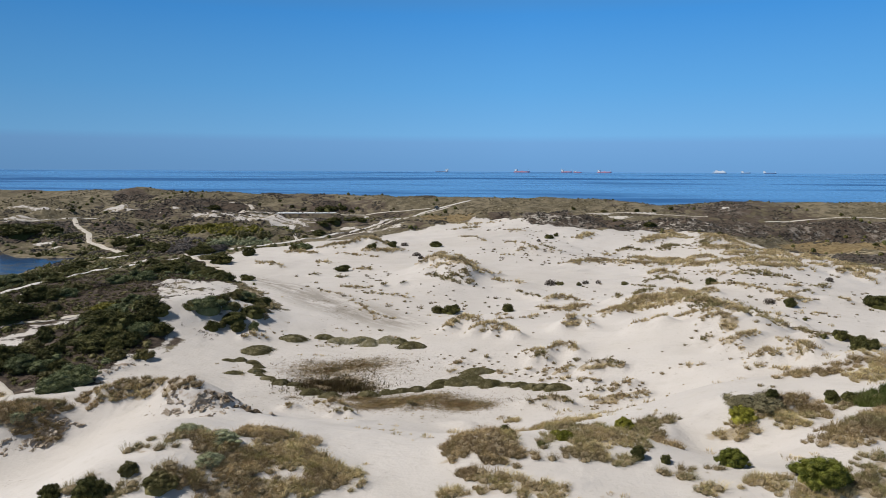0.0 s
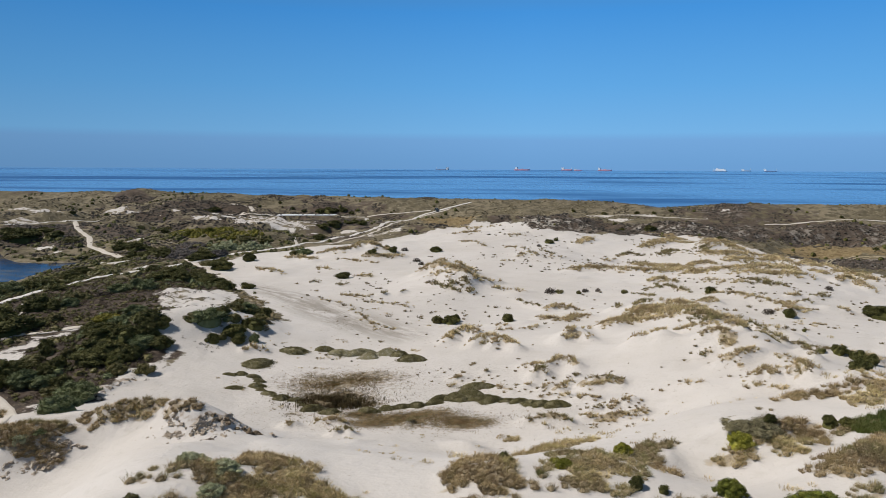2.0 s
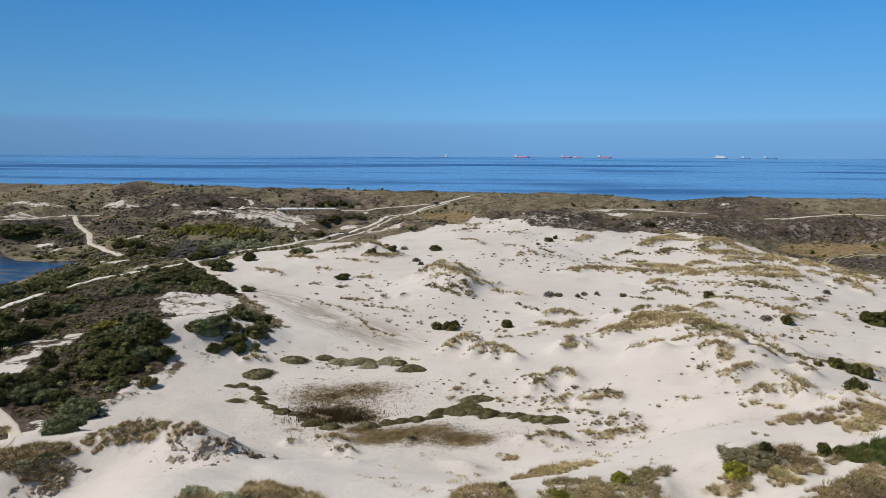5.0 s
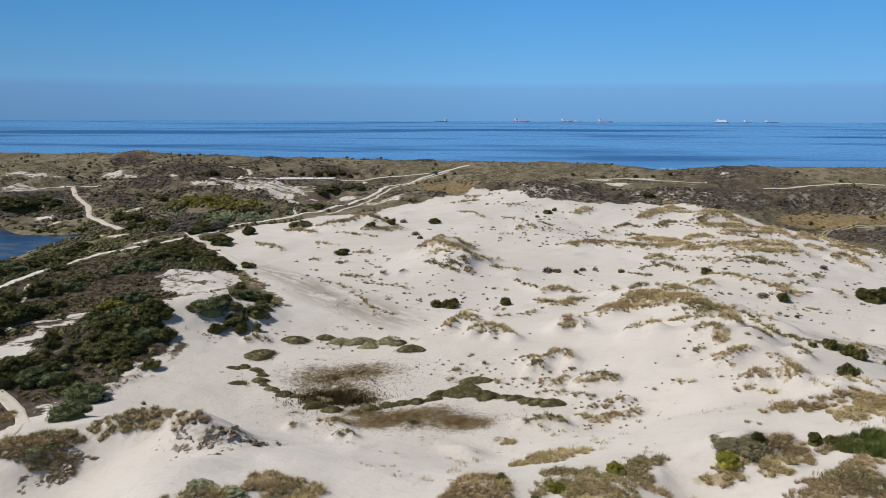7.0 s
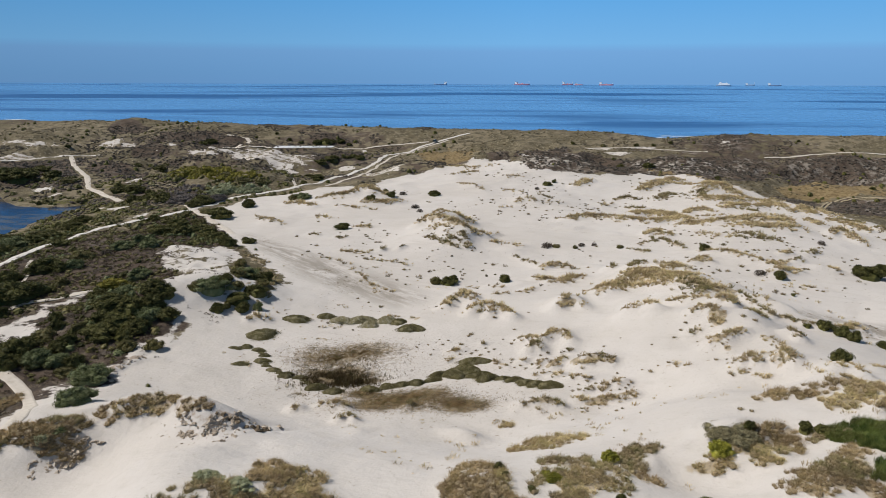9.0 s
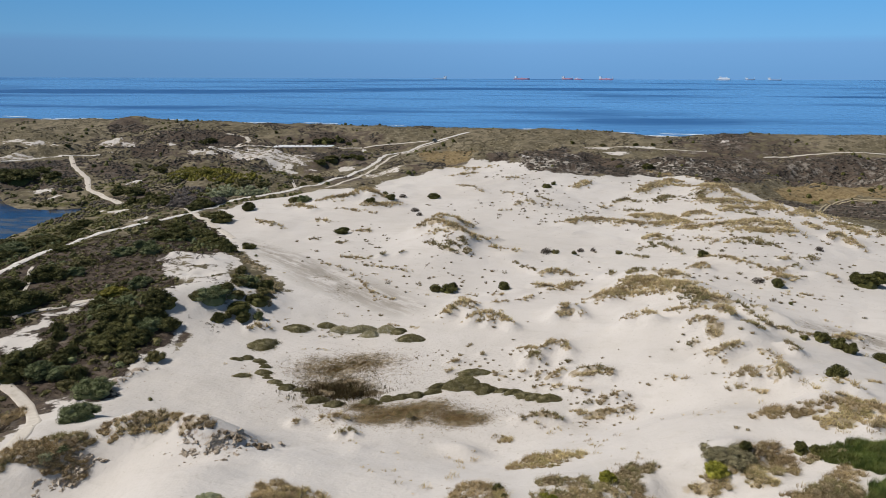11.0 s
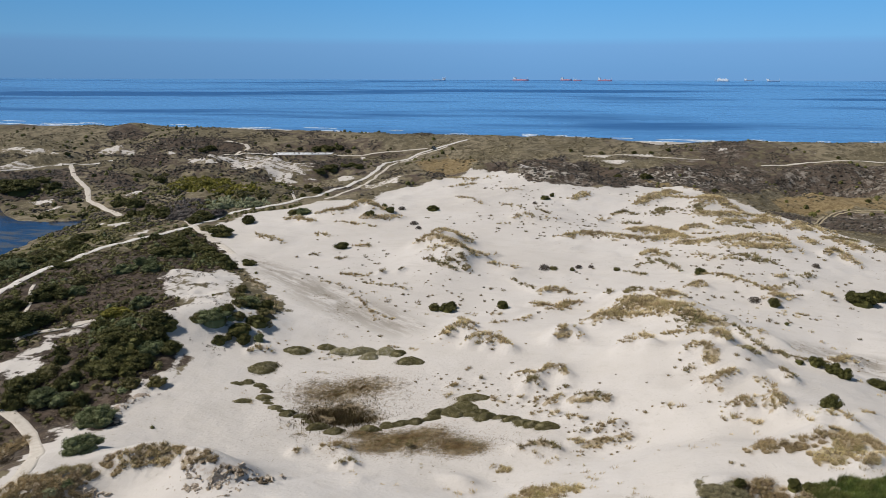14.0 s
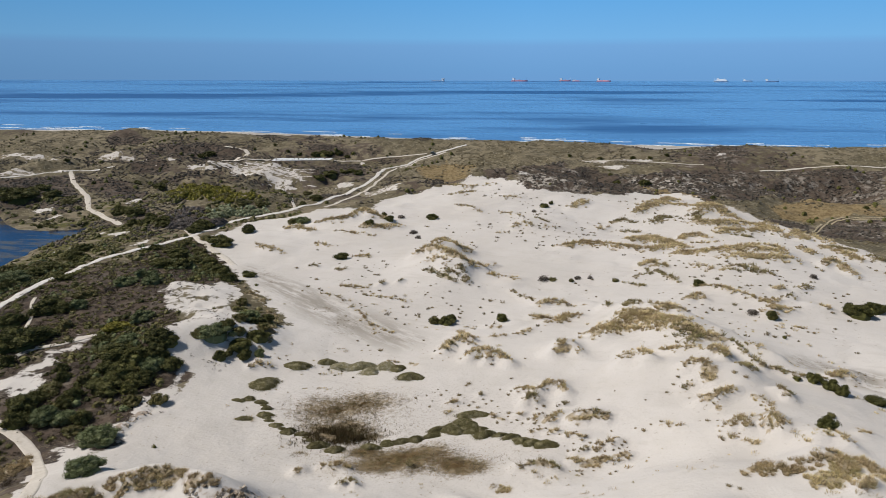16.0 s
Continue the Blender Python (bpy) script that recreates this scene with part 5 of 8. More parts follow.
SHRUBS_NEAR = [(43.2, 75.5, 2.2, 'd'), (44.6, 74.3, 1.9, 'd'), (-24.2, 64.6, 3.5, 's'), (-20.8, 63.6, 3.5, 's'), (-20.9, 59.8, 3.2, 's'), (-23.7, 56.1, 3.3, 'o'), (-27, 57.6, 1.9, 'o'), (-29.1, 55, 3.1, 'd'), (-33.2, 56.5, 2.1, 'd'), (-51.3, 81.9, 2.8, 's'), (-50, 83.4, 2.1, 'g'), (6.4, 69.8, 1.3, 'd'), (6.9, 67.2, 0.8, 'd'), (12, 66.2, 1.9, 'y'), (19.4, 72.6, 2.3, 'y'), (18, 62, 1.9, 'd'), (20.3, 61.1, 1.3, 'd'), (9.4, 64.5, 0.9, 'd'), (31.9, 72.2, 3.1, 'y'), (26.4, 61, 3.3, 'b'), (31.6, 56.0, 5.6, 'b'), (36.4, 75.3, 1.7, 'd'), (34.4, 75.0, 7.0, 'n'), (11.3, 67.3, 1.1, 'y')]
THICKET_A = [(-82.3, 156.1), (-82.8, 166.4), (-78.8, 170.5), (-73.1, 167.4), (-65.4, 150.8), (-61.4, 143.6), (-60.6, 137.4), (-62.4, 131), (-66.5, 128.7), (-71.0, 130), (-76.6, 142.5)]
THICKET_C = [(-106.3, 176), (-109.1, 186.7), (-104.4, 187.5), (-97.8, 176.2), (-98.8, 170.6)]
THICKET_D = [(-88.9, 216.9), (-96.4, 246.6), (-87.4, 250.2), (-66.6, 213.7), (-61.2, 201), (-66.9, 198.1), (-79.2, 214.5), (-83.7, 207.9)]
THICKET_E = [(-144.8, 225.7), (-140.1, 237.5), (-123.1, 239.1), (-113.1, 218.5), (-118.1, 207.4), (-121.9, 199), (-126, 194.6)]
THICKETS = [THICKET_A, THICKET_C, THICKET_D, THICKET_E]
FAR_GREEN_A = [(-145.9, 372), (-141.7, 388), (-119.1, 382), (-97.8, 334.1), (-82, 321.8), (-83, 319), (-95, 319), (-110.5, 323.2), (-124.3, 326.8)]
FAR_GREEN_B = [(-94.4, 320), (-77.0, 321.0), (-76.5, 315.7), (-90.4, 315)]
FAR_GREEN_C = [(-103.6, 310.3), (-96.2, 314.6), (-76.5, 313), (-73.9, 305.5), (-81.5, 299.3), (-96.5, 301.2)]
FAR_GREEN_D = [(-114.8, 293.5), (-113.4, 311.4), (-103.0, 304.5), (-92.7, 284.9), (-97.8, 276.0), (-109.2, 284.7)]
FAR_GREENS = [FAR_GREEN_A, FAR_GREEN_B, FAR_GREEN_C, FAR_GREEN_D]
TRACK_LOOP = [(145.4, 267.2), (158.2, 285.2), (177.3, 314.4), (181.6, 315.3), (187.6, 312.5), (197.1, 304)]
TRACK_LOOP_INNER = [(147.2, 267.5), (158, 282.3), (178.2, 312.6), (181.9, 313), (187.3, 310.9), (195.6, 301.6)]
CLOD_CLIFF = [(-34, 83.5), (-31.5, 82), (-29, 82.2), (-26.5, 84), (-24, 86.8), (-23, 87.2)]
CLOD_SLOPE = [(-37, 85), (-34, 82.5), (-31.5, 80.6), (-28.5, 80.6), (-26, 82.5)]
CLOD_CREST = [(-31.2, 84.3), (-29.6, 83.5), (-27.6, 83.5), (-24.8, 83.6), (-23.2, 84.4)]
CLOD_BANK = [(-49.8, 78.3), (-48.3, 80.1), (-47.2, 82.2), (-46.9, 83.8)]
CLOD_EDGE = [(-54.2, 119.6), (-55.3, 117.3), (-55.9, 115.1), (-55.5, 111.8), (-54.4, 107.2)]
PAVED_LOT = [(-113.8, 484.0), (-114.5, 499.6), (-73.7, 500.0), (-74.2, 489.5)]
CAR_AT = (-3.6, 499.7)
GREEN_REEDS_LOW = [(46.0, 66.7), (49.5, 66.4), (49.5, 62.5), (45.7, 63.0), (44.0, 63.6)]
GREEN_REEDS = [(44.6, 74.9), (45.9, 74.8), (48.7, 74.4), (52, 74.2), (60, 76.5), (60, 69.5), (50.5, 67.2), (48.0, 67.9), (46.9, 69.0), (46.2, 70.6), (45.2, 71.5), (44.4, 73.4)]

# ---- shape of the land: rolling dunes between a basin and the sea ----
def smooth(a, b, v):
    t = np.clip((v - a) / (b - a), 0.0, 1.0)
    return t * t * (3.0 - 2.0 * t)


def lattice(ix, iy, seed):
    h = np.sin(ix * 127.1 + iy * 311.7 + seed * 74.7) * 43758.5453
    return h - np.floor(h)


def value_noise(x, y, seed):
    ix, iy = np.floor(x), np.floor(y)
    fx, fy = x - ix, y - iy
    fx, fy = fx * fx * (3 - 2 * fx), fy * fy * (3 - 2 * fy)
    a, b = lattice(ix, iy, seed), lattice(ix + 1, iy, seed)
    c, d = lattice(ix, iy + 1, seed), lattice(ix + 1, iy + 1, seed)
    return (a + (b - a) * fx) * (1 - fy) + (c + (d - c) * fx) * fy - 0.5


def fbm(x, y, size, octaves, seed):
    """Rolling noise about zero, of about +-0.5, whose largest swells are size metres wide."""
    total, k, amp = 0.0, 1.0 / size, 1.0
    for i in range(octaves):
        total = total + amp * value_noise(x * k + 13.7 * i, y * k - 7.1 * i, seed + i)
        k, amp = k * 2.03, amp * 0.5
    return total


def mound(x, y, cx, cy, h, rx, ry, turn):
    c, s = math.cos(radians(turn)), math.sin(radians(turn))
    u, v = (x - cx) * c + (y - cy) * s, (y - cy) * c - (x - cx) * s
    return h * np.exp(-(u / rx) ** 2 - (v / ry) ** 2)


def distance_to(x, y, line):
    """Metres from each place to a polyline."""
    best = np.full(np.shape(x), 1e9)
    for (ax, ay), (bx, by) in zip(line[:-1], line[1:]):
        dx, dy = bx - ax, by - ay
        t = np.clip(((x - ax) * dx + (y - ay) * dy) / (dx * dx + dy * dy + 1e-9), 0, 1)
        best = np.minimum(best, np.hypot(x - ax - t * dx, y - ay - t * dy))
    return best


def inside(x, y, area, soft):
    """1 within the outline, 0 outside it, with an edge that is soft metres wide."""
    hit = np.zeros(np.shape(x), bool)
    ring = list(area) + [area[0]]
    for (ax, ay), (bx, by) in zip(ring[:-1], ring[1:]):
        if ay != by:
            hit ^= ((ay > y) != (by > y)) & (x < (bx - ax) * (y - ay) / (by - ay) + ax)
    d = distance_to(x, y, ring)
    return smooth(-soft, soft, np.where(hit, d, -d))


def relief(x, y):
    """Height of the bare land, without its small hummocks."""
    s = y + 0.2 * x
    z = 5 + 6 * (1 - smooth(45, 100, y)) + (8.4 + 2.3 * smooth(-250, -120, x) + 0.3 * smooth(-20, 100, x) + 1.1 * smooth(118, 178, x)) * np.exp(-((s - 532) / 42) ** 2)
    z = z - 2 * smooth(560, 620, s) - 3 * smooth(600, 700, s) - 4 * smooth(700, 850, s)
    for group in DUNES:
        for m in group:
            z = z + mound(x, y, *m)
    return z

# ---- the land as one sheet, fine near the walk and coarse far to the sides ----
def hummocks(x, y):
    """Small swells that the wind leaves: soft on bare sand, lumpy under plants, bold in the outer dunes."""
    bare = inside(x, y, SAND_MAIN, 8.0)
    lumps = 0.9 * fbm(x, y, 9.0, 4, 5) + 0.35 * np.abs(fbm(x, y, 4.0, 3, 9))
    outer = smooth(250, 400, y)
    trodden = np.full(np.shape(x), 1e9)
    for road in (ROAD_MAIN, ROAD_WEST, ROAD_LOT, PATH_POND, PATH_EAST, PATH_CREST):
        trodden = np.minimum(trodden, distance_to(x, y + 4.0, road))
    outer = outer * (0.12 + 0.88 * smooth(5.0, 24.0, trodden))
    lumps = lumps * (1 + 1.6 * outer) + outer * (5.5 * fbm(x, y, 46.0, 3, 21) + 5.5 * (0.3 - np.abs(fbm(x, y, 30.0, 2, 27))) + 2.6 * fbm(x, y, 15.0, 3, 29))
    lively = smooth(-10, 40, x) * smooth(105, 150, y) + smooth(215, 260, y)
    nebkha = 2.0 * nebkhas(x, y)
    lumps = lumps + bare * np.minimum(lively, 1) * (nebkha + 0.35 * fbm(x, y, 5.0, 3, 43))
    lumps = lumps * (1 - 0.7 * smooth(470, 515, y + 0.2 * x))
    lumps = lumps + inside(x, y, SAND_BARE_B, 3.0) * (1.1 * fbm(x, y, 6.0, 4, 45) + 0.7 * np.abs(fbm(x, y, 3.5, 3, 47)))
    return lumps * (1 - 0.55 * bare) * (1 - smooth(570, 650, y + 0.2 * x))


def nebkhas(x, y):
    """Sand heaped up round grass, in long broken ridges."""
    return np.maximum(fbm(x * 0.75 + y * 0.2, y * 1.15, 8.5, 3, 41) - 0.13, 0.0)


def near_belt(x, y, line, reach):
    """Which places lie close enough to a crest line to feel it."""
    xs, ys = [p[0] for p in line], [p[1] for p in line]
    return np.nonzero((x > min(xs) - reach) & (x < max(xs) + reach) & (y > min(ys) - reach) & (y < max(ys) + reach))[0]


def belt_rise(x, y):
    """Sand heaped up under the belts of grass."""
    z = np.zeros(len(x))
    for sort, half, rise, line in GRASS_BELTS:
        k = near_belt(x, y, line, 3.5 * half + 2)
        if len(k):
            z[k] = np.maximum(z[k], 1.35 * rise * np.exp(-(distance_to(x[k], y[k], line) / (0.95 * half + 0.4)) ** 2))
    return z


def cover_of(x, y):
    """What covers the land at each place, from 0 to 1."""
    wx, wy = x + 9.0 * fbm(x, y, 12.0, 4, 85), y + 9.0 * fbm(x, y, 12.0, 4, 89)
    sx, sy = x + 0.35 * (wx - x), y + 0.35 * (wy - y)
    sand = inside(sx, sy, SAND_MAIN, 5.0)
    heath = np.zeros(np.shape(x))
    for area in HEATHS:
        heath = np.maximum(heath, inside(sx, sy, area, 5.0))
    sand = np.minimum(sand, 1 - 0.8 * inside(sx, sy, HEATH_P, 1.5))
    heath = np.maximum(heath, smooth(0.0, 0.25, inside(sx, sy, HEATH_P, 8.0)))
    for area in SAND_BARES:
        sand = np.maximum(sand, (0.60 if area is SAND_BARE_B else 0.60 if area is SAND_BARE_A else 0.78 if area in (SAND_BARE_C, SAND_BARE_D) else 0.62) * inside(0.5 * (x + wx), 0.5 * (y + wy), area, 3.0))
    sand = np.maximum(sand, 0.50 * inside(wx, wy, PALE_HOLLOW, 9.0))
    for cx, cy, rx, ry in SAND_SPOTS:
        sand = np.maximum(sand, 0.62 * (1 - smooth(0.2, 1.9, np.hypot((sx - cx) / rx, (sy - cy) / ry))))
    s = y + 0.2 * x
    sand = np.maximum(sand, smooth(575, 600, s))
    heath = np.maximum(heath, 0.52 * smooth(0.02 - 0.10 * (1 - smooth(-120, -40, x)), 0.26, fbm(x, y, 70.0, 4, 91)) * smooth(250, 330, y))
    heath = np.maximum(heath, (0.32 + 1.2 * fbm(x, y, 42.0, 4, 93)) * (1 - smooth(-70, 0, x)) * (1 - smooth(400, 470, y)))
    gold, green = np.zeros(np.shape(x)), np.zeros(np.shape(x))
    for area in GOLDS:
        gold = np.maximum(gold, inside(x, y, area, 6.0))
    for area in GREENS:
        green = np.maximum(green, 0.55 * inside(sx, sy, area, 4.0))
    damp = np.maximum(inside(x, y, DAMP_FLOOR, 6.0), inside(x, y, DAMP_EAST, 3.0))
    damp = np.maximum(damp, 0.95 * smooth(625, 680, s))
    litter, peat, roots = np.zeros(np.shape(x)), np.zeros(np.shape(x)), np.zeros(np.shape(x))
    wx, wy = x + 3.0 * fbm(x, y, 5.0, 3, 81), y + 3.0 * fbm(x, y, 5.0, 3, 83)
    for cx, cy, rx, ry, sort in NEAR_MATS:
        litter = np.maximum(litter, 0.66 * (1 - smooth(0.6, 1.4, np.hypot((0.75 * x + 0.25 * wx - cx) / (rx + 0.15), (0.75 * y + 0.25 * wy - cy) / (ry + 0.25)))))
    for sort, half, rise, line in GRASS_BELTS:
        k = near_belt(x, y, line, 2 * half + 3)
        if len(k):
            thick = {"g": 0.66, "o": 0.60, "s": 0.46}[sort]
            litter[k] = np.maximum(litter[k], thick * (1 - smooth(0.3, 1.5, distance_to(0.5 * (x + wx)[k], 0.5 * (y + wy)[k], line) / half)))
    litter = np.maximum(litter, 0.72 * inside(x, y, TURF_BANK_A, 1.2))
    litter = litter * (0.35 + 0.85 * smooth(-0.25, 0.1, fbm(x, y, 2.6, 3, 77)))
    for cx, cy, rx, ry, sort in REED_BEDS:
        spread = 1 - smooth(0.0, 1.7, np.hypot((wx - cx) / rx, (wy - cy) / ry))
        if sort == "twig":
            continue
        if sort == "gold":
            litter, peat = np.maximum(litter, 0.3 * spread), np.maximum(peat, 1.25 * spread)
        else:
            peat = np.maximum(peat, (1.2 if sort == "dark" else 0.8) * spread)
    for crest, high, back in SCARPS[:2]:
        roots = np.maximum(roots, 0.72 * np.exp(-(distance_to(wx, wy, crest) / 1.0) ** 2))
    bleak = np.maximum(inside(wx, wy, PALE_EAST, 8.0), inside(wx, wy, PALE_SLOPE, 8.0))
    heath = np.maximum(heath, 0.75 * bleak)
    lichen = bleak + 0.2 + 0.5 * smooth(-60, 60, x) * smooth(200, 260, y)
    crust = mound(x, y, -12, 118, 1.0, 34, 24, 0)
    return dict(crust=crust, lichen=lichen, sand=sand, heath=heath, gold=gold, green=green, damp=damp, litter=litter, peat=peat, roots=roots)


def scarp(x, y, crest, high, back):
    """A broken edge: the land steps up along the crest and eases off behind it."""
    d = distance_to(x, y, crest)
    side = np.full(np.shape(x), -1e9)
    near = np.full(np.shape(x), 1e9)
    for (ax, ay), (bx, by) in zip(crest[:-1], crest[1:]):
        dx, dy = bx - ax, by - ay
        t = np.clip(((x - ax) * dx + (y - ay) * dy) / (dx * dx + dy * dy), 0, 1)
        e = np.hypot(x - ax - t * dx, y - ay - t * dy)
        s = np.sign(dx * (y - ay) - dy * (x - ax))
        side, near = np.where(e < near, s, side), np.minimum(e, near)
    ends = np.minimum(np.hypot(x - crest[0][0], y - crest[0][1]), np.hypot(x - crest[-1][0], y - crest[-1][1]))
    wobble = 0.9 * fbm(x, y, 2.4, 4, 99)
    broken = 0.0 if back > 9 else 0.6 * np.abs(fbm(x, y, 1.7, 3, 103)) * np.exp(-((side * d + 1.2) / 1.8) ** 2) * smooth(0.0, 3.0, ends)
    return broken + high * smooth(-1.7, 0.5, side * d + wobble) * np.exp(-(np.maximum(side * d, 0) / back) ** 2) * smooth(0.0, 3.0, ends)


def height(x, y):
    shape = np.shape(x)
    x, y = np.ravel(np.asarray(x, float)), np.ravel(np.asarray(y, float))
    z = relief(x, y) + belt_rise(x, y)
    for group in MARRAM:
        for cx, cy, rx, ry, high in group:
            z = z + (1.6 * high if cy < 95 else 2.6 * high) * np.exp(-((x - cx) / rx) ** 2 - ((y - cy) / ry) ** 2)
    z = z + hummocks(x, y)
    for crest, high, back in SCARPS:
        z = z + scarp(x, y, crest, high, back)
    paved = inside(x, y, PAVED_LOT, 11.0)
    paved = np.minimum(1.0, 2.0 * paved)
    z = z * (1 - paved) + (LOT_LEVEL - 0.08) * paved
    pond = inside(x, y, POND, 4.0)
    bank = smooth(0.0, 0.5, pond)
    return (z * (1 - bank) + bank * (POND_LEVEL + 1.2 * (0.5 - pond))).reshape(shape)


def mesh_object(name, verts, faces, material, parent=None, smooth_faces=False):
    me = bpy.data.meshes.new(name)
    me.from_pydata(np.asarray(verts).tolist(), [], np.asarray(faces).tolist() if isinstance(faces, np.ndarray) else faces)
    me.materials.append(material)
    if smooth_faces:
        me.polygons.foreach_set("use_smooth", [True] * len(me.polygons))
    ob = new(name, me)
    ob.parent = parent
    return ob


def grid_faces(rows, cols):
    i = np.arange(rows - 1)[:, None] * cols + np.arange(cols - 1)[None, :]
    i = i.ravel()
    return np.stack([i, i + 1, i + cols + 1, i + cols], 1)


def build_ground():
    us = np.concatenate([-np.geomspace(6.0, 0.72, 26)[:-1], np.linspace(-0.72, 0.72, 430), np.geomspace(0.72, 6.0, 26)[1:]])
    ys = np.concatenate([np.linspace(-420, 38, 30)[:-1], np.geomspace(38, 760, 600), np.linspace(760, 1150, 40)[1:]])
    gy, gu = np.meshgrid(ys, us, indexing="ij")
    gx = gu * (np.maximum(gy, 20) + 25)
    x, y = gx.ravel(), gy.ravel()
    ob = mesh_object("ground", np.stack([x, y, height(x, y)], 1), grid_faces(len(ys), len(us)), GROUND, smooth_faces=True)
    for name, value in cover_of(x, y).items():
        layer = ob.data.attributes.new(name, "FLOAT", "POINT")
        layer.data.foreach_set("value", value.astype(np.float32))
    return tagged(ob, "rolling pale sand dunes with olive turf and dark heath", "dune ground", kind="structure")


def ribbon(name, line, width, material, label, lift=0.07, rough=0.25):
    """A path laid on the land along a polyline, with ragged edges."""
    pts = []
    for (ax, ay), (bx, by) in zip(line[:-1], line[1:]):
        n = max(2, int(math.hypot(bx - ax, by - ay) / 2.2))
        pts += [(ax + (bx - ax) * k / n, ay + (by - ay) * k / n) for k in range(n)]
    pts = np.array(pts + [line[-1]])
    for _ in range(4):
        pts[1:-1] = (pts[:-2] + 2 * pts[1:-1] + pts[2:]) / 4
    way = np.gradient(pts, axis=0)
    way /= np.linalg.norm(way, axis=1)[:, None] + 1e-9
    side = np.stack([way[:, 1], -way[:, 0]], 1)
    across = np.array([-1.0, -0.93, -0.5, 0.0, 0.5, 0.93, 1.0])
    drop = np.array([-0.12, 0.0, -0.03, 0.02, -0.03, 0.0, -0.12])
    wob = 1 + rough * fbm(pts[:, 0], pts[:, 1], 6.0, 3, 31)
    wob2 = 1 + rough * fbm(pts[:, 0], pts[:, 1], 6.0, 3, 37)
    half = np.where(across[None, :] < 0, wob[:, None], wob2[:, None]) * width / 2
    px = pts[:, :1] + side[:, :1] * across[None, :] * half
    py = pts[:, 1:] + side[:, 1:] * across[None, :] * half
    pz = height(px.ravel(), py.ravel()).reshape(px.shape)
    level = np.maximum(pz[:, 3:4], 0.35 * pz + 0.65 * pz[:, 3:4])
    pz = np.maximum(pz, level) + lift + drop[None, :]
    verts = np.stack([px.ravel(), py.ravel(), pz.ravel()], 1)
    ob = mesh_object(name, verts, grid_faces(len(pts), len(across)), material, smooth_faces=True)
    return tagged(ob, label, "path", kind="structure")


def build_sea():
    ys = np.concatenate([np.linspace(560, 1500, 30), np.geomspace(1500, 4960, 40)[1:]])
    xs = np.linspace(-5200, 5200, 140)
    gy, gx = np.meshgrid(ys, xs, indexing="ij")
    v = np.stack([gx.ravel(), gy.ravel(), np.zeros(gx.size)], 1)
    # the sheet starts where the beach dips under it
    v[:, 1] = np.maximum(v[:, 1], np.minimum(690 - 0.2 * v[:, 0], 4900))
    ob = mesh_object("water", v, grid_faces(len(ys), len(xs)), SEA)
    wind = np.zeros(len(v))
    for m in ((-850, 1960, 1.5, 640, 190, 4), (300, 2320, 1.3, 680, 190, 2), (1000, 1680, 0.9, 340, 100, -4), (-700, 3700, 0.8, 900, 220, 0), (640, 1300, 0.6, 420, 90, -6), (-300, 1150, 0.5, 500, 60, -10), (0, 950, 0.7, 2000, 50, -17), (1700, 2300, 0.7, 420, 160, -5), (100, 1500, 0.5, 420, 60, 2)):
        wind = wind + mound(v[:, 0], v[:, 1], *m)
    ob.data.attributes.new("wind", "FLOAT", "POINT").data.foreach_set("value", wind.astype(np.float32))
    return tagged(ob, "calm blue sea with darker wind streaks", "sea", kind="structure")


ground = build_ground()
sea = build_sea()
pond_ring = POND
pond = mesh_object("water", [(x, y, POND_LEVEL) for x, y in pond_ring], [list(range(len(pond_ring)))], POND_WATER)
tagged(pond, "blue dune pond with shallow grassy banks", "pond", kind="structure")

ribbon("road", ROAD_MAIN, 2.5, SHELL_ROAD, "pale shell path that winds through the dunes", 0.12)
ribbon("road", ROAD_TWIN, 1.7, SAND_PATH, "worn sandy track beside the shell path", 0.1)
ribbon("road", ROAD_WEST, 2.5, SHELL_ROAD, "pale sandy path across the dune heath", 0.1)
ribbon("road", ROAD_LOT, 2.2, SAND_PATH, "pale path beside the paved place", 0.1)
for line, width in ((PATH_SAND, 2.4), (PATH_POND, 2.4), (PATH_LOOP, 3.0), (PATH_SPUR, 1.4), (PATH_EAST, 2.0), (PATH_CREST, 1.9),
                     (PATH_CORNER + [(-59, 76), (-68, 64), (-80, 50)], 2.2), (PATH_BUSH, 0.9), (PATH_STRIP, 1.6)):
    ribbon("pavement", line, width, SAND_PATH, "trodden sandy footpath through low dune plants", 0.08, 0.5)

for line in (TRACK_LOOP, TRACK_LOOP_INNER):
    ribbon("pavement", line, 0.8, TRACK, "worn wheel track across the dry slack", 0.2, 0.3)

# ---- plants ----
STRAW = blade_material("marram grass blades", (0.68, 0.55, 0.29), (0.33, 0.275, 0.115), (0.36, 0.265, 0.14))
# straw again with sunlight added to its colour, against blades shading each other
STRAW_SUNLIT = blade_material("sunlit marram tussocks", (0.74, 0.60, 0.36), (0.42, 0.345, 0.17), (0.34, 0.25, 0.145))
GREEN_BLADE = blade_material("tall green blades", (0.155, 0.190, 0.045), (0.060, 0.088, 0.018), (0.13, 0.135, 0.040))
REED_DARK = blade_material("dark wet reed stems", (0.13, 0.098, 0.045), (0.075, 0.060, 0.024), (0.09, 0.062, 0.032))
REED = blade_material("dry reed stems", (0.34, 0.245, 0.12), (0.18, 0.14, 0.06), (0.25, 0.165, 0.08))
BROWN_GRASS = blade_material("withered brown marram", (0.50, 0.375, 0.20), (0.245, 0.185, 0.085), (0.235, 0.165, 0.092))
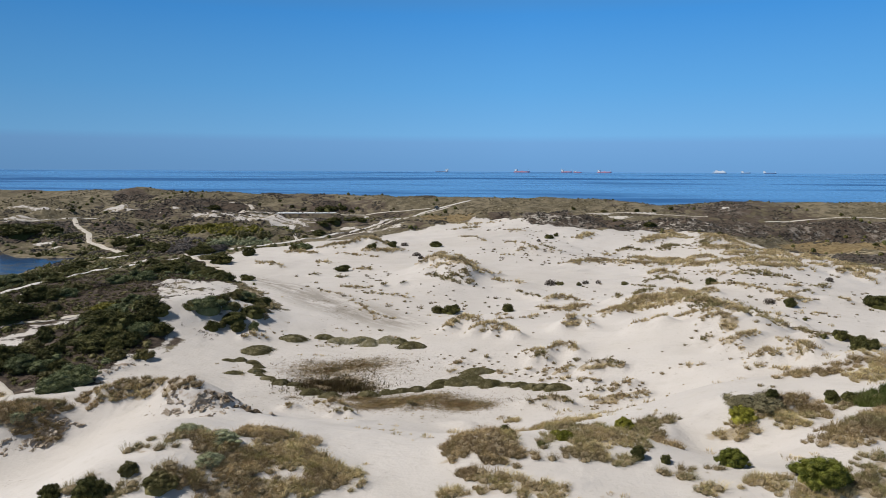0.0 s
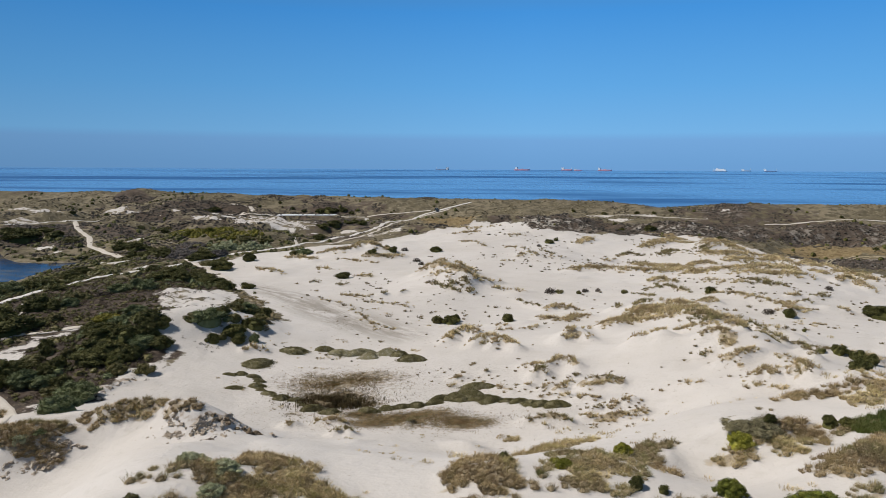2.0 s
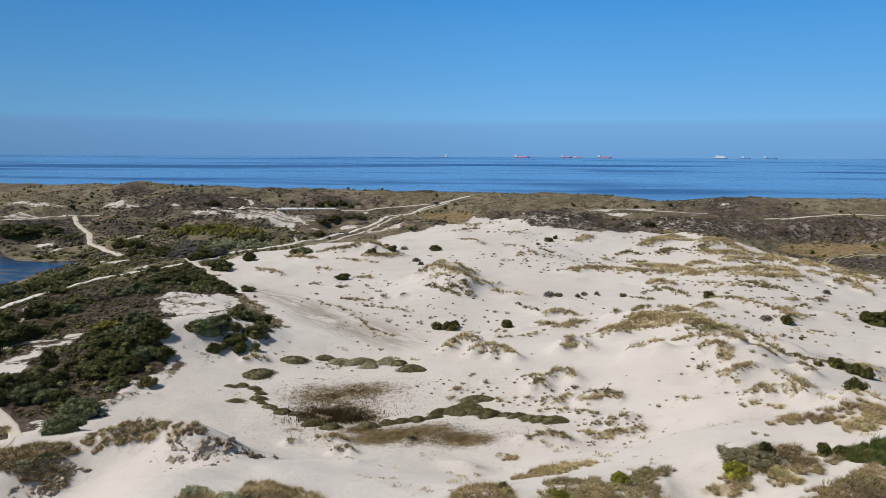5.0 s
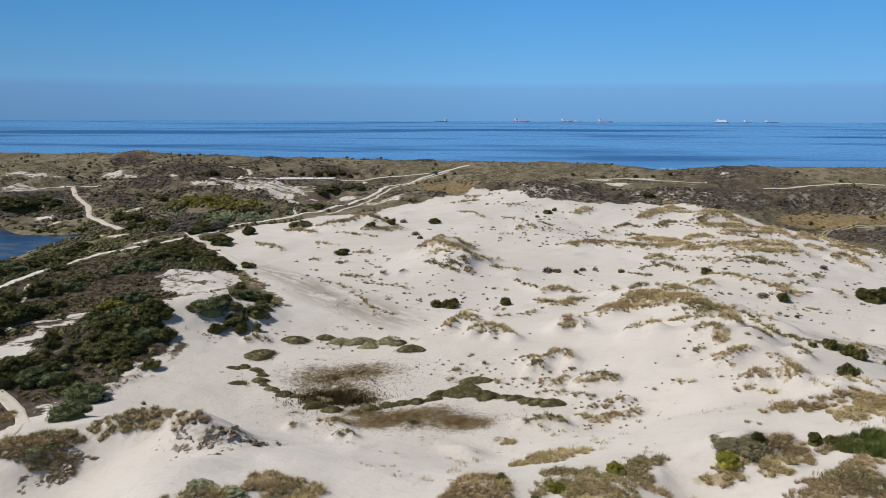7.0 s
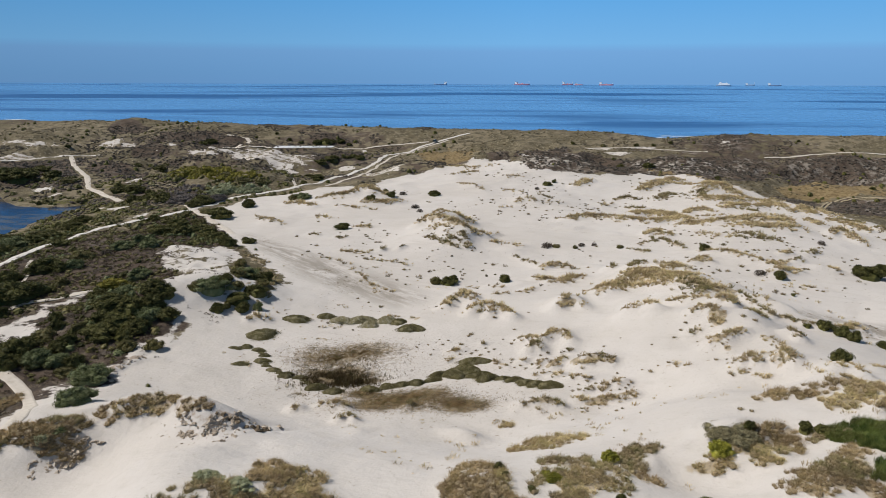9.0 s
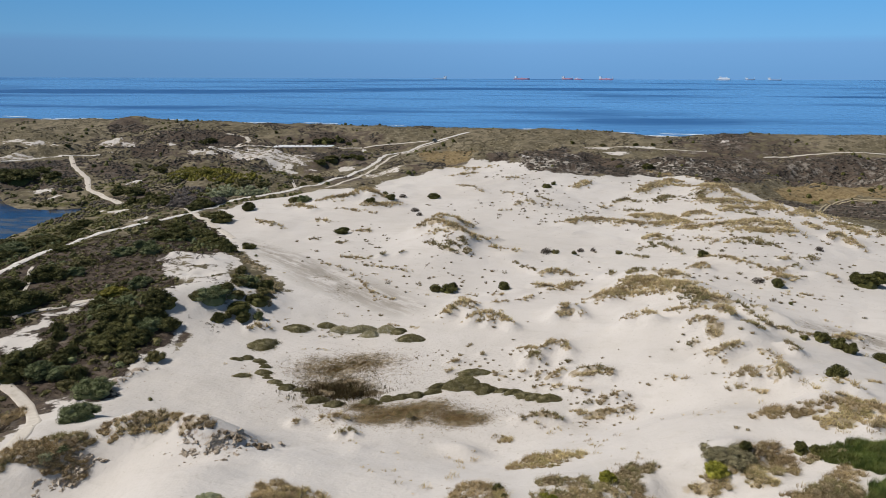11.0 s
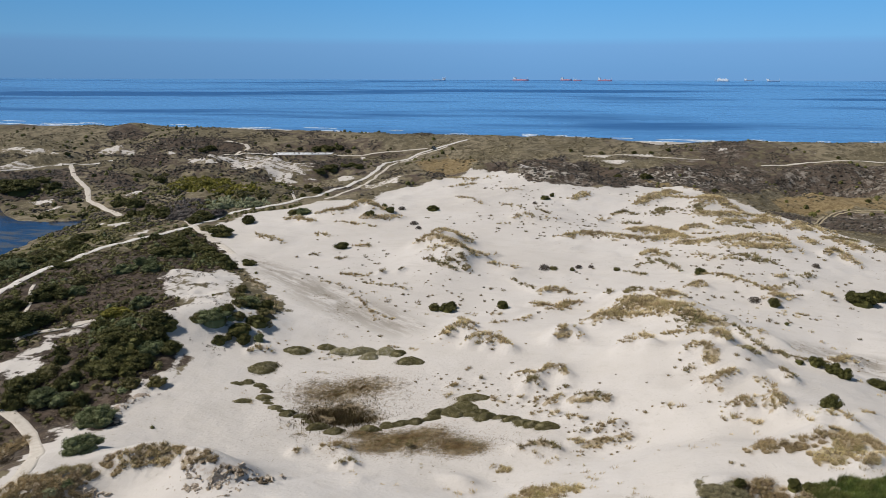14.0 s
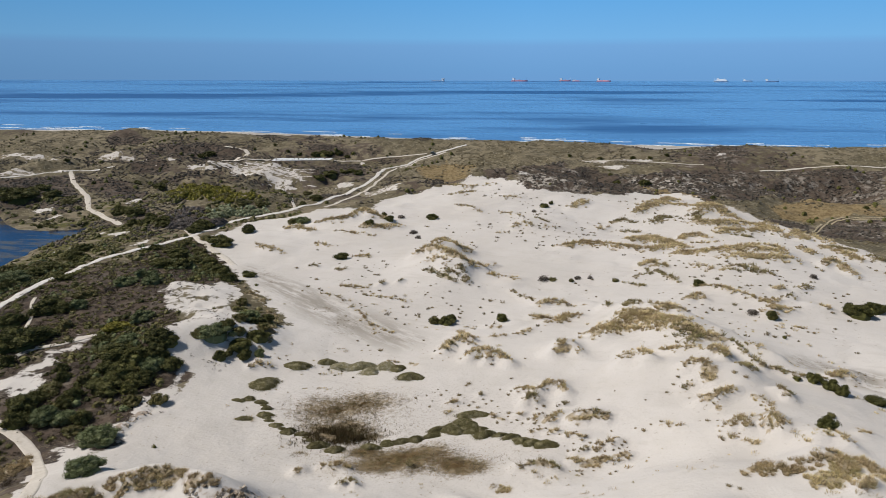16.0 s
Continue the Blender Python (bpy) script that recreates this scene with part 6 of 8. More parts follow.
OLIVE_GRASS = blade_material("dull olive marram", (0.40, 0.33, 0.165), (0.20, 0.18, 0.075), (0.22, 0.165, 0.09))
TUFT = blade_material("small sand tufts", (0.27, 0.205, 0.11), (0.14, 0.122, 0.056), (0.16, 0.112, 0.066))
HEATH_FAR = leaf_material("grey brown far heath", (0.048, 0.041, 0.033), (0.120, 0.100, 0.080), (0.080, 0.071, 0.048), 0.1)
HEATHER = leaf_material("heather and dewberry twigs", (0.036, 0.027, 0.017), (0.112, 0.084, 0.056), (0.072, 0.058, 0.032), 0.1)
TURF_CLUMP = leaf_material("olive dune turf clumps", (0.080, 0.065, 0.036), (0.19, 0.155, 0.095), (0.125, 0.10, 0.058), 0.1)
MOSS = leaf_material("creeping willow leaves", (0.062, 0.054, 0.024), (0.205, 0.178, 0.080), (0.31, 0.275, 0.165), 0.1)
MOSS_PALE = leaf_material("thin willow over sand", (0.15, 0.135, 0.068), (0.38, 0.335, 0.20), (0.46, 0.425, 0.34), 0.1)
# brown of dead thatch, and of the shade low inside the tussocks
THATCH = road_material("dead grass thatch and tussock shade", (0.31, 0.245, 0.150), (0.15, 0.115, 0.068), 0.35)
BARK = plain_material("grey brown bark", (0.11, 0.082, 0.058), 0.9, 0.1)
LEAVES = {
    "d": leaf_material("dark green leaves", (0.036, 0.037, 0.012), (0.118, 0.115, 0.034), (0.170, 0.155, 0.052), 0.1),
    "g": leaf_material("grey green leaves", (0.056, 0.068, 0.027), (0.170, 0.190, 0.085), (0.225, 0.238, 0.122), 0.1),
    "b": leaf_material("fresh green leaves", (0.052, 0.062, 0.011), (0.165, 0.176, 0.028), (0.225, 0.22, 0.046), 0.1),
    "o": leaf_material("olive leaves", (0.062, 0.058, 0.016), (0.155, 0.135, 0.040), (0.20, 0.16, 0.062)),
    "y": leaf_material("sunlit yellow green leaves", (0.095, 0.095, 0.014), (0.33, 0.315, 0.040), (0.42, 0.38, 0.075), 0.15),
    "m": leaf_material("budding yellow olive twigs", (0.085, 0.080, 0.014), (0.235, 0.205, 0.034), (0.27, 0.235, 0.050), 0.1),
    "n": leaf_material("netted grey olive twigs", (0.080, 0.070, 0.038), (0.265, 0.232, 0.130), (0.31, 0.275, 0.165), 0.1),
    "s": leaf_material("silver willow leaves", (0.140, 0.150, 0.080), (0.340, 0.355, 0.205), (0.42, 0.43, 0.28), 0.1),
    "w": leaf_material("bare grey willow twigs", (0.085, 0.072, 0.064), (0.215, 0.185, 0.165), (0.18, 0.155, 0.130), 0.1),
    "t": leaf_material("bare brown twigs", (0.060, 0.048, 0.040), (0.135, 0.110, 0.092), (0.105, 0.090, 0.064), 0.1),
}
SHRUB_LABEL = {
    "d": "dense dark green shrub rooted in the dune sand",
    "g": "rounded grey-green shrub on the dune slope",
    "b": "low dome of fresh green leaves on sand",
    "o": "olive brown shrub among dune grass",
    "y": "low rounded shrub of sunlit yellow-green leaves",
    "m": "budding yellow-olive bush beyond the shell path",
    "n": "low netted mound of grey-olive twigs on sand",
    "s": "silvery willow bush beside the shell path",
    "w": "leafless grey willow bush beside the shell path",
    "t": "leafless brown twiggy bush on bare sand",
}


def part(name, verts, faces, material, parent, label="", smooth_faces=False):
    ob = mesh_object(name, verts, faces, material, parent, smooth_faces)
    return tagged(ob, label) if label else ob


def joined(pieces):
    """Several (verts, faces) as one."""
    verts, faces, base = [], [], 0
    for v, f in pieces:
        verts.append(np.asarray(v, float))
        faces += [[i + base for i in q] for q in f]
        base += len(v)
    return np.concatenate(verts), faces


def ball(cx, cy, cz, rx, ry, rz, rng, rings=5, sides=8):
    """A lumpy low ball."""
    v = [(cx, cy, cz - rz)]
    for i in range(1, rings):
        a = math.pi * i / rings
        for j in range(sides):
            b = 2 * math.pi * (j + 0.5 * (i % 2)) / sides
            k = rng.uniform(0.86, 1.1)
            v.append((cx + rx * k * math.sin(a) * math.cos(b), cy + ry * k * math.sin(a) * math.sin(b), cz - rz * k * math.cos(a)))
    v.append((cx, cy, cz + rz))
    f = [[0, 1 + (j + 1) % sides, 1 + j] for j in range(sides)]
    for i in range(rings - 2):
        a, b = 1 + i * sides, 1 + (i + 1) * sides
        f += [[a + j, a + (j + 1) % sides, b + (j + 1) % sides, b + j] for j in range(sides)]
    a, top = 1 + (rings - 2) * sides, len(v) - 1
    f += [[a + j, a + (j + 1) % sides, top] for j in range(sides)]
    return v, f


def leaf_quads(centres, out, size, rng, lean=0.6):
    """One folded four-cornered leaf spray at each centre, facing more or less outwards."""
    n = len(centres)
    normal = out * lean + rng.normal(size=(n, 3)) * (1 - lean) * 0.8
    normal /= np.linalg.norm(normal, axis=1)[:, None] + 1e-9
    a = np.cross(normal, rng.normal(size=(n, 3)))
    a /= np.linalg.norm(a, axis=1)[:, None] + 1e-9
    b = np.cross(normal, a)
    s = np.asarray(size) * rng.uniform(0.6, 1.4, n)
    s = s[:, None]
    v = np.stack([centres - a * s, centres - b * s * 0.55 + normal * s * 0.2, centres + a * s, centres + b * s * 0.55 + normal * s * 0.2], 1)
    return v.reshape(-1, 3), np.arange(4 * n).reshape(n, 4)


def domes(rng, x, y, wide, high, sides=7, ground=None):
    """Low lumpy cushions, one at each place, sunk a little into the land."""
    n = len(x)
    z = height(x, y) if ground is None else ground
    a = np.arange(sides) * 2 * math.pi / sides
    turn = rng.uniform(0, 6.28, n)[:, None]
    rings = []
    for radius, level in ((1.0, -0.2), (0.92, 0.42), (0.55, 0.86)):
        k = rng.uniform(0.78, 1.18, (n, sides))
        r = 0.5 * wide[:, None] * radius * k
        rings.append(np.stack([x[:, None] + r * np.cos(a + turn), y[:, None] + r * np.sin(a + turn), z[:, None] + high[:, None] * level * rng.uniform(0.85, 1.15, (n, sides))], 2))
    top = np.stack([x, y, z + high * rng.uniform(0.92, 1.08, n)], 1)[:, None, :]
    v = np.concatenate(rings + [top], 1)
    count = 3 * sides + 1
    j = np.arange(sides)
    k = (j + 1) % sides
    quads = np.concatenate([np.stack([j, k, k + sides, j + sides], 1), np.stack([j, k, k + sides, j + sides], 1) + sides])
    tris = np.stack([j + 2 * sides, k + 2 * sides, np.full(sides, 3 * sides)], 1)
    base = (np.arange(n) * count)[:, None, None]
    return v.reshape(-1, 3), (quads[None] + base).reshape(-1, 4).tolist() + (tris[None] + base).reshape(-1, 3).tolist()


def crown_mesh(rng, lobes, leaves, size, flat):
    """A domed crown of leafy sprays over dark lobes, one wide and about 0.6 high, on the ground at z = 0."""
    spots = []
    for k in range(lobes):
        a, r = rng.uniform(0, 2 * math.pi), 0.40 * math.sqrt((k + 0.5) / lobes)
        w = rng.uniform(0.75, 1.25) * 0.66 / math.sqrt(lobes + 3)
        rim = 1 + 0.16 * math.sin(3 * a + lobes) + 0.10 * math.sin(5 * a)
        top = flat * 0.58 * math.sqrt(max(1 - (r / 0.46) ** 2, 0.03)) * rng.uniform(0.75, 1.1)
        spots.append((r * rim * math.cos(a), r * rim * math.sin(a), max(top - 0.5 * w, 0.05), w, w, w * 0.85))
    pieces = [ball(0, 0, 0.0, 0.38, 0.37, 0.46 * flat, rng, 6, 12)]
    pieces += [ball(x, y, z, rx * 0.86, ry * 0.86, rz * 0.86, rng, 5, 8) for x, y, z, rx, ry, rz in spots]
    pick = rng.integers(0, lobes, leaves)
    d = rng.normal(size=(leaves, 3))
    d[:, 2] = np.abs(d[:, 2]) - 0.3 * rng.uniform(size=leaves)
    d /= np.linalg.norm(d, axis=1)[:, None]
    s = np.array(spots)[pick]
    c = s[:, :3] + d * s[:, 3:6] * rng.uniform(0.78, 1.38, leaves)[:, None]
    c[:, 2] = np.maximum(c[:, 2], 0.02)
    v, f = leaf_quads(c, d, size, rng, 0.38)
    pieces.append((v, f.tolist()))
    return joined(pieces)


def stem_mesh(rng, count, reach, high):
    """Some crooked tapering stems that fan out from one root."""
    pieces = []
    for k in range(count):
        a = rng.uniform(0, 2 * math.pi)
        tip = np.array([math.cos(a) * reach * rng.uniform(0.4, 1), math.sin(a) * reach * rng.uniform(0.4, 1), high * rng.uniform(0.6, 1)])
        bend = rng.normal(size=3) * 0.05
        v, f = [], []
        for i, t in enumerate((0.0, 0.35, 0.7, 1.0)):
            p = tip * t + bend * math.sin(math.pi * t) + np.array([0, 0, -0.04 if i == 0 else 0])
            r = 0.022 * (1 - 0.85 * t)
            v += [tuple(p + np.array([r * math.cos(b), r * math.sin(b), 0])) for b in (0, 2.1, 4.2)]
        for i in range(3):
            f += [[3 * i + j, 3 * i + (j + 1) % 3, 3 * i + 3 + (j + 1) % 3, 3 * i + 3 + j] for j in range(3)]
        pieces.append((v, f))
    return joined(pieces)


def make_shrub(kind, large, seed):
    """A shrub one metre wide, to be scaled where it stands."""
    rng = np.random.default_rng(seed)
    root = new("dune_shrub")
    if kind == "t":
        n = (260, 520, 900, 5200)[large]
        d = rng.normal(size=(n, 3))
        d[:, 2] = np.abs(d[:, 2])
        d /= np.linalg.norm(d, axis=1)[:, None]
        c = d * np.array([0.46, 0.46, 0.42]) * np.sqrt(rng.uniform(0.15, 1, n))[:, None]
        crown = leaf_quads(c, d, (0.06, 0.042, 0.03, 0.010)[large], rng, 0.1)
        crown = (crown[0], crown[1].tolist())
        stems = stem_mesh(rng, 16, 0.45, 0.45)
    else:
        flat = {"d": 0.95, "g": 0.95, "b": 0.85, "y": 0.8, "m": 0.8, "n": 0.5, "s": 0.8, "w": 0.85, "o": 0.75}[kind]
        crown = crown_mesh(rng, (9, 16, 30, 70)[large], (700, 2400, 6500, 15000)[large], (0.042, 0.027, 0.018, 0.011)[large], flat)
        stems = stem_mesh(rng, 6, 0.3, 0.4)
    part("crown", crown[0], crown[1], LEAVES[kind], root)
    part("stem", stems[0], stems[1], BARK, root)
    return tagged(root, SHRUB_LABEL[kind], "shrub", "dune shrubs")


def place_shrubs():
    """The first of each style is copied at unit scale, so that the pose alone sizes every shrub."""
    rng, first, kept = random.Random(4), {}, []
    for x, y, wide, kind in SHRUBS_NEAR + SHRUBS:
        style = (kind, 3 if y < 76 and wide > 1.6 else 0 if wide < 2.6 else 1 if wide < 5.5 else 2, rng.randrange(3))
        high = min(1.15 * wide, 2.0 + 0.45 * wide) * rng.uniform(0.85, 1.15) * (0.62 if y < 84 and kind in "gs" else 0.85 if kind == "n" else 1.1 if y < 76 and kind == "b" else 1.0)
        around = height(np.array([x, x - 0.35 * wide, x + 0.35 * wide, x, x]), np.array([y, y, y, y - 0.35 * wide, y + 0.35 * wide]))
        z = float(0.5 * around[0] + 0.5 * around.min()) - 0.06 * wide
        m = pose(x, y, z, 0, 0, rng.uniform(0, 360)) @ Matrix.Diagonal((wide * rng.uniform(0.95, 1.15), wide * rng.uniform(0.85, 1.05), high, 1))
        if style in first:
            copy_thing(first[style], m)
        else:
            first[style] = make_shrub(style[0], style[1], 100 + len(first))
            kept.append((first[style], m))
    for ob, m in kept:
        ob.matrix_basis = m


place_shrubs()


def make_cushion(seed, leaf):
    """A low cushion two metres wide at unit scale: one soft swell matted with small leaves and a ragged fringe."""
    rng = np.random.default_rng(seed)
    rings, sides = 9, 30

    def top(a, r):
        return (1 - r ** 2.2) * (1 + 0.12 * np.sin(4 * a + seed) * r + 0.08 * np.sin(7 * a + 3 * seed) * r)

    def rim(a):
        return 1 + 0.13 * np.sin(2 * a + seed) + 0.10 * np.sin(3 * a + 2 * seed) + 0.06 * np.sin(7 * a)

    cv, cf = [(0.0, 0.0, 1.0)], []
    for i in range(1, rings + 1):
        for j in range(sides):
            a = 2 * math.pi * j / sides
            r, k = i / rings, i / rings * float(rim(a)) * rng.uniform(0.97, 1.03)
            cv.append((k * math.cos(a), k * math.sin(a), float(top(a, r)) * rng.uniform(0.93, 1.05) - (0.2 if i == rings else 0.0)))
    cf += [[0, 1 + j, 1 + (j + 1) % sides] for j in range(sides)]
    for i in range(rings - 1):
        p0, p1 = 1 + i * sides, 1 + (i + 1) * sides
        cf += [[p0 + j, p1 + j, p1 + (j + 1) % sides, p0 + (j + 1) % sides] for j in range(sides)]
    n = 3200
    a, r = rng.uniform(0, 2 * math.pi, n), np.sqrt(rng.uniform(0, 1.0, n)) * (1 + 0.16 * np.abs(rng.normal(size=n)))
    x, y = r * np.cos(a) * rim(a), r * np.sin(a) * rim(a)
    out = np.stack([0.9 * x, 0.9 * y, np.full(n, 0.8)], 1)
    z = np.maximum(top(a, np.minimum(r, 1.0)), 0.0) + 0.03
    v, f = leaf_quads(np.stack([x, y, z], 1), out / np.linalg.norm(out, axis=1)[:, None], 0.040, rng, 0.3)
    root = new("willow_cushion")
    part("cushion", cv, cf, leaf, root, smooth_faces=True)
    part("leaves", v, f, leaf, root)
    return tagged(root, "low olive green cushion of creeping willow on damp sand" if leaf is MOSS else "thin pale green willow over a low sand hummock", "cushion", "cushions round the damp basin")


def place_cushions():
    rng = random.Random(8)
    first, kept = {}, []
    rim = list(CUSHIONS)
    for k, ((ax, ay, arx, ary), (bx, by, brx, bry)) in enumerate(zip(CUSHIONS[9:-1], CUSHIONS[10:])):
        if math.hypot(bx - ax, by - ay) < 4.6 and max(arx, brx) < 1.75 and k % 5 not in (1, 3):
            rim.append((0.5 * (ax + bx), 0.5 * (ay + by), 0.30 * (arx + brx), 0.28 * (ary + bry)))
    for x, y, rx, ry in rim:
        style = (rng.randrange(4), MOSS_PALE if y > 142 and x > -26 and rx > 1.7 else MOSS)
        high = min(0.55 * rx, 1.15) * rng.uniform(0.8, 1.25)
        m = pose(x, y, float(height(x, y)) - 0.08, 0, 0, rng.uniform(-12, 12)) @ Matrix.Diagonal((rx * rng.uniform(1.15, 1.45), min(ry, 0.95 * rx) * rng.uniform(0.85, 1.1), high, 1))
        if style in first:
            copy_thing(first[style], m)
        else:
            first[style] = make_cushion(300 + style[0], style[1])
            kept.append((first[style], m))
    for ob, m in kept:
        ob.matrix_basis = m


place_cushions()


def blades(rng, x, y, per, tall, spread, width, lean=0.9, sink=0.05, vary=0.45, size=None):
    """Tussocks: per blades at each root, each a bent two-piece blade; outer blades are shorter and hang outwards."""
    n = len(x) * per
    bx, by = np.repeat(x, per), np.repeat(y, per)
    if size is None:
        size = np.exp(rng.normal(size=len(x)) * vary).clip(0.5, 1.4 if vary < 0.6 else 2.4)
    size = np.repeat(size, per)
    a, q = rng.uniform(0, 2 * math.pi, n), np.sqrt(rng.uniform(0, 1, n))
    r = q * spread * size
    px, py = bx + np.cos(a) * r, by + np.sin(a) * r
    pz = np.repeat(height(x, y), per) - sink
    long = tall * size * rng.uniform(0.55, 1.1, n) * (1 - 0.35 * q * q)
    out = lean * q * rng.uniform(0.5, 1.2, n)
    dx, dy = np.cos(a) * out + 0.16, np.sin(a) * out - 0.06
    b = rng.uniform(0, math.pi, n)
    side = np.stack([np.cos(b) * width, np.sin(b) * width, np.zeros(n)], 1)
    root = np.stack([px, py, pz], 1)
    mid = np.stack([px + dx * long * 0.4, py + dy * long * 0.4, pz + long * 0.6], 1)
    tip = np.stack([px + dx * long * 1.1, py + dy * long * 1.1, pz + long * (1.0 - 0.45 * q * rng.uniform(0.4, 1.0, n))], 1)
    v = np.stack([root - side, root + side, mid + side * 0.8, mid - side * 0.8, tip], 1).reshape(-1, 3)
    i = np.arange(n)[:, None] * 5
    quads, tris = i + np.array([[0, 1, 2, 3]]), i + np.array([[3, 2, 4]])
    return v, quads.tolist() + tris.tolist()


def scatter(rng, count, x0, x1, y0, y1):
    return rng.uniform(x0, x1, count), rng.uniform(y0, y1, count)


def tussocks(rng, x, y, reach, per, width, material, label, tall=1.25, vary=0.35, lean=1.35, heart=1.3):
    """Shaggy tussocks, reach metres in radius: blades that hang outwards over a brown heart of dead thatch, which also
    stands in for shade.
    """
    size = np.exp(rng.normal(size=len(x)) * vary).clip(0.45, 1.9)
    v, f = blades(rng, x, y, per, tall * reach, reach * 0.8, width, lean, size=size)
    hv, hf = domes(rng, x, y, heart * reach * size, 0.35 * heart * reach * size, 6)
    ob = mesh_object("marram_grass", np.concatenate([v, hv]), f + [[i + len(v) for i in q] for q in hf], material)
    ob.data.materials.append(THATCH)
    ob.data.polygons.foreach_set("material_index", [0] * len(f) + [1] * len(hf))
    return tagged(ob, label, "dune grass", kind="stuff")


def grass_mats():
    """Thick grass over the near brows and hummocks, brown, golden or olive in turns."""
    rng = np.random.default_rng(12)
    for cx, cy, rx, ry, sort in NEAR_MATS:
        rx, ry = 1.08 * rx + 0.15, 1.05 * ry + 0.25
        count = int(min(max(math.pi * rx * ry * 2.7, 10), 520))
        a, r = rng.uniform(0, 2 * math.pi, count), np.sqrt(rng.uniform(0, 1.15, count))
        x, y = cx + np.cos(a) * r * rx, cy + np.sin(a) * r * ry
        keep = fbm(x, y, 2.6, 3, 77) > -0.36 + 0.34 * (r > 0.85)
        if keep.sum() > 2:
            tussocks(rng, x[keep], y[keep], 0.44, 84, 0.012, {"g": STRAW, "b": BROWN_GRASS, "o": OLIVE_GRASS}[sort],
                     {"g": "straw-coloured marram grass over a dune brow", "b": "withered brown marram grass over a dune brow", "o": "olive marram grass at the foot of a dune"}[sort], 1.55, 0.3, 1.1)
    x0, y0 = np.min(TURF_BANK_A, 0)
    x1, y1 = np.max(TURF_BANK_A, 0)
    x, y = scatter(rng, 900, x0 - 1, x1 + 1, y0 - 1, y1 + 1)
    keep = inside(x, y, TURF_BANK_A, 1.4) + 1.1 * fbm(x, y, 2.6, 3, 77) > 0.6
    tussocks(rng, x[keep], y[keep], 0.5, 28, 0.035, OLIVE_GRASS, "olive grass over a dune spur")


grass_mats()


def grass_belts():
    """Grass along the crests and hummocks of the open dunes."""
    rng = np.random.default_rng(31)
    for sort, half, rise, line in GRASS_BELTS:
        pts = np.array(line)
        step = np.hypot(*np.diff(pts, axis=0).T)
        far = float(pts[:, 1].mean())
        thick = {"g": 1.5, "o": 1.3, "s": 0.6}[sort] * (1.6 if far < 130 else 1.0 if far < 200 else 0.7)
        count = max(int((step.sum() + 1.2 * half) * 2 * half * thick), 4)
        k = rng.choice(len(step), count, p=step / step.sum())
        t = rng.uniform(-0.06, 1.06, count)
        x = pts[k, 0] + (pts[k + 1, 0] - pts[k, 0]) * t + rng.normal(size=count) * 0.50 * half
        y = pts[k, 1] + (pts[k + 1, 1] - pts[k, 1]) * t + rng.normal(size=count) * 0.50 * half
        reach = 0.32 if far < 130 else 0.40 if far < 200 else 0.50
        tussocks(rng, x, y, reach, 34 if far < 130 else 24 if far < 200 else 18, 0.024 if far < 130 else 0.04 if far < 200 else 0.06,
                 OLIVE_GRASS if sort == "o" else STRAW_SUNLIT,
                 {"g": "straw-coloured marram grass along a dune crest", "o": "dull olive marram grass on a sand hummock", "s": "thin pale marram grass on wind-blown sand"}[sort], 1.75, 0.45, 1.1, 0.9)
    for lo, hi in ((0, 150), (150, 220), (220, 400)):
        spots = np.array([p for p in TUFT_SPOTS if lo <= p[1] < hi])
        ob = tussocks(rng, spots[:, 0], spots[:, 1], 0.30 if lo == 0 else 0.40, 44, 0.026 if lo == 0 else 0.045, TUFT, "single dark grass tufts on the open sand", 1.2, 0.35)
        ob.name = "sand_tufts"


grass_belts()


def strewn(rng, count, x0, x1, y0, y1, each, wide, along):
    """Loose strings of tufts: each seed scatters some followers along a slant."""
    sx, sy = scatter(rng, count, x0, x1, y0, y1)
    turn = rng.normal(size=count) * 0.5 - 0.15
    n = rng.integers(1, each, count)
    k = np.repeat(np.arange(count), n)
    u, v = rng.normal(size=len(k)) * wide * along, rng.normal(size=len(k)) * wide
    return sx[k] + u * np.cos(turn[k]) - v * np.sin(turn[k]), sy[k] + u * np.sin(turn[k]) + v * np.cos(turn[k])


def sand_tufts():
    """Small tufts over the open sand, in strings and drifts with bare sand between."""
    rng = np.random.default_rng(21)
    for x0, x1, y0, y1, count, tall, wide, blade, label in (
            (-40, 60, 215, 345, 48, 0.38, 3.8, 0.07, "small dark grass tufts strewn over the far sand"),
            (20, 160, 150, 345, 125, 0.38, 2.6, 0.065, "small brown grass tufts dotted over the dune slope"),
            (-38, 25, 138, 220, 14, 0.55, 2.6, 0.06, "dark small tufts strewn over the middle sand"),
            (5, 90, 95, 165, 84, 0.36, 1.3, 0.042, "golden tufts in loose strings on the sand"),
            (-45, 10, 100, 205, 40, 0.35, 1.5, 0.035, "sparse small tufts on the basin floor"),
            (-50, 65, 45, 100, 90, 0.38, 0.9, 0.022, "sparse short tufts on near sand")):
        x, y = strewn(rng, count, x0, x1, y0, y1, 9, wide, 2.4)
        c = cover_of(x, y)
        drift = fbm(x, y, 42.0, 3, 51) + 0.3 * fbm(x, y, 9.0, 3, 57)
        keep = (c["sand"] > 0.75) & (drift > 0.08 - 0.12 * smooth(-10, 60, x)) & (c["damp"] < 0.4)
        x, y = x[keep], y[keep]
        v, f = blades(rng, x, y, 26, tall * 0.9, 0.26, blade, 0.9, vary=0.75)
        ob = mesh_object("sand_tufts", v, f, TUFT if y0 > 130 else STRAW_SUNLIT)
        tagged(ob, label, "dune grass", kind="stuff")

sand_tufts()


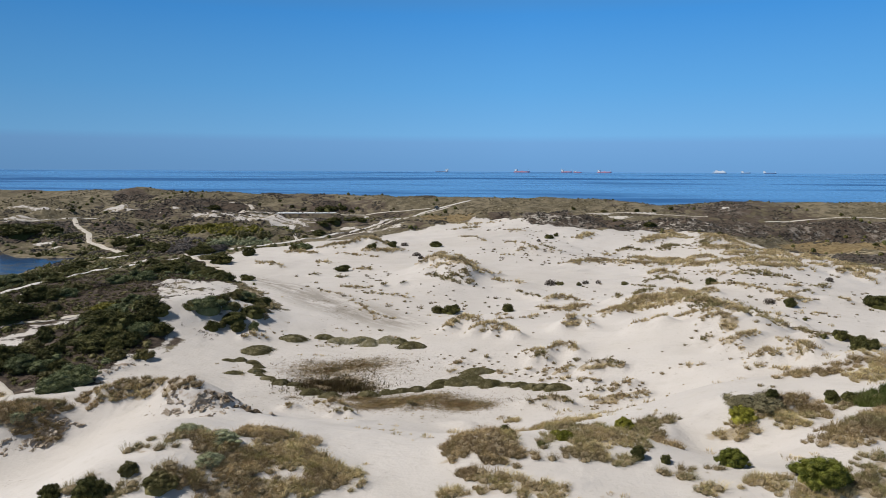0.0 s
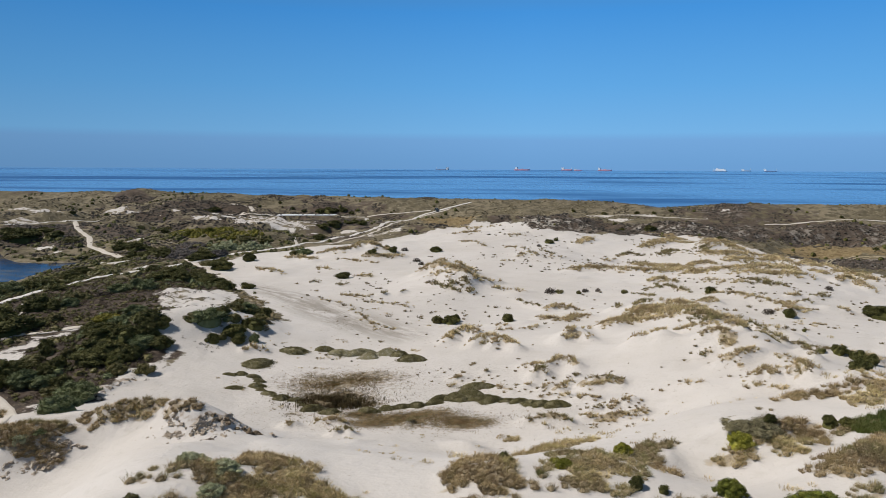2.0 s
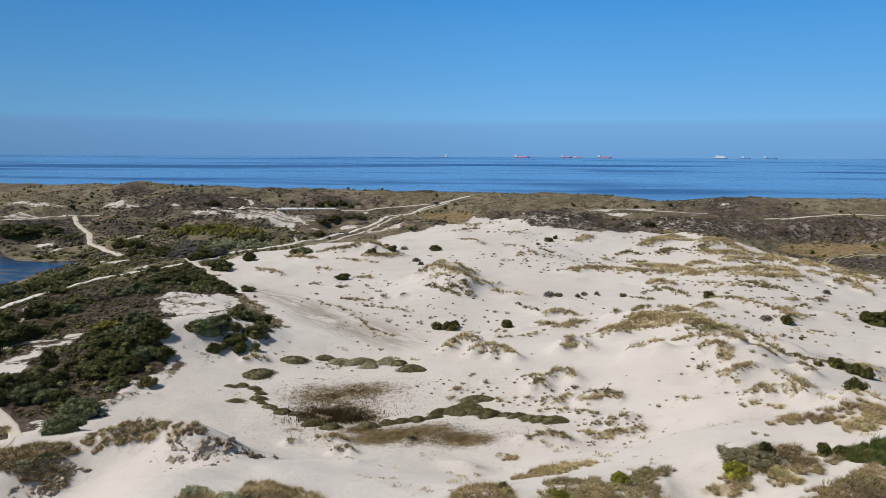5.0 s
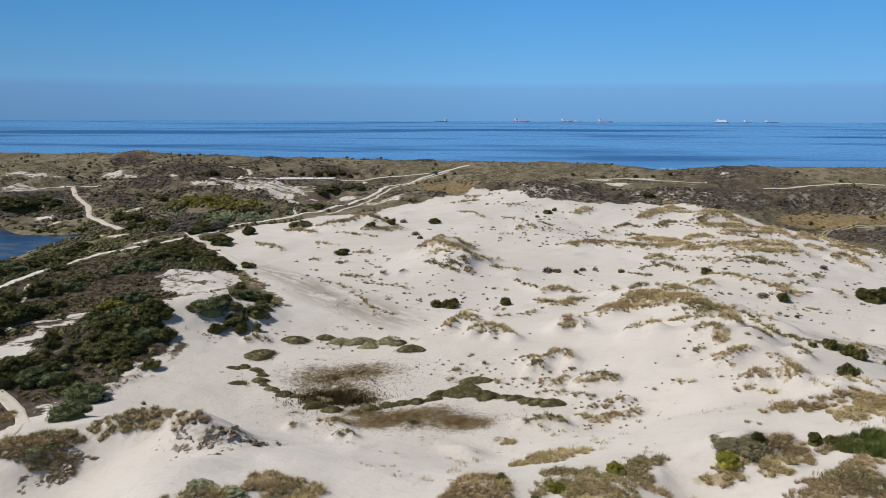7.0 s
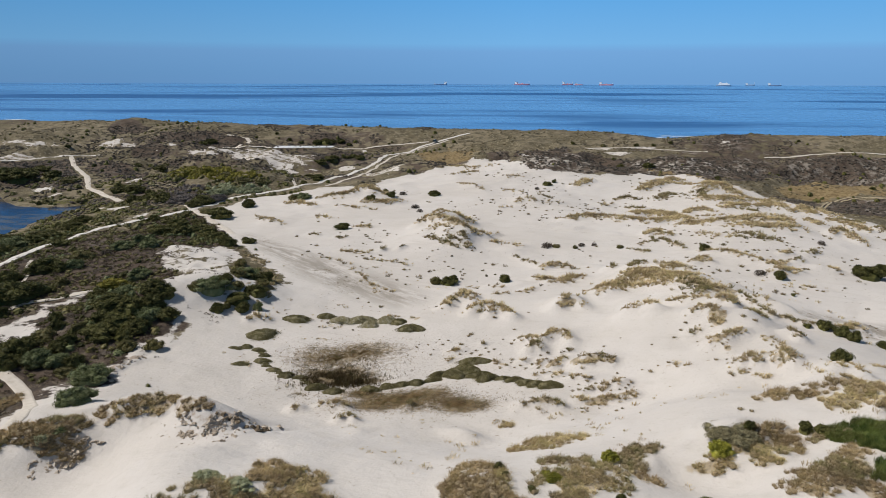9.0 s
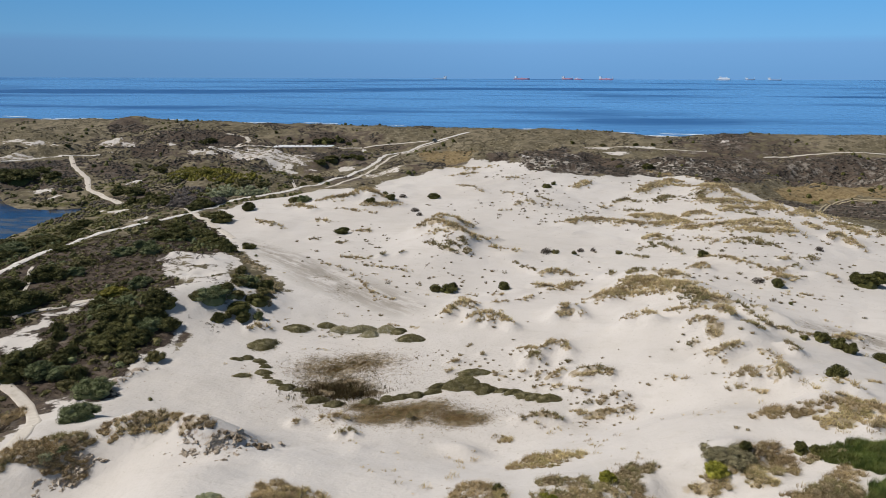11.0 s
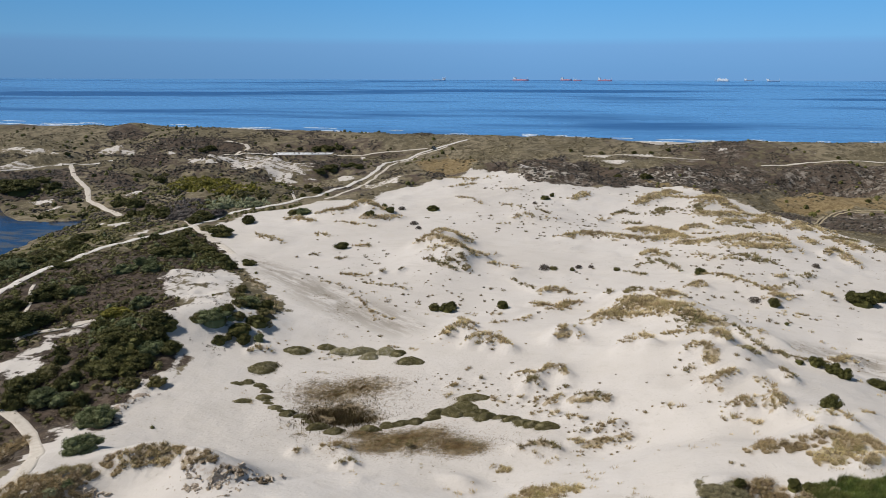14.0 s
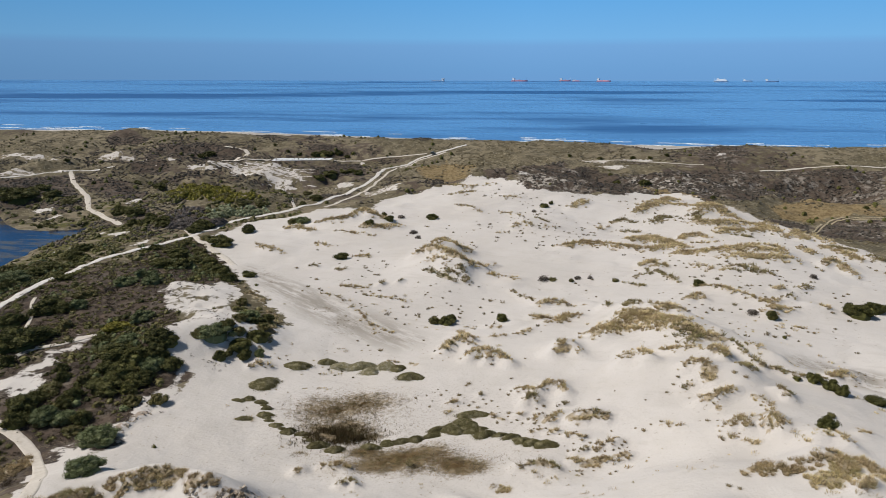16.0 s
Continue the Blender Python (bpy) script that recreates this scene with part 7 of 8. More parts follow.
def reed_beds():
    rng = np.random.default_rng(33)
    for cx, cy, rx, ry, sort in REED_BEDS:
        thick, tall, wide = {"thin": (8, 0.40, 0.022), "dark": (18, 0.6, 0.024), "tall": (44, 1.15, 0.03), "gold": (24, 0.26, 0.024), "twig": (2.2, 0.30, 0.026)}[sort]
        count = int(math.pi * rx * ry * thick)
        r = np.abs(rng.normal(size=count)) * 0.72
        a = rng.uniform(0, 2 * math.pi, count)
        x, y = cx + np.cos(a) * r * rx, cy + np.sin(a) * r * ry
        keep = fbm(x, y, 3.0, 3, 87) > (-0.16 if sort in ("thin", "twig") else -0.45)
        x, y = x[keep], y[keep]
        v, f = blades(rng, x, y, 4, tall, 0.22, wide, {"gold": 1.2, "twig": 2.6}.get(sort, 0.3))
        ob = mesh_object("reeds", v, f, REED_DARK if sort in ("tall", "dark") else TUFT if sort == "twig" else REED)
        tagged(ob, "low golden sedge on the damp sand" if sort == "gold" else "grey dead runners that branch over the sand" if sort == "twig" else "dry brown reeds in the damp basin", "reeds", kind="stuff")


reed_beds()


def green_reeds():
    rng = np.random.default_rng(37)
    for ring in (GREEN_REEDS, GREEN_REEDS_LOW):
        (x0, y0), (x1, y1) = np.min(ring, 0), np.max(ring, 0)
        x, y = scatter(rng, int(17 * (x1 - x0) * (y1 - y0)), x0, x1, y0, y1)
        keep = inside(x, y, ring, 0.8) + 0.7 * fbm(x, y, 2.2, 3, 79) > 0.5
        x, y = x[keep], y[keep]
        size = rng.uniform(0.55, 1.15, len(x)) + 0.6 * fbm(x, y, 1.4, 3, 95)
        v, f = blades(rng, x, y, 38, 1.25, 0.20, 0.016, 0.55, size=size)
        ob = mesh_object("green_reeds", v, f, GREEN_BLADE)
        tagged(ob, "tall dark green blades in a dense bank", "reeds", kind="stuff")


green_reeds()


def clumps(rng, x, y, wide, per, leaf, squash=0.55, heart=True):
    """Low cushions on the land with leafy sprays over them, per sprays each; without a heart only loose sprays."""
    size = wide * rng.uniform(0.5, 1.45, len(x))
    ground = height(x, y)
    dv, df = domes(rng, x, y, size * (0.72 if per > 20 else 0.95), (0.40 if per > 20 else 0.5) * size * squash, 7, ground)
    if not per:
        return dv, df
    n = len(x) * per
    d = rng.normal(size=(n, 3))
    d[:, 2] = np.abs(d[:, 2]) * 0.9
    d /= np.linalg.norm(d, axis=1)[:, None]
    base = np.stack([np.repeat(x, per), np.repeat(y, per), np.repeat(ground, per)], 1)
    big = np.repeat(size, per)
    c = base + d * big[:, None] * np.array([0.5, 0.5, 0.52 * squash]) * rng.uniform(0.85, 1.1, n)[:, None]
    v, f = leaf_quads(c, d, leaf * big / wide, rng, 0.35)
    return (np.concatenate([dv, v]), df + (f + len(dv)).tolist()) if heart else (v, f.tolist())


def low_scrub():
    rng = np.random.default_rng(44)
    jobs = (
        # x range, y range, tries, clump width, sprays, leaf, cover (or outline), material, name, label
        (-130, -38, 85, 275, 11000, 0.95, 48, 0.080, "heath", HEATHER, "heath_scrub", "dark brown heather and bramble scrub on the slope"),
        (-130, -50, 100, 255, 2600, 0.95, 44, 0.085, "heath", LEAVES["o"], "bramble_scrub", "low olive dewberry among the heather"),
        (-130, -50, 100, 255, 900, 1.1, 44, 0.090, "heath", LEAVES["d"], "bramble_scrub", "low dark green scrub among the heather"),
        (-130, -45, 95, 290, 1500, 1.7, 30, 0.15, "bramble", LEAVES["o"], "bramble_scrub", "dark olive bramble and willow scrub on the slope"),
        (-130, -45, 95, 290, 600, 2.4, 50, 0.17, "bramble", LEAVES["d"], "bramble_scrub", "dark green willow scrub on the slope"),
        (-300, 10, 262, 560, 26000, 1.25, 3, 0.22, "heath", HEATH_FAR, "heath_scrub", "dark heath scrub between the dune paths"),
        (-210, -60, 225, 350, 1300, 2.2, 16, 0.26, "bramble", LEAVES["o"], "bramble_scrub", "olive bramble scrub round the pond"),
        (-210, -60, 225, 350, 400, 2.8, 24, 0.28, "bramble", LEAVES["d"], "bramble_scrub", "dark green scrub round the pond"),
        (-130, -45, 120, 290, 500, 2.0, 40, 0.16, "silver", LEAVES["g"], "bramble_scrub", "grey-green sea buckthorn scrub among heather"),
        (-190, -72, 150, 300, 2300, 1.5, 14, 0.20, "verge", LEAVES["d"], "bramble_scrub", "dark green scrub beside the shell path"),
        (30, 330, 250, 540, 20000, 1.2, 3, 0.22, "heath", HEATH_FAR, "heath_scrub", "dark heath scrub below the foredune"),
        (-340, 330, 250, 600, 24000, 1.2, 0, 0.28, "turf", TURF_CLUMP, "dune_turf", "olive dune turf with low clumps"),
        (-150, -45, 105, 255, 5800, 1.5, 64, 0.085, "thicket", LEAVES["d"], "thicket", "dense dark green thicket on the dune slope"),
        (-150, -45, 105, 255, 2400, 1.7, 64, 0.090, "thicket", LEAVES["g"], "thicket", "grey-green leafy thicket on the dune slope"),
        (-140, -60, 290, 400, 4200, 2.0, 26, 0.20, 0, LEAVES["m"], "thicket", "yellow-green thicket in the hollow beyond the path"),
        (-140, -60, 290, 400, 3600, 2.0, 26, 0.18, 1, LEAVES["o"], "thicket", "olive thicket beside the shell path"),
        (-140, -60, 270, 400, 3800, 2.0, 30, 0.18, 2, LEAVES["s"], "thicket", "grey-green willow thicket beside the shell path"),
        (-140, -60, 260, 400, 4200, 1.8, 30, 0.16, 3, LEAVES["w"], "thicket", "leafless grey thicket beside the shell path"),
        (-115, -40, 120, 215, 2600, 0.7, 30, 0.07, "hollow", HEATHER, "heath_scrub", "brown twiggy scrub in the sand hollow"),
        (-130, -50, 80, 250, 4000, 0.6, 8, 0.11, "turf", TURF_CLUMP, "dune_turf", "olive turf clumps at the pond side"),
    )
    for x0, x1, y0, y1, tries, wide, per, leaf, cover, material, name, label in jobs:
        x, y = scatter(rng, tries, x0, x1, y0, y1)
        c = cover_of(x, y)
        rag = fbm(x, y, 12.0, 4, 61)
        if cover == "heath":
            keep = (c["heath"] + 0.9 * rag > 0.55 - 0.2 * (1 - smooth(-120, -85, x))) & (c["sand"] < 0.4)
        elif cover in (0, 1, 2, 3):
            keep = inside(x, y, FAR_GREENS[cover], 3.0) + 0.5 * fbm(x, y, 9.0, 3, 75) > 0.5
        elif cover == "thicket":
            keep = np.zeros(len(x), bool)
            for area in THICKETS:
                keep |= inside(x, y, area, 2.0) + 1.1 * fbm(x, y, 6.0, 3, 75 if material is LEAVES["d"] else 76) > (0.62 if material is LEAVES["d"] else 0.85)
        elif cover == "hollow":
            keep = (np.maximum(inside(x, y, SAND_BARE_B, 2.0), np.maximum(inside(x, y, SAND_BARE_C, 2.0), inside(x, y, SAND_BARE_D, 2.0))) > 0.5) & (fbm(x, y, 7.0, 4, 67) > 0.14)
        elif cover == "verge":
            gap = distance_to(x, y + 7.0, ROAD_MAIN)
            keep = (gap < 4.0) & (fbm(x, y, 11.0, 3, 69) > -0.08) & (c["sand"] < 0.4)
        elif cover == "silver":
            keep = (fbm(x, y, 18.0, 4, 73) > 0.17) & (c["sand"] < 0.3)
        elif cover == "bramble":
            keep = (fbm(x, y, 16.0, 4, 63 if material is LEAVES["d"] else 65) > (0.08 if y1 < 340 and material is LEAVES["d"] else 0.10) - 0.16 * (1 - smooth(-120, -85, x))) & (c["sand"] < 0.3) & (inside(x, y, POND, 5.0) < 0.2)
        else:
            keep = (c["heath"] < 0.5) & (c["sand"] < 0.4) & (rag > -0.05) & (inside(x, y, POND, 3.0) < 0.3)
        for road in (ROAD_MAIN, ROAD_TWIN, ROAD_WEST, PATH_POND, PATH_LOOP, ROAD_LOT, PATH_EAST, PATH_CREST, PATH_BUSH, PATH_CORNER, TRACK_LOOP):
            keep &= distance_to(x, y, road) > 2.0
        keep &= (np.abs(x) < 0.66 * y + 12) & (inside(x, y, PAVED_LOT, 1.0) < 0.5)
        x, y = x[keep], y[keep]
        v, f = clumps(rng, x, y, wide, per, leaf, 1.1 if name == "thicket" else 0.7, name != "heath_scrub" or per < 5)
        ob = mesh_object(name, v, f, material)
        tagged(ob, label, "scrub", kind="stuff")


low_scrub()


def far_bushes():
    """Dark small shrubs that dot the heath as far as the foredune."""
    rng = np.random.default_rng(55)
    x, y = scatter(rng, 2200, -340, 340, 255, 590)
    c = cover_of(x, y)
    keep = (c["sand"] < 0.2) & (np.abs(x) < 0.66 * y) & (fbm(x, y, 24.0, 4, 71) > 0.14 + 0.14 * (x > 0)) & (inside(x, y, POND, 4.0) < 0.1)
    for road in (ROAD_MAIN, ROAD_TWIN, ROAD_WEST, PATH_POND, PATH_LOOP, ROAD_LOT, PATH_EAST, PATH_CREST):
        keep &= distance_to(x, y, road) > 3.0
    keep &= inside(x, y, PAVED_LOT, 2.0) < 0.2
    x, y = x[keep], y[keep]
    v, f = clumps(rng, x, y, 2.1, 12, 0.26, 1.2)
    ob = mesh_object("far_shrubs", v, f, LEAVES["d"])
    tagged(ob, "dark green shrubs dotted over the far dunes", "shrubs", kind="stuff")


far_bushes()

# ---- paved place, car, clods of rooted sand ----
def build_lot():
    (ax, ay), (bx, by), (cx, cy), (dx, dy) = PAVED_LOT
    z = LOT_LEVEL
    n = 12
    for i in range(n):
        for j in range(3):
            def at(u, v):
                x = (ax * (1 - u) + dx * u) * (1 - v) + (bx * (1 - u) + cx * u) * v
                y = (ay * (1 - u) + dy * u) * (1 - v) + (by * (1 - u) + cy * u) * v
                return x, y
            g = 0.004
            q = [at(i / n + g, j / 3 + g), at((i + 1) / n - g, j / 3 + g), at((i + 1) / n - g, (j + 1) / 3 - g), at(i / n + g, (j + 1) / 3 - g)]
            v = [(x, y, z) for x, y in q] + [(x, y, z - 1.2) for x, y in q]
            f = [[0, 1, 2, 3], [0, 4, 5, 1], [1, 5, 6, 2], [2, 6, 7, 3], [3, 7, 4, 0]]
            mesh_object("slab", v, f, PAVING, lot)
    return z


lot = new("pavement")
tagged(lot, "pale grey paved resting place between the dunes", "pavement", kind="structure")
LOT_Z = build_lot()

TIMBER = plain_material("weathered dark timber", (0.09, 0.07, 0.055), 0.85, 0.2)


def box(x0, x1, y0, y1, z0, z1, taper=0.0):
    t = taper
    v = [(x0, y0, z0), (x1, y0, z0), (x1, y1, z0), (x0, y1, z0), (x0 + t, y0 + t, z1), (x1 - t, y0 + t, z1), (x1 - t, y1 - t, z1), (x0 + t, y1 - t, z1)]
    return v, [[3, 2, 1, 0], [4, 5, 6, 7], [0, 1, 5, 4], [1, 2, 6, 5], [2, 3, 7, 6], [3, 0, 4, 7]]


def tube(p, q, r0, r1, sides=8):
    p, q = Vector(p), Vector(q)
    turn = (q - p).to_track_quat("Z", "Y").to_matrix()
    ring = [(math.cos(2 * math.pi * k / sides), math.sin(2 * math.pi * k / sides)) for k in range(sides)]
    v = [tuple(p + turn @ Vector((r0 * a, r0 * b, 0))) for a, b in ring] + [tuple(q + turn @ Vector((r1 * a, r1 * b, 0))) for a, b in ring]
    f = [[k, (k + 1) % sides, sides + (k + 1) % sides, sides + k] for k in range(sides)]
    return v, f + [list(range(sides))[::-1], list(range(sides, 2 * sides))]


def picnic_bench():
    root = new("bench")
    part("seat", *box(-0.9, 0.9, -0.22, 0.22, 0.42, 0.50), TIMBER, root)
    part("backrest", *box(-0.9, 0.9, 0.20, 0.27, 0.55, 0.95), TIMBER, root)
    for x in (-0.7, 0.7):
        part("leg", *box(x - 0.06, x + 0.06, -0.2, 0.26, 0.0, 0.42), TIMBER, root)
    return tagged(root, "dark weathered timber bench on the pale paving", "bench", "benches on the paving")


def place_benches():
    first = picnic_bench()
    (ax, ay), (bx, by), (cx, cy), (dx, dy) = PAVED_LOT
    spots = []
    for u, v in ((0.06, 0.45), (0.36, 0.5), (0.44, 0.4), (0.66, 0.35), (0.70, 0.6), (0.77, 0.4), (0.88, 0.5)):
        x = (ax * (1 - u) + dx * u) * (1 - v) + (bx * (1 - u) + cx * u) * v
        y = (ay * (1 - u) + dy * u) * (1 - v) + (by * (1 - u) + cy * u) * v
        spots.append(pose(x, y, LOT_Z, 0, 0, 40 * u + 170 * v))
    for m in spots[1:]:
        copy_thing(first, m)
    first.matrix_basis = spots[0]


place_benches()

CAR_PAINT = plain_material("dark green car paint", (0.035, 0.045, 0.035), 0.35, 0.5)
RUBBER = plain_material("black rubber", (0.018, 0.018, 0.018), 0.9, 0.2)
CAR_GLASS = plain_material("dark car glass", (0.02, 0.025, 0.03), 0.08, 0.6)
CHROME = plain_material("grey wheel rim", (0.35, 0.35, 0.36), 0.4, 0.5, 0.8)
LAMP_GLASS = plain_material("clear lamp glass", (0.6, 0.6, 0.58), 0.15, 0.5)


def parked_car():
    root = new("car")
    body = joined([box(-2.2, 2.2, -0.88, 0.88, 0.42, 0.95, 0.05), box(-2.1, 0.9, -0.80, 0.80, 0.95, 1.02, 0.02)])
    part("body", *body, CAR_PAINT, root)
    part("cabin", *box(-1.9, 0.85, -0.78, 0.78, 1.0, 1.75, 0.2), CAR_GLASS, root)
    part("roof", *box(-1.72, 0.68, -0.62, 0.62, 1.745, 1.82, 0.05), CAR_PAINT, root)
    for x in (-1.4, 1.4):
        for y in (-0.86, 0.86):
            wheel = part("wheel", *tube((x, y - 0.11, 0.36), (x, y + 0.11, 0.36), 0.36, 0.36, 14), RUBBER, root)
            s = 1 if y > 0 else -1
            part("rim", *tube((x, y + s * 0.10, 0.36), (x, y + s * 0.13, 0.36), 0.22, 0.2, 12), CHROME, wheel)
    for y in (-0.62, 0.62):
        part("headlight", *box(2.14, 2.2, y - 0.14, y + 0.14, 0.68, 0.84), LAMP_GLASS, root)
    x, y = CAR_AT
    root.matrix_basis = pose(x, y, float(height(x, y)) + 0.2, 0, 0, 62)
    return tagged(root, "dark green car parked beside the beach track", "car")


parked_car()


def clod_material(name, pale, dark):
    m = Nodes(name, 0.95, 0.1)
    c = m.mix(m.band(m.noise(0.5, 5, 0.7), 0.4, 0.62), pale, dark)
    c = m.mix(m.math("MULTIPLY", m.own(), 0.5), c, pale)
    m.bump(m.noise(0.25, 5, 0.7), 0.12)
    return m.done(c)


CLOD = clod_material("rooted sand clods", (0.45, 0.39, 0.32), (0.26, 0.205, 0.145))
CLOD_DARK = clod_material("dark root-bound peat", (0.20, 0.155, 0.105), (0.085, 0.062, 0.042))


def clod_mesh(seed):
    rng = np.random.default_rng(seed)
    v, f = ball(0, 0, 0, 0.5, 0.36, 0.34, rng, 6, 9)
    v = np.array(v)
    v *= (1 + 0.34 * rng.normal(size=len(v)).clip(-1.2, 1.2))[:, None]
    return v, f


def place_clods():
    """Lumps of sand bound by roots that broke from the eroded edges."""
    rng, first, kept = random.Random(17), {}, []
    for line, count, wide, across, stuff in ((CLOD_CLIFF, 84, 0.95, 1.2, CLOD), (CLOD_SLOPE, 40, 0.6, 2.2, CLOD), (CLOD_BANK, 100, 0.95, 1.7, CLOD), (CLOD_EDGE, 50, 0.7, 1.1, CLOD), (CLOD_CREST, 40, 0.8, 0.7, CLOD_DARK)):
        for k in range(count):
            i = rng.randrange(len(line) - 1)
            t = rng.random()
            x = line[i][0] * (1 - t) + line[i + 1][0] * t + rng.gauss(0, across * 0.5)
            y = line[i][1] * (1 - t) + line[i + 1][1] * t + rng.gauss(0, across * 0.5)
            s = wide * min(math.exp(rng.gauss(-0.25, 0.5)), 2.2)
            style = (rng.randrange(6), stuff)
            m = pose(x, y, float(height(x, y)) - (0.14 if stuff is CLOD else 0.03) * s, rng.uniform(-25, 25), rng.uniform(-25, 25), rng.uniform(0, 360)) @ Matrix.Diagonal((s, s * rng.uniform(0.6, 1), s * rng.uniform(0.5, 0.9), 1))
            if style in first:
                copy_thing(first[style], m)
            else:
                v, f = clod_mesh(500 + style[0])
                ob = mesh_object("sand_clod", v, f, stuff)
                first[style] = tagged(ob, "crumbling pale clod of root-bound sand" if stuff is CLOD else "dark clod of roots and peat on the broken crest", "clod", "clods along the eroded edge")
                kept.append((ob, m))
    for ob, m in kept:
        ob.matrix_basis = m


place_clods()


# ---- surf along the beach ----
def foam_material():
    m = Nodes("white surf foam", 0.7, 0.2)
    return m.done(m.mix(m.band(m.noise(3.0, 5), 0.4, 0.65), (0.70, 0.73, 0.75), (0.34, 0.44, 0.52)))


FOAM = foam_material()


def build_surf():
    rng = np.random.default_rng(71)
    pieces = []
    for s0, tries, wide in ((716, 30, 1.2), (727, 30, 1.4), (739, 26, 1.3), (753, 14, 1.1), (768, 7, 0.9)):
        for _ in range(tries):
            x0, length = rng.uniform(-800, 560), rng.uniform(9, 42)
            n = 12
            t = np.linspace(0, 1, n)
            x = x0 + t * length
            y = s0 - 0.27 * x + 3.0 * np.sin(x / 37.0) + rng.normal() * 3 + 0.8 * rng.normal(size=n)
            w = wide * np.sin(math.pi * t) ** 0.6 * rng.uniform(0.5, 1.2, n) / 2 + 0.05
            v = np.concatenate([np.stack([x, y - w, np.full(n, 0.06)], 1), np.stack([x, y, np.full(n, 0.5)], 1), np.stack([x, y + w, np.full(n, 0.06)], 1)])
            f = [[i, i + 1, n + i + 1, n + i] for i in range(n - 1)] + [[n + i, n + i + 1, 2 * n + i + 1, 2 * n + i] for i in range(n - 1)]
            pieces.append((v, f))
    ob = mesh_object("surf", *joined(pieces), FOAM)
    return tagged(ob, "low white breakers along the beach", "surf", kind="stuff")


build_surf()

# ---- ships at anchor off the coast ----
# sea haze is mixed into these paints: reds turned pink, navy lightened
HULL_RED_HAZY = plain_material("red hull paint paled by haze", (0.76, 0.36, 0.42), 0.55, 0.3)
HULL_NAVY_HAZY = plain_material("dark blue hull paint paled by haze", (0.20, 0.31, 0.46), 0.55, 0.3)
HULL_GREY = plain_material("grey hull paint", (0.30, 0.38, 0.48), 0.55, 0.3)
SHIP_WHITE = plain_material("white ship paint", (0.72, 0.77, 0.80), 0.5, 0.3)
DECK_HAZY = plain_material("reddish deck paint paled by haze", (0.66, 0.37, 0.42), 0.7, 0.2)


def hull_mesh(length, beam, side):
    """A hull with a raked bow at +x and a blunt stern."""
    st = ((-0.5, 0.75, 0.0), (-0.46, 0.95, 0.0), (-0.2, 1.0, 0.0), (0.25, 1.0, 0.0), (0.40, 0.72, 0.12), (0.47, 0.34, 0.32), (0.5, 0.05, 0.5))
    v = []
    for t, w, up in st:
        top = side * (1 + 0.35 * up * 2)
        rake = length * 0.02 * up * 2
        v += [(t * length, -w * beam * 0.36, -2.0), (t * length, w * beam * 0.36, -2.0), (t * length + rake, w * beam * 0.5, top), (t * length + rake, -w * beam * 0.5, top)]
    f = []
    for i in range(len(st) - 1):
        a, b = 4 * i, 4 * i + 4
        f += [[a, a + 1, b + 1, b], [a + 1, a + 2, b + 2, b + 1], [a + 2, a + 3, b + 3, b + 2], [a + 3, a, b, b + 3]]
    n = 4 * (len(st) - 1)
    return v, f + [[3, 2, 1, 0], [n, n + 1, n + 2, n + 3]]


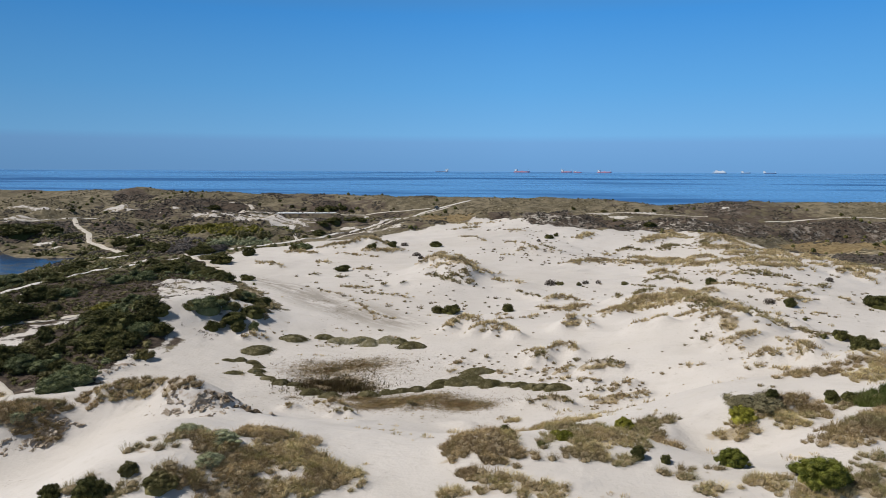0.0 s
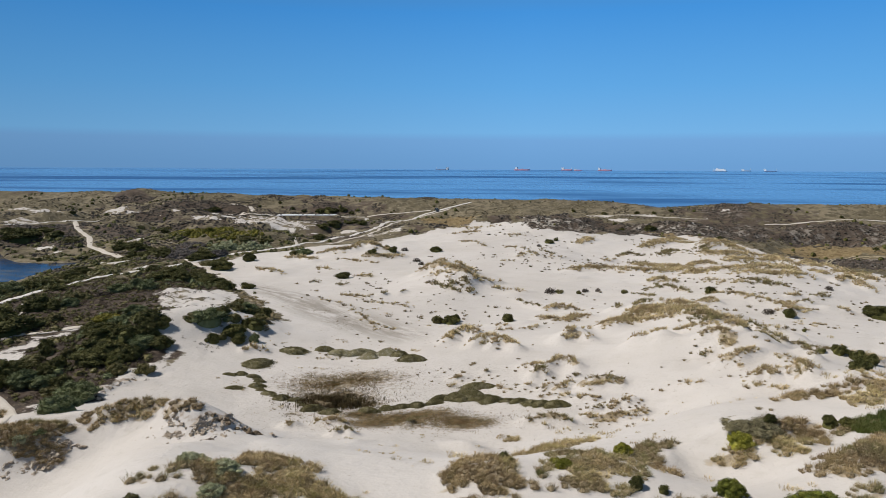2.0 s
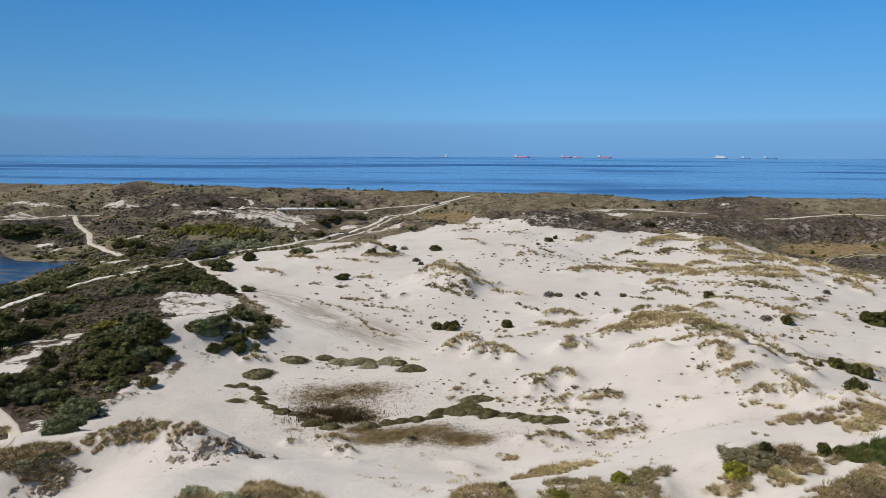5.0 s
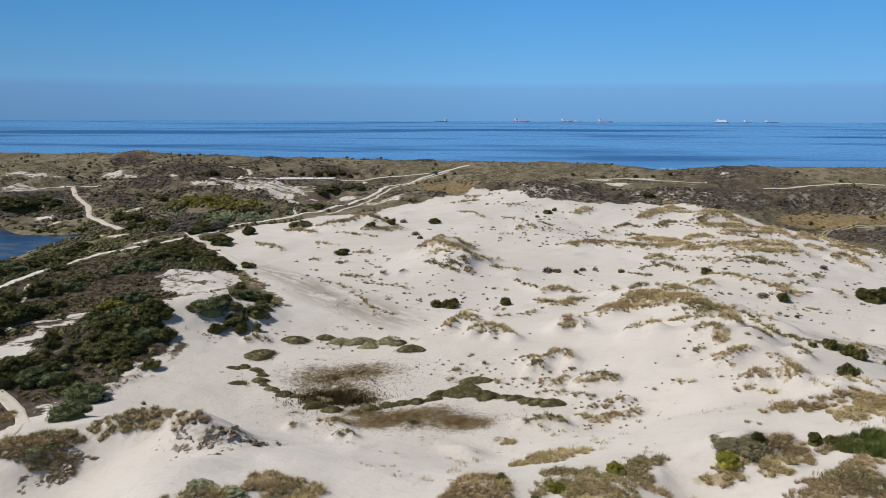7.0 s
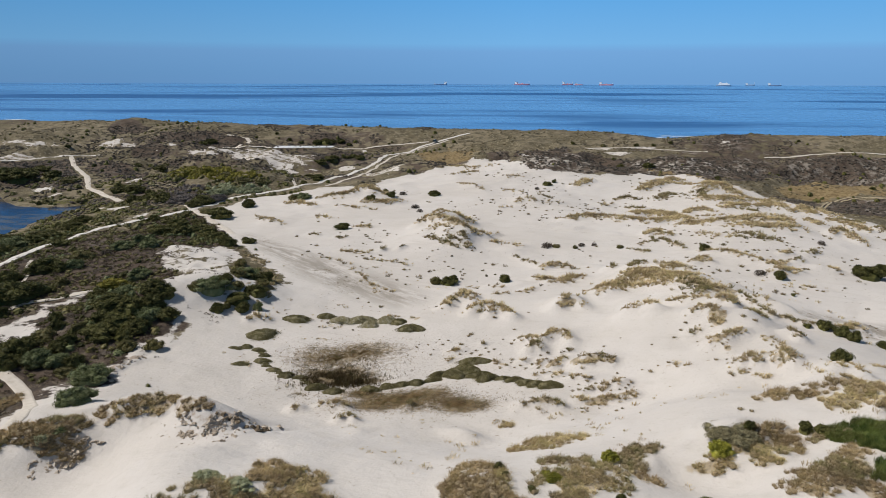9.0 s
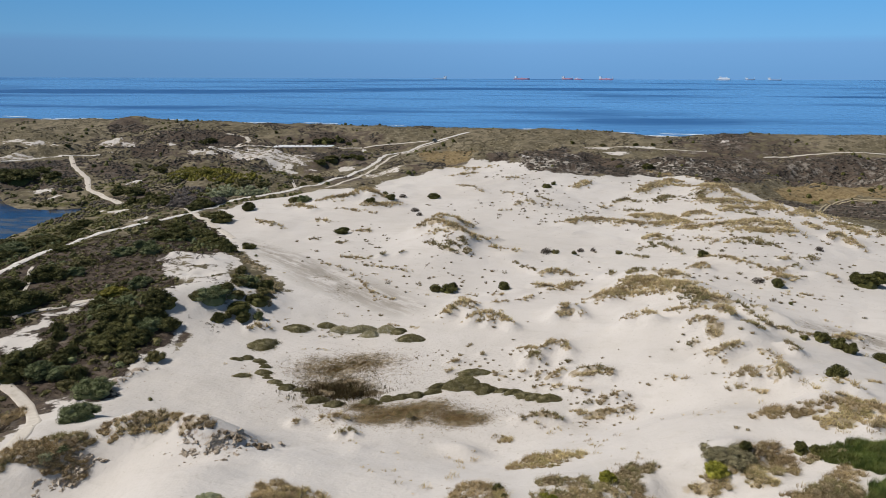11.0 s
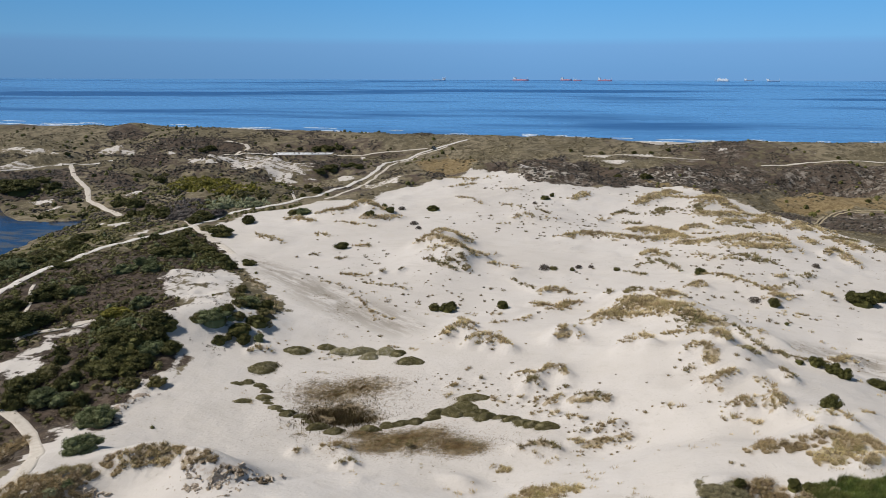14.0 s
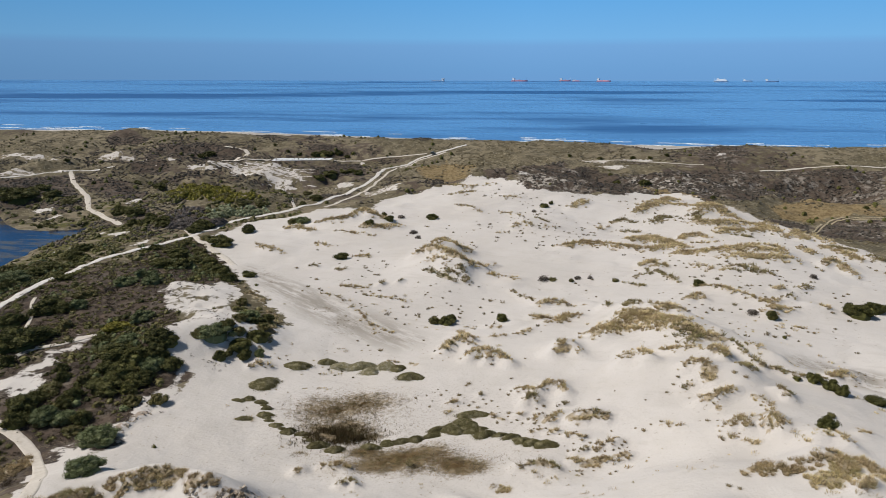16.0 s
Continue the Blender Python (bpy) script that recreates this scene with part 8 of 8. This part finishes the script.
def ship(x, y, length, hull, label, face, house=-0.40, side=9.0, cargo="tank", tall=1.0):
    length *= 0.74
    tall *= 0.68
    side *= 0.8
    root = new("ship")
    beam = length * 0.15
    part("hull", *hull_mesh(length, beam, side), hull, root)
    if cargo == "ferry":
        part("superstructure", *joined([box(-0.42 * length, 0.36 * length, -0.45 * beam, 0.45 * beam, side, side + 8, 1.0), box(-0.3 * length, 0.3 * length, -0.4 * beam, 0.4 * beam, side + 8, side + 12, 1.0)]), SHIP_WHITE, root)
        part("bridge", *box(0.14 * length, 0.28 * length, -0.4 * beam, 0.4 * beam, side + 12, side + 17, 0.8), SHIP_WHITE, root)
    else:
        hx = house * length
        part("superstructure", *joined([box(hx - 7, hx + 7, -0.42 * beam, 0.42 * beam, side, side + 13 * tall, 0.8), box(hx - 5, hx + 5, -0.36 * beam, 0.36 * beam, side + 13 * tall, side + 18 * tall, 0.5)]), SHIP_WHITE, root)
        part("bridge", *box(hx + 1, hx + 6, -0.5 * beam, 0.5 * beam, side + 16 * tall, side + 20 * tall, 0.3), SHIP_WHITE, root)
        part("deck", *box(-0.30 * length, 0.38 * length, -0.4 * beam, 0.4 * beam, side, side + 1.6, 0.4), DECK_HAZY if hull is HULL_RED_HAZY else HULL_GREY, root)
        if cargo == "tank":
            part("manifold", *box(-0.02 * length, 0.03 * length, -0.3 * beam, 0.3 * beam, side + 1.6, side + 5, 0.3), DECK_HAZY if hull is HULL_RED_HAZY else HULL_GREY, root)
    part("funnel", *tube((house * length - 9 if cargo != "ferry" else -0.2 * length, 0, side + 6), (house * length - 10 if cargo != "ferry" else -0.21 * length, 0, side + 23 * tall), 2.4, 2.0, 10), SHIP_WHITE, root)
    part("mast", *tube((0.44 * length, 0, side + 2), (0.44 * length, 0, side + 16), 0.9, 0.5, 6), SHIP_WHITE, root)
    root.matrix_basis = pose(x, y, 0, 0, 0, face)
    return tagged(root, label, "ship", "ships at anchor")


def anchored_ships():
    far = 4720.0
    k = far / 1256.0  # metres that one step of the list covers out at sea

    def at(step):
        return (step - 784) * k * 1.0

    ship(at(784), far, 136, HULL_NAVY_HAZY, "dark low-decked ship with a white deckhouse aft", 148, -0.40, 5.0, "open", 1.1)
    ship(at(925), far, 152, HULL_RED_HAZY, "red tanker with a white deckhouse at the stern", -34, -0.36, 9.0)
    ship(at(1010), far + 140, 106, HULL_RED_HAZY, "red tanker with a white deckhouse lying far off", -32, -0.34, 8.0)
    ship(at(1026), far + 60, 76, HULL_RED_HAZY, "small low red coaster beyond a tanker", 148, 0.30, 6.0, "open", 0.5)
    ship(at(1068), far - 40, 129, HULL_RED_HAZY, "red tanker with a white deckhouse and low deck", -36, -0.38, 8.5)
    ship(at(1273), far, 124, HULL_GREY, "white passenger ferry with a grey hull", 146, 0.0, 6.0, "ferry")
    ship(at(1337), far + 160, 83, HULL_GREY, "grey coaster with a pale deckhouse", -33, -0.30, 6.0, "open", 0.8)
    ship(at(1358), far - 30, 106, HULL_NAVY_HAZY, "dark blue cargo ship with a white deckhouse", -35, -0.40, 6.5, "open", 0.9)


anchored_ships()
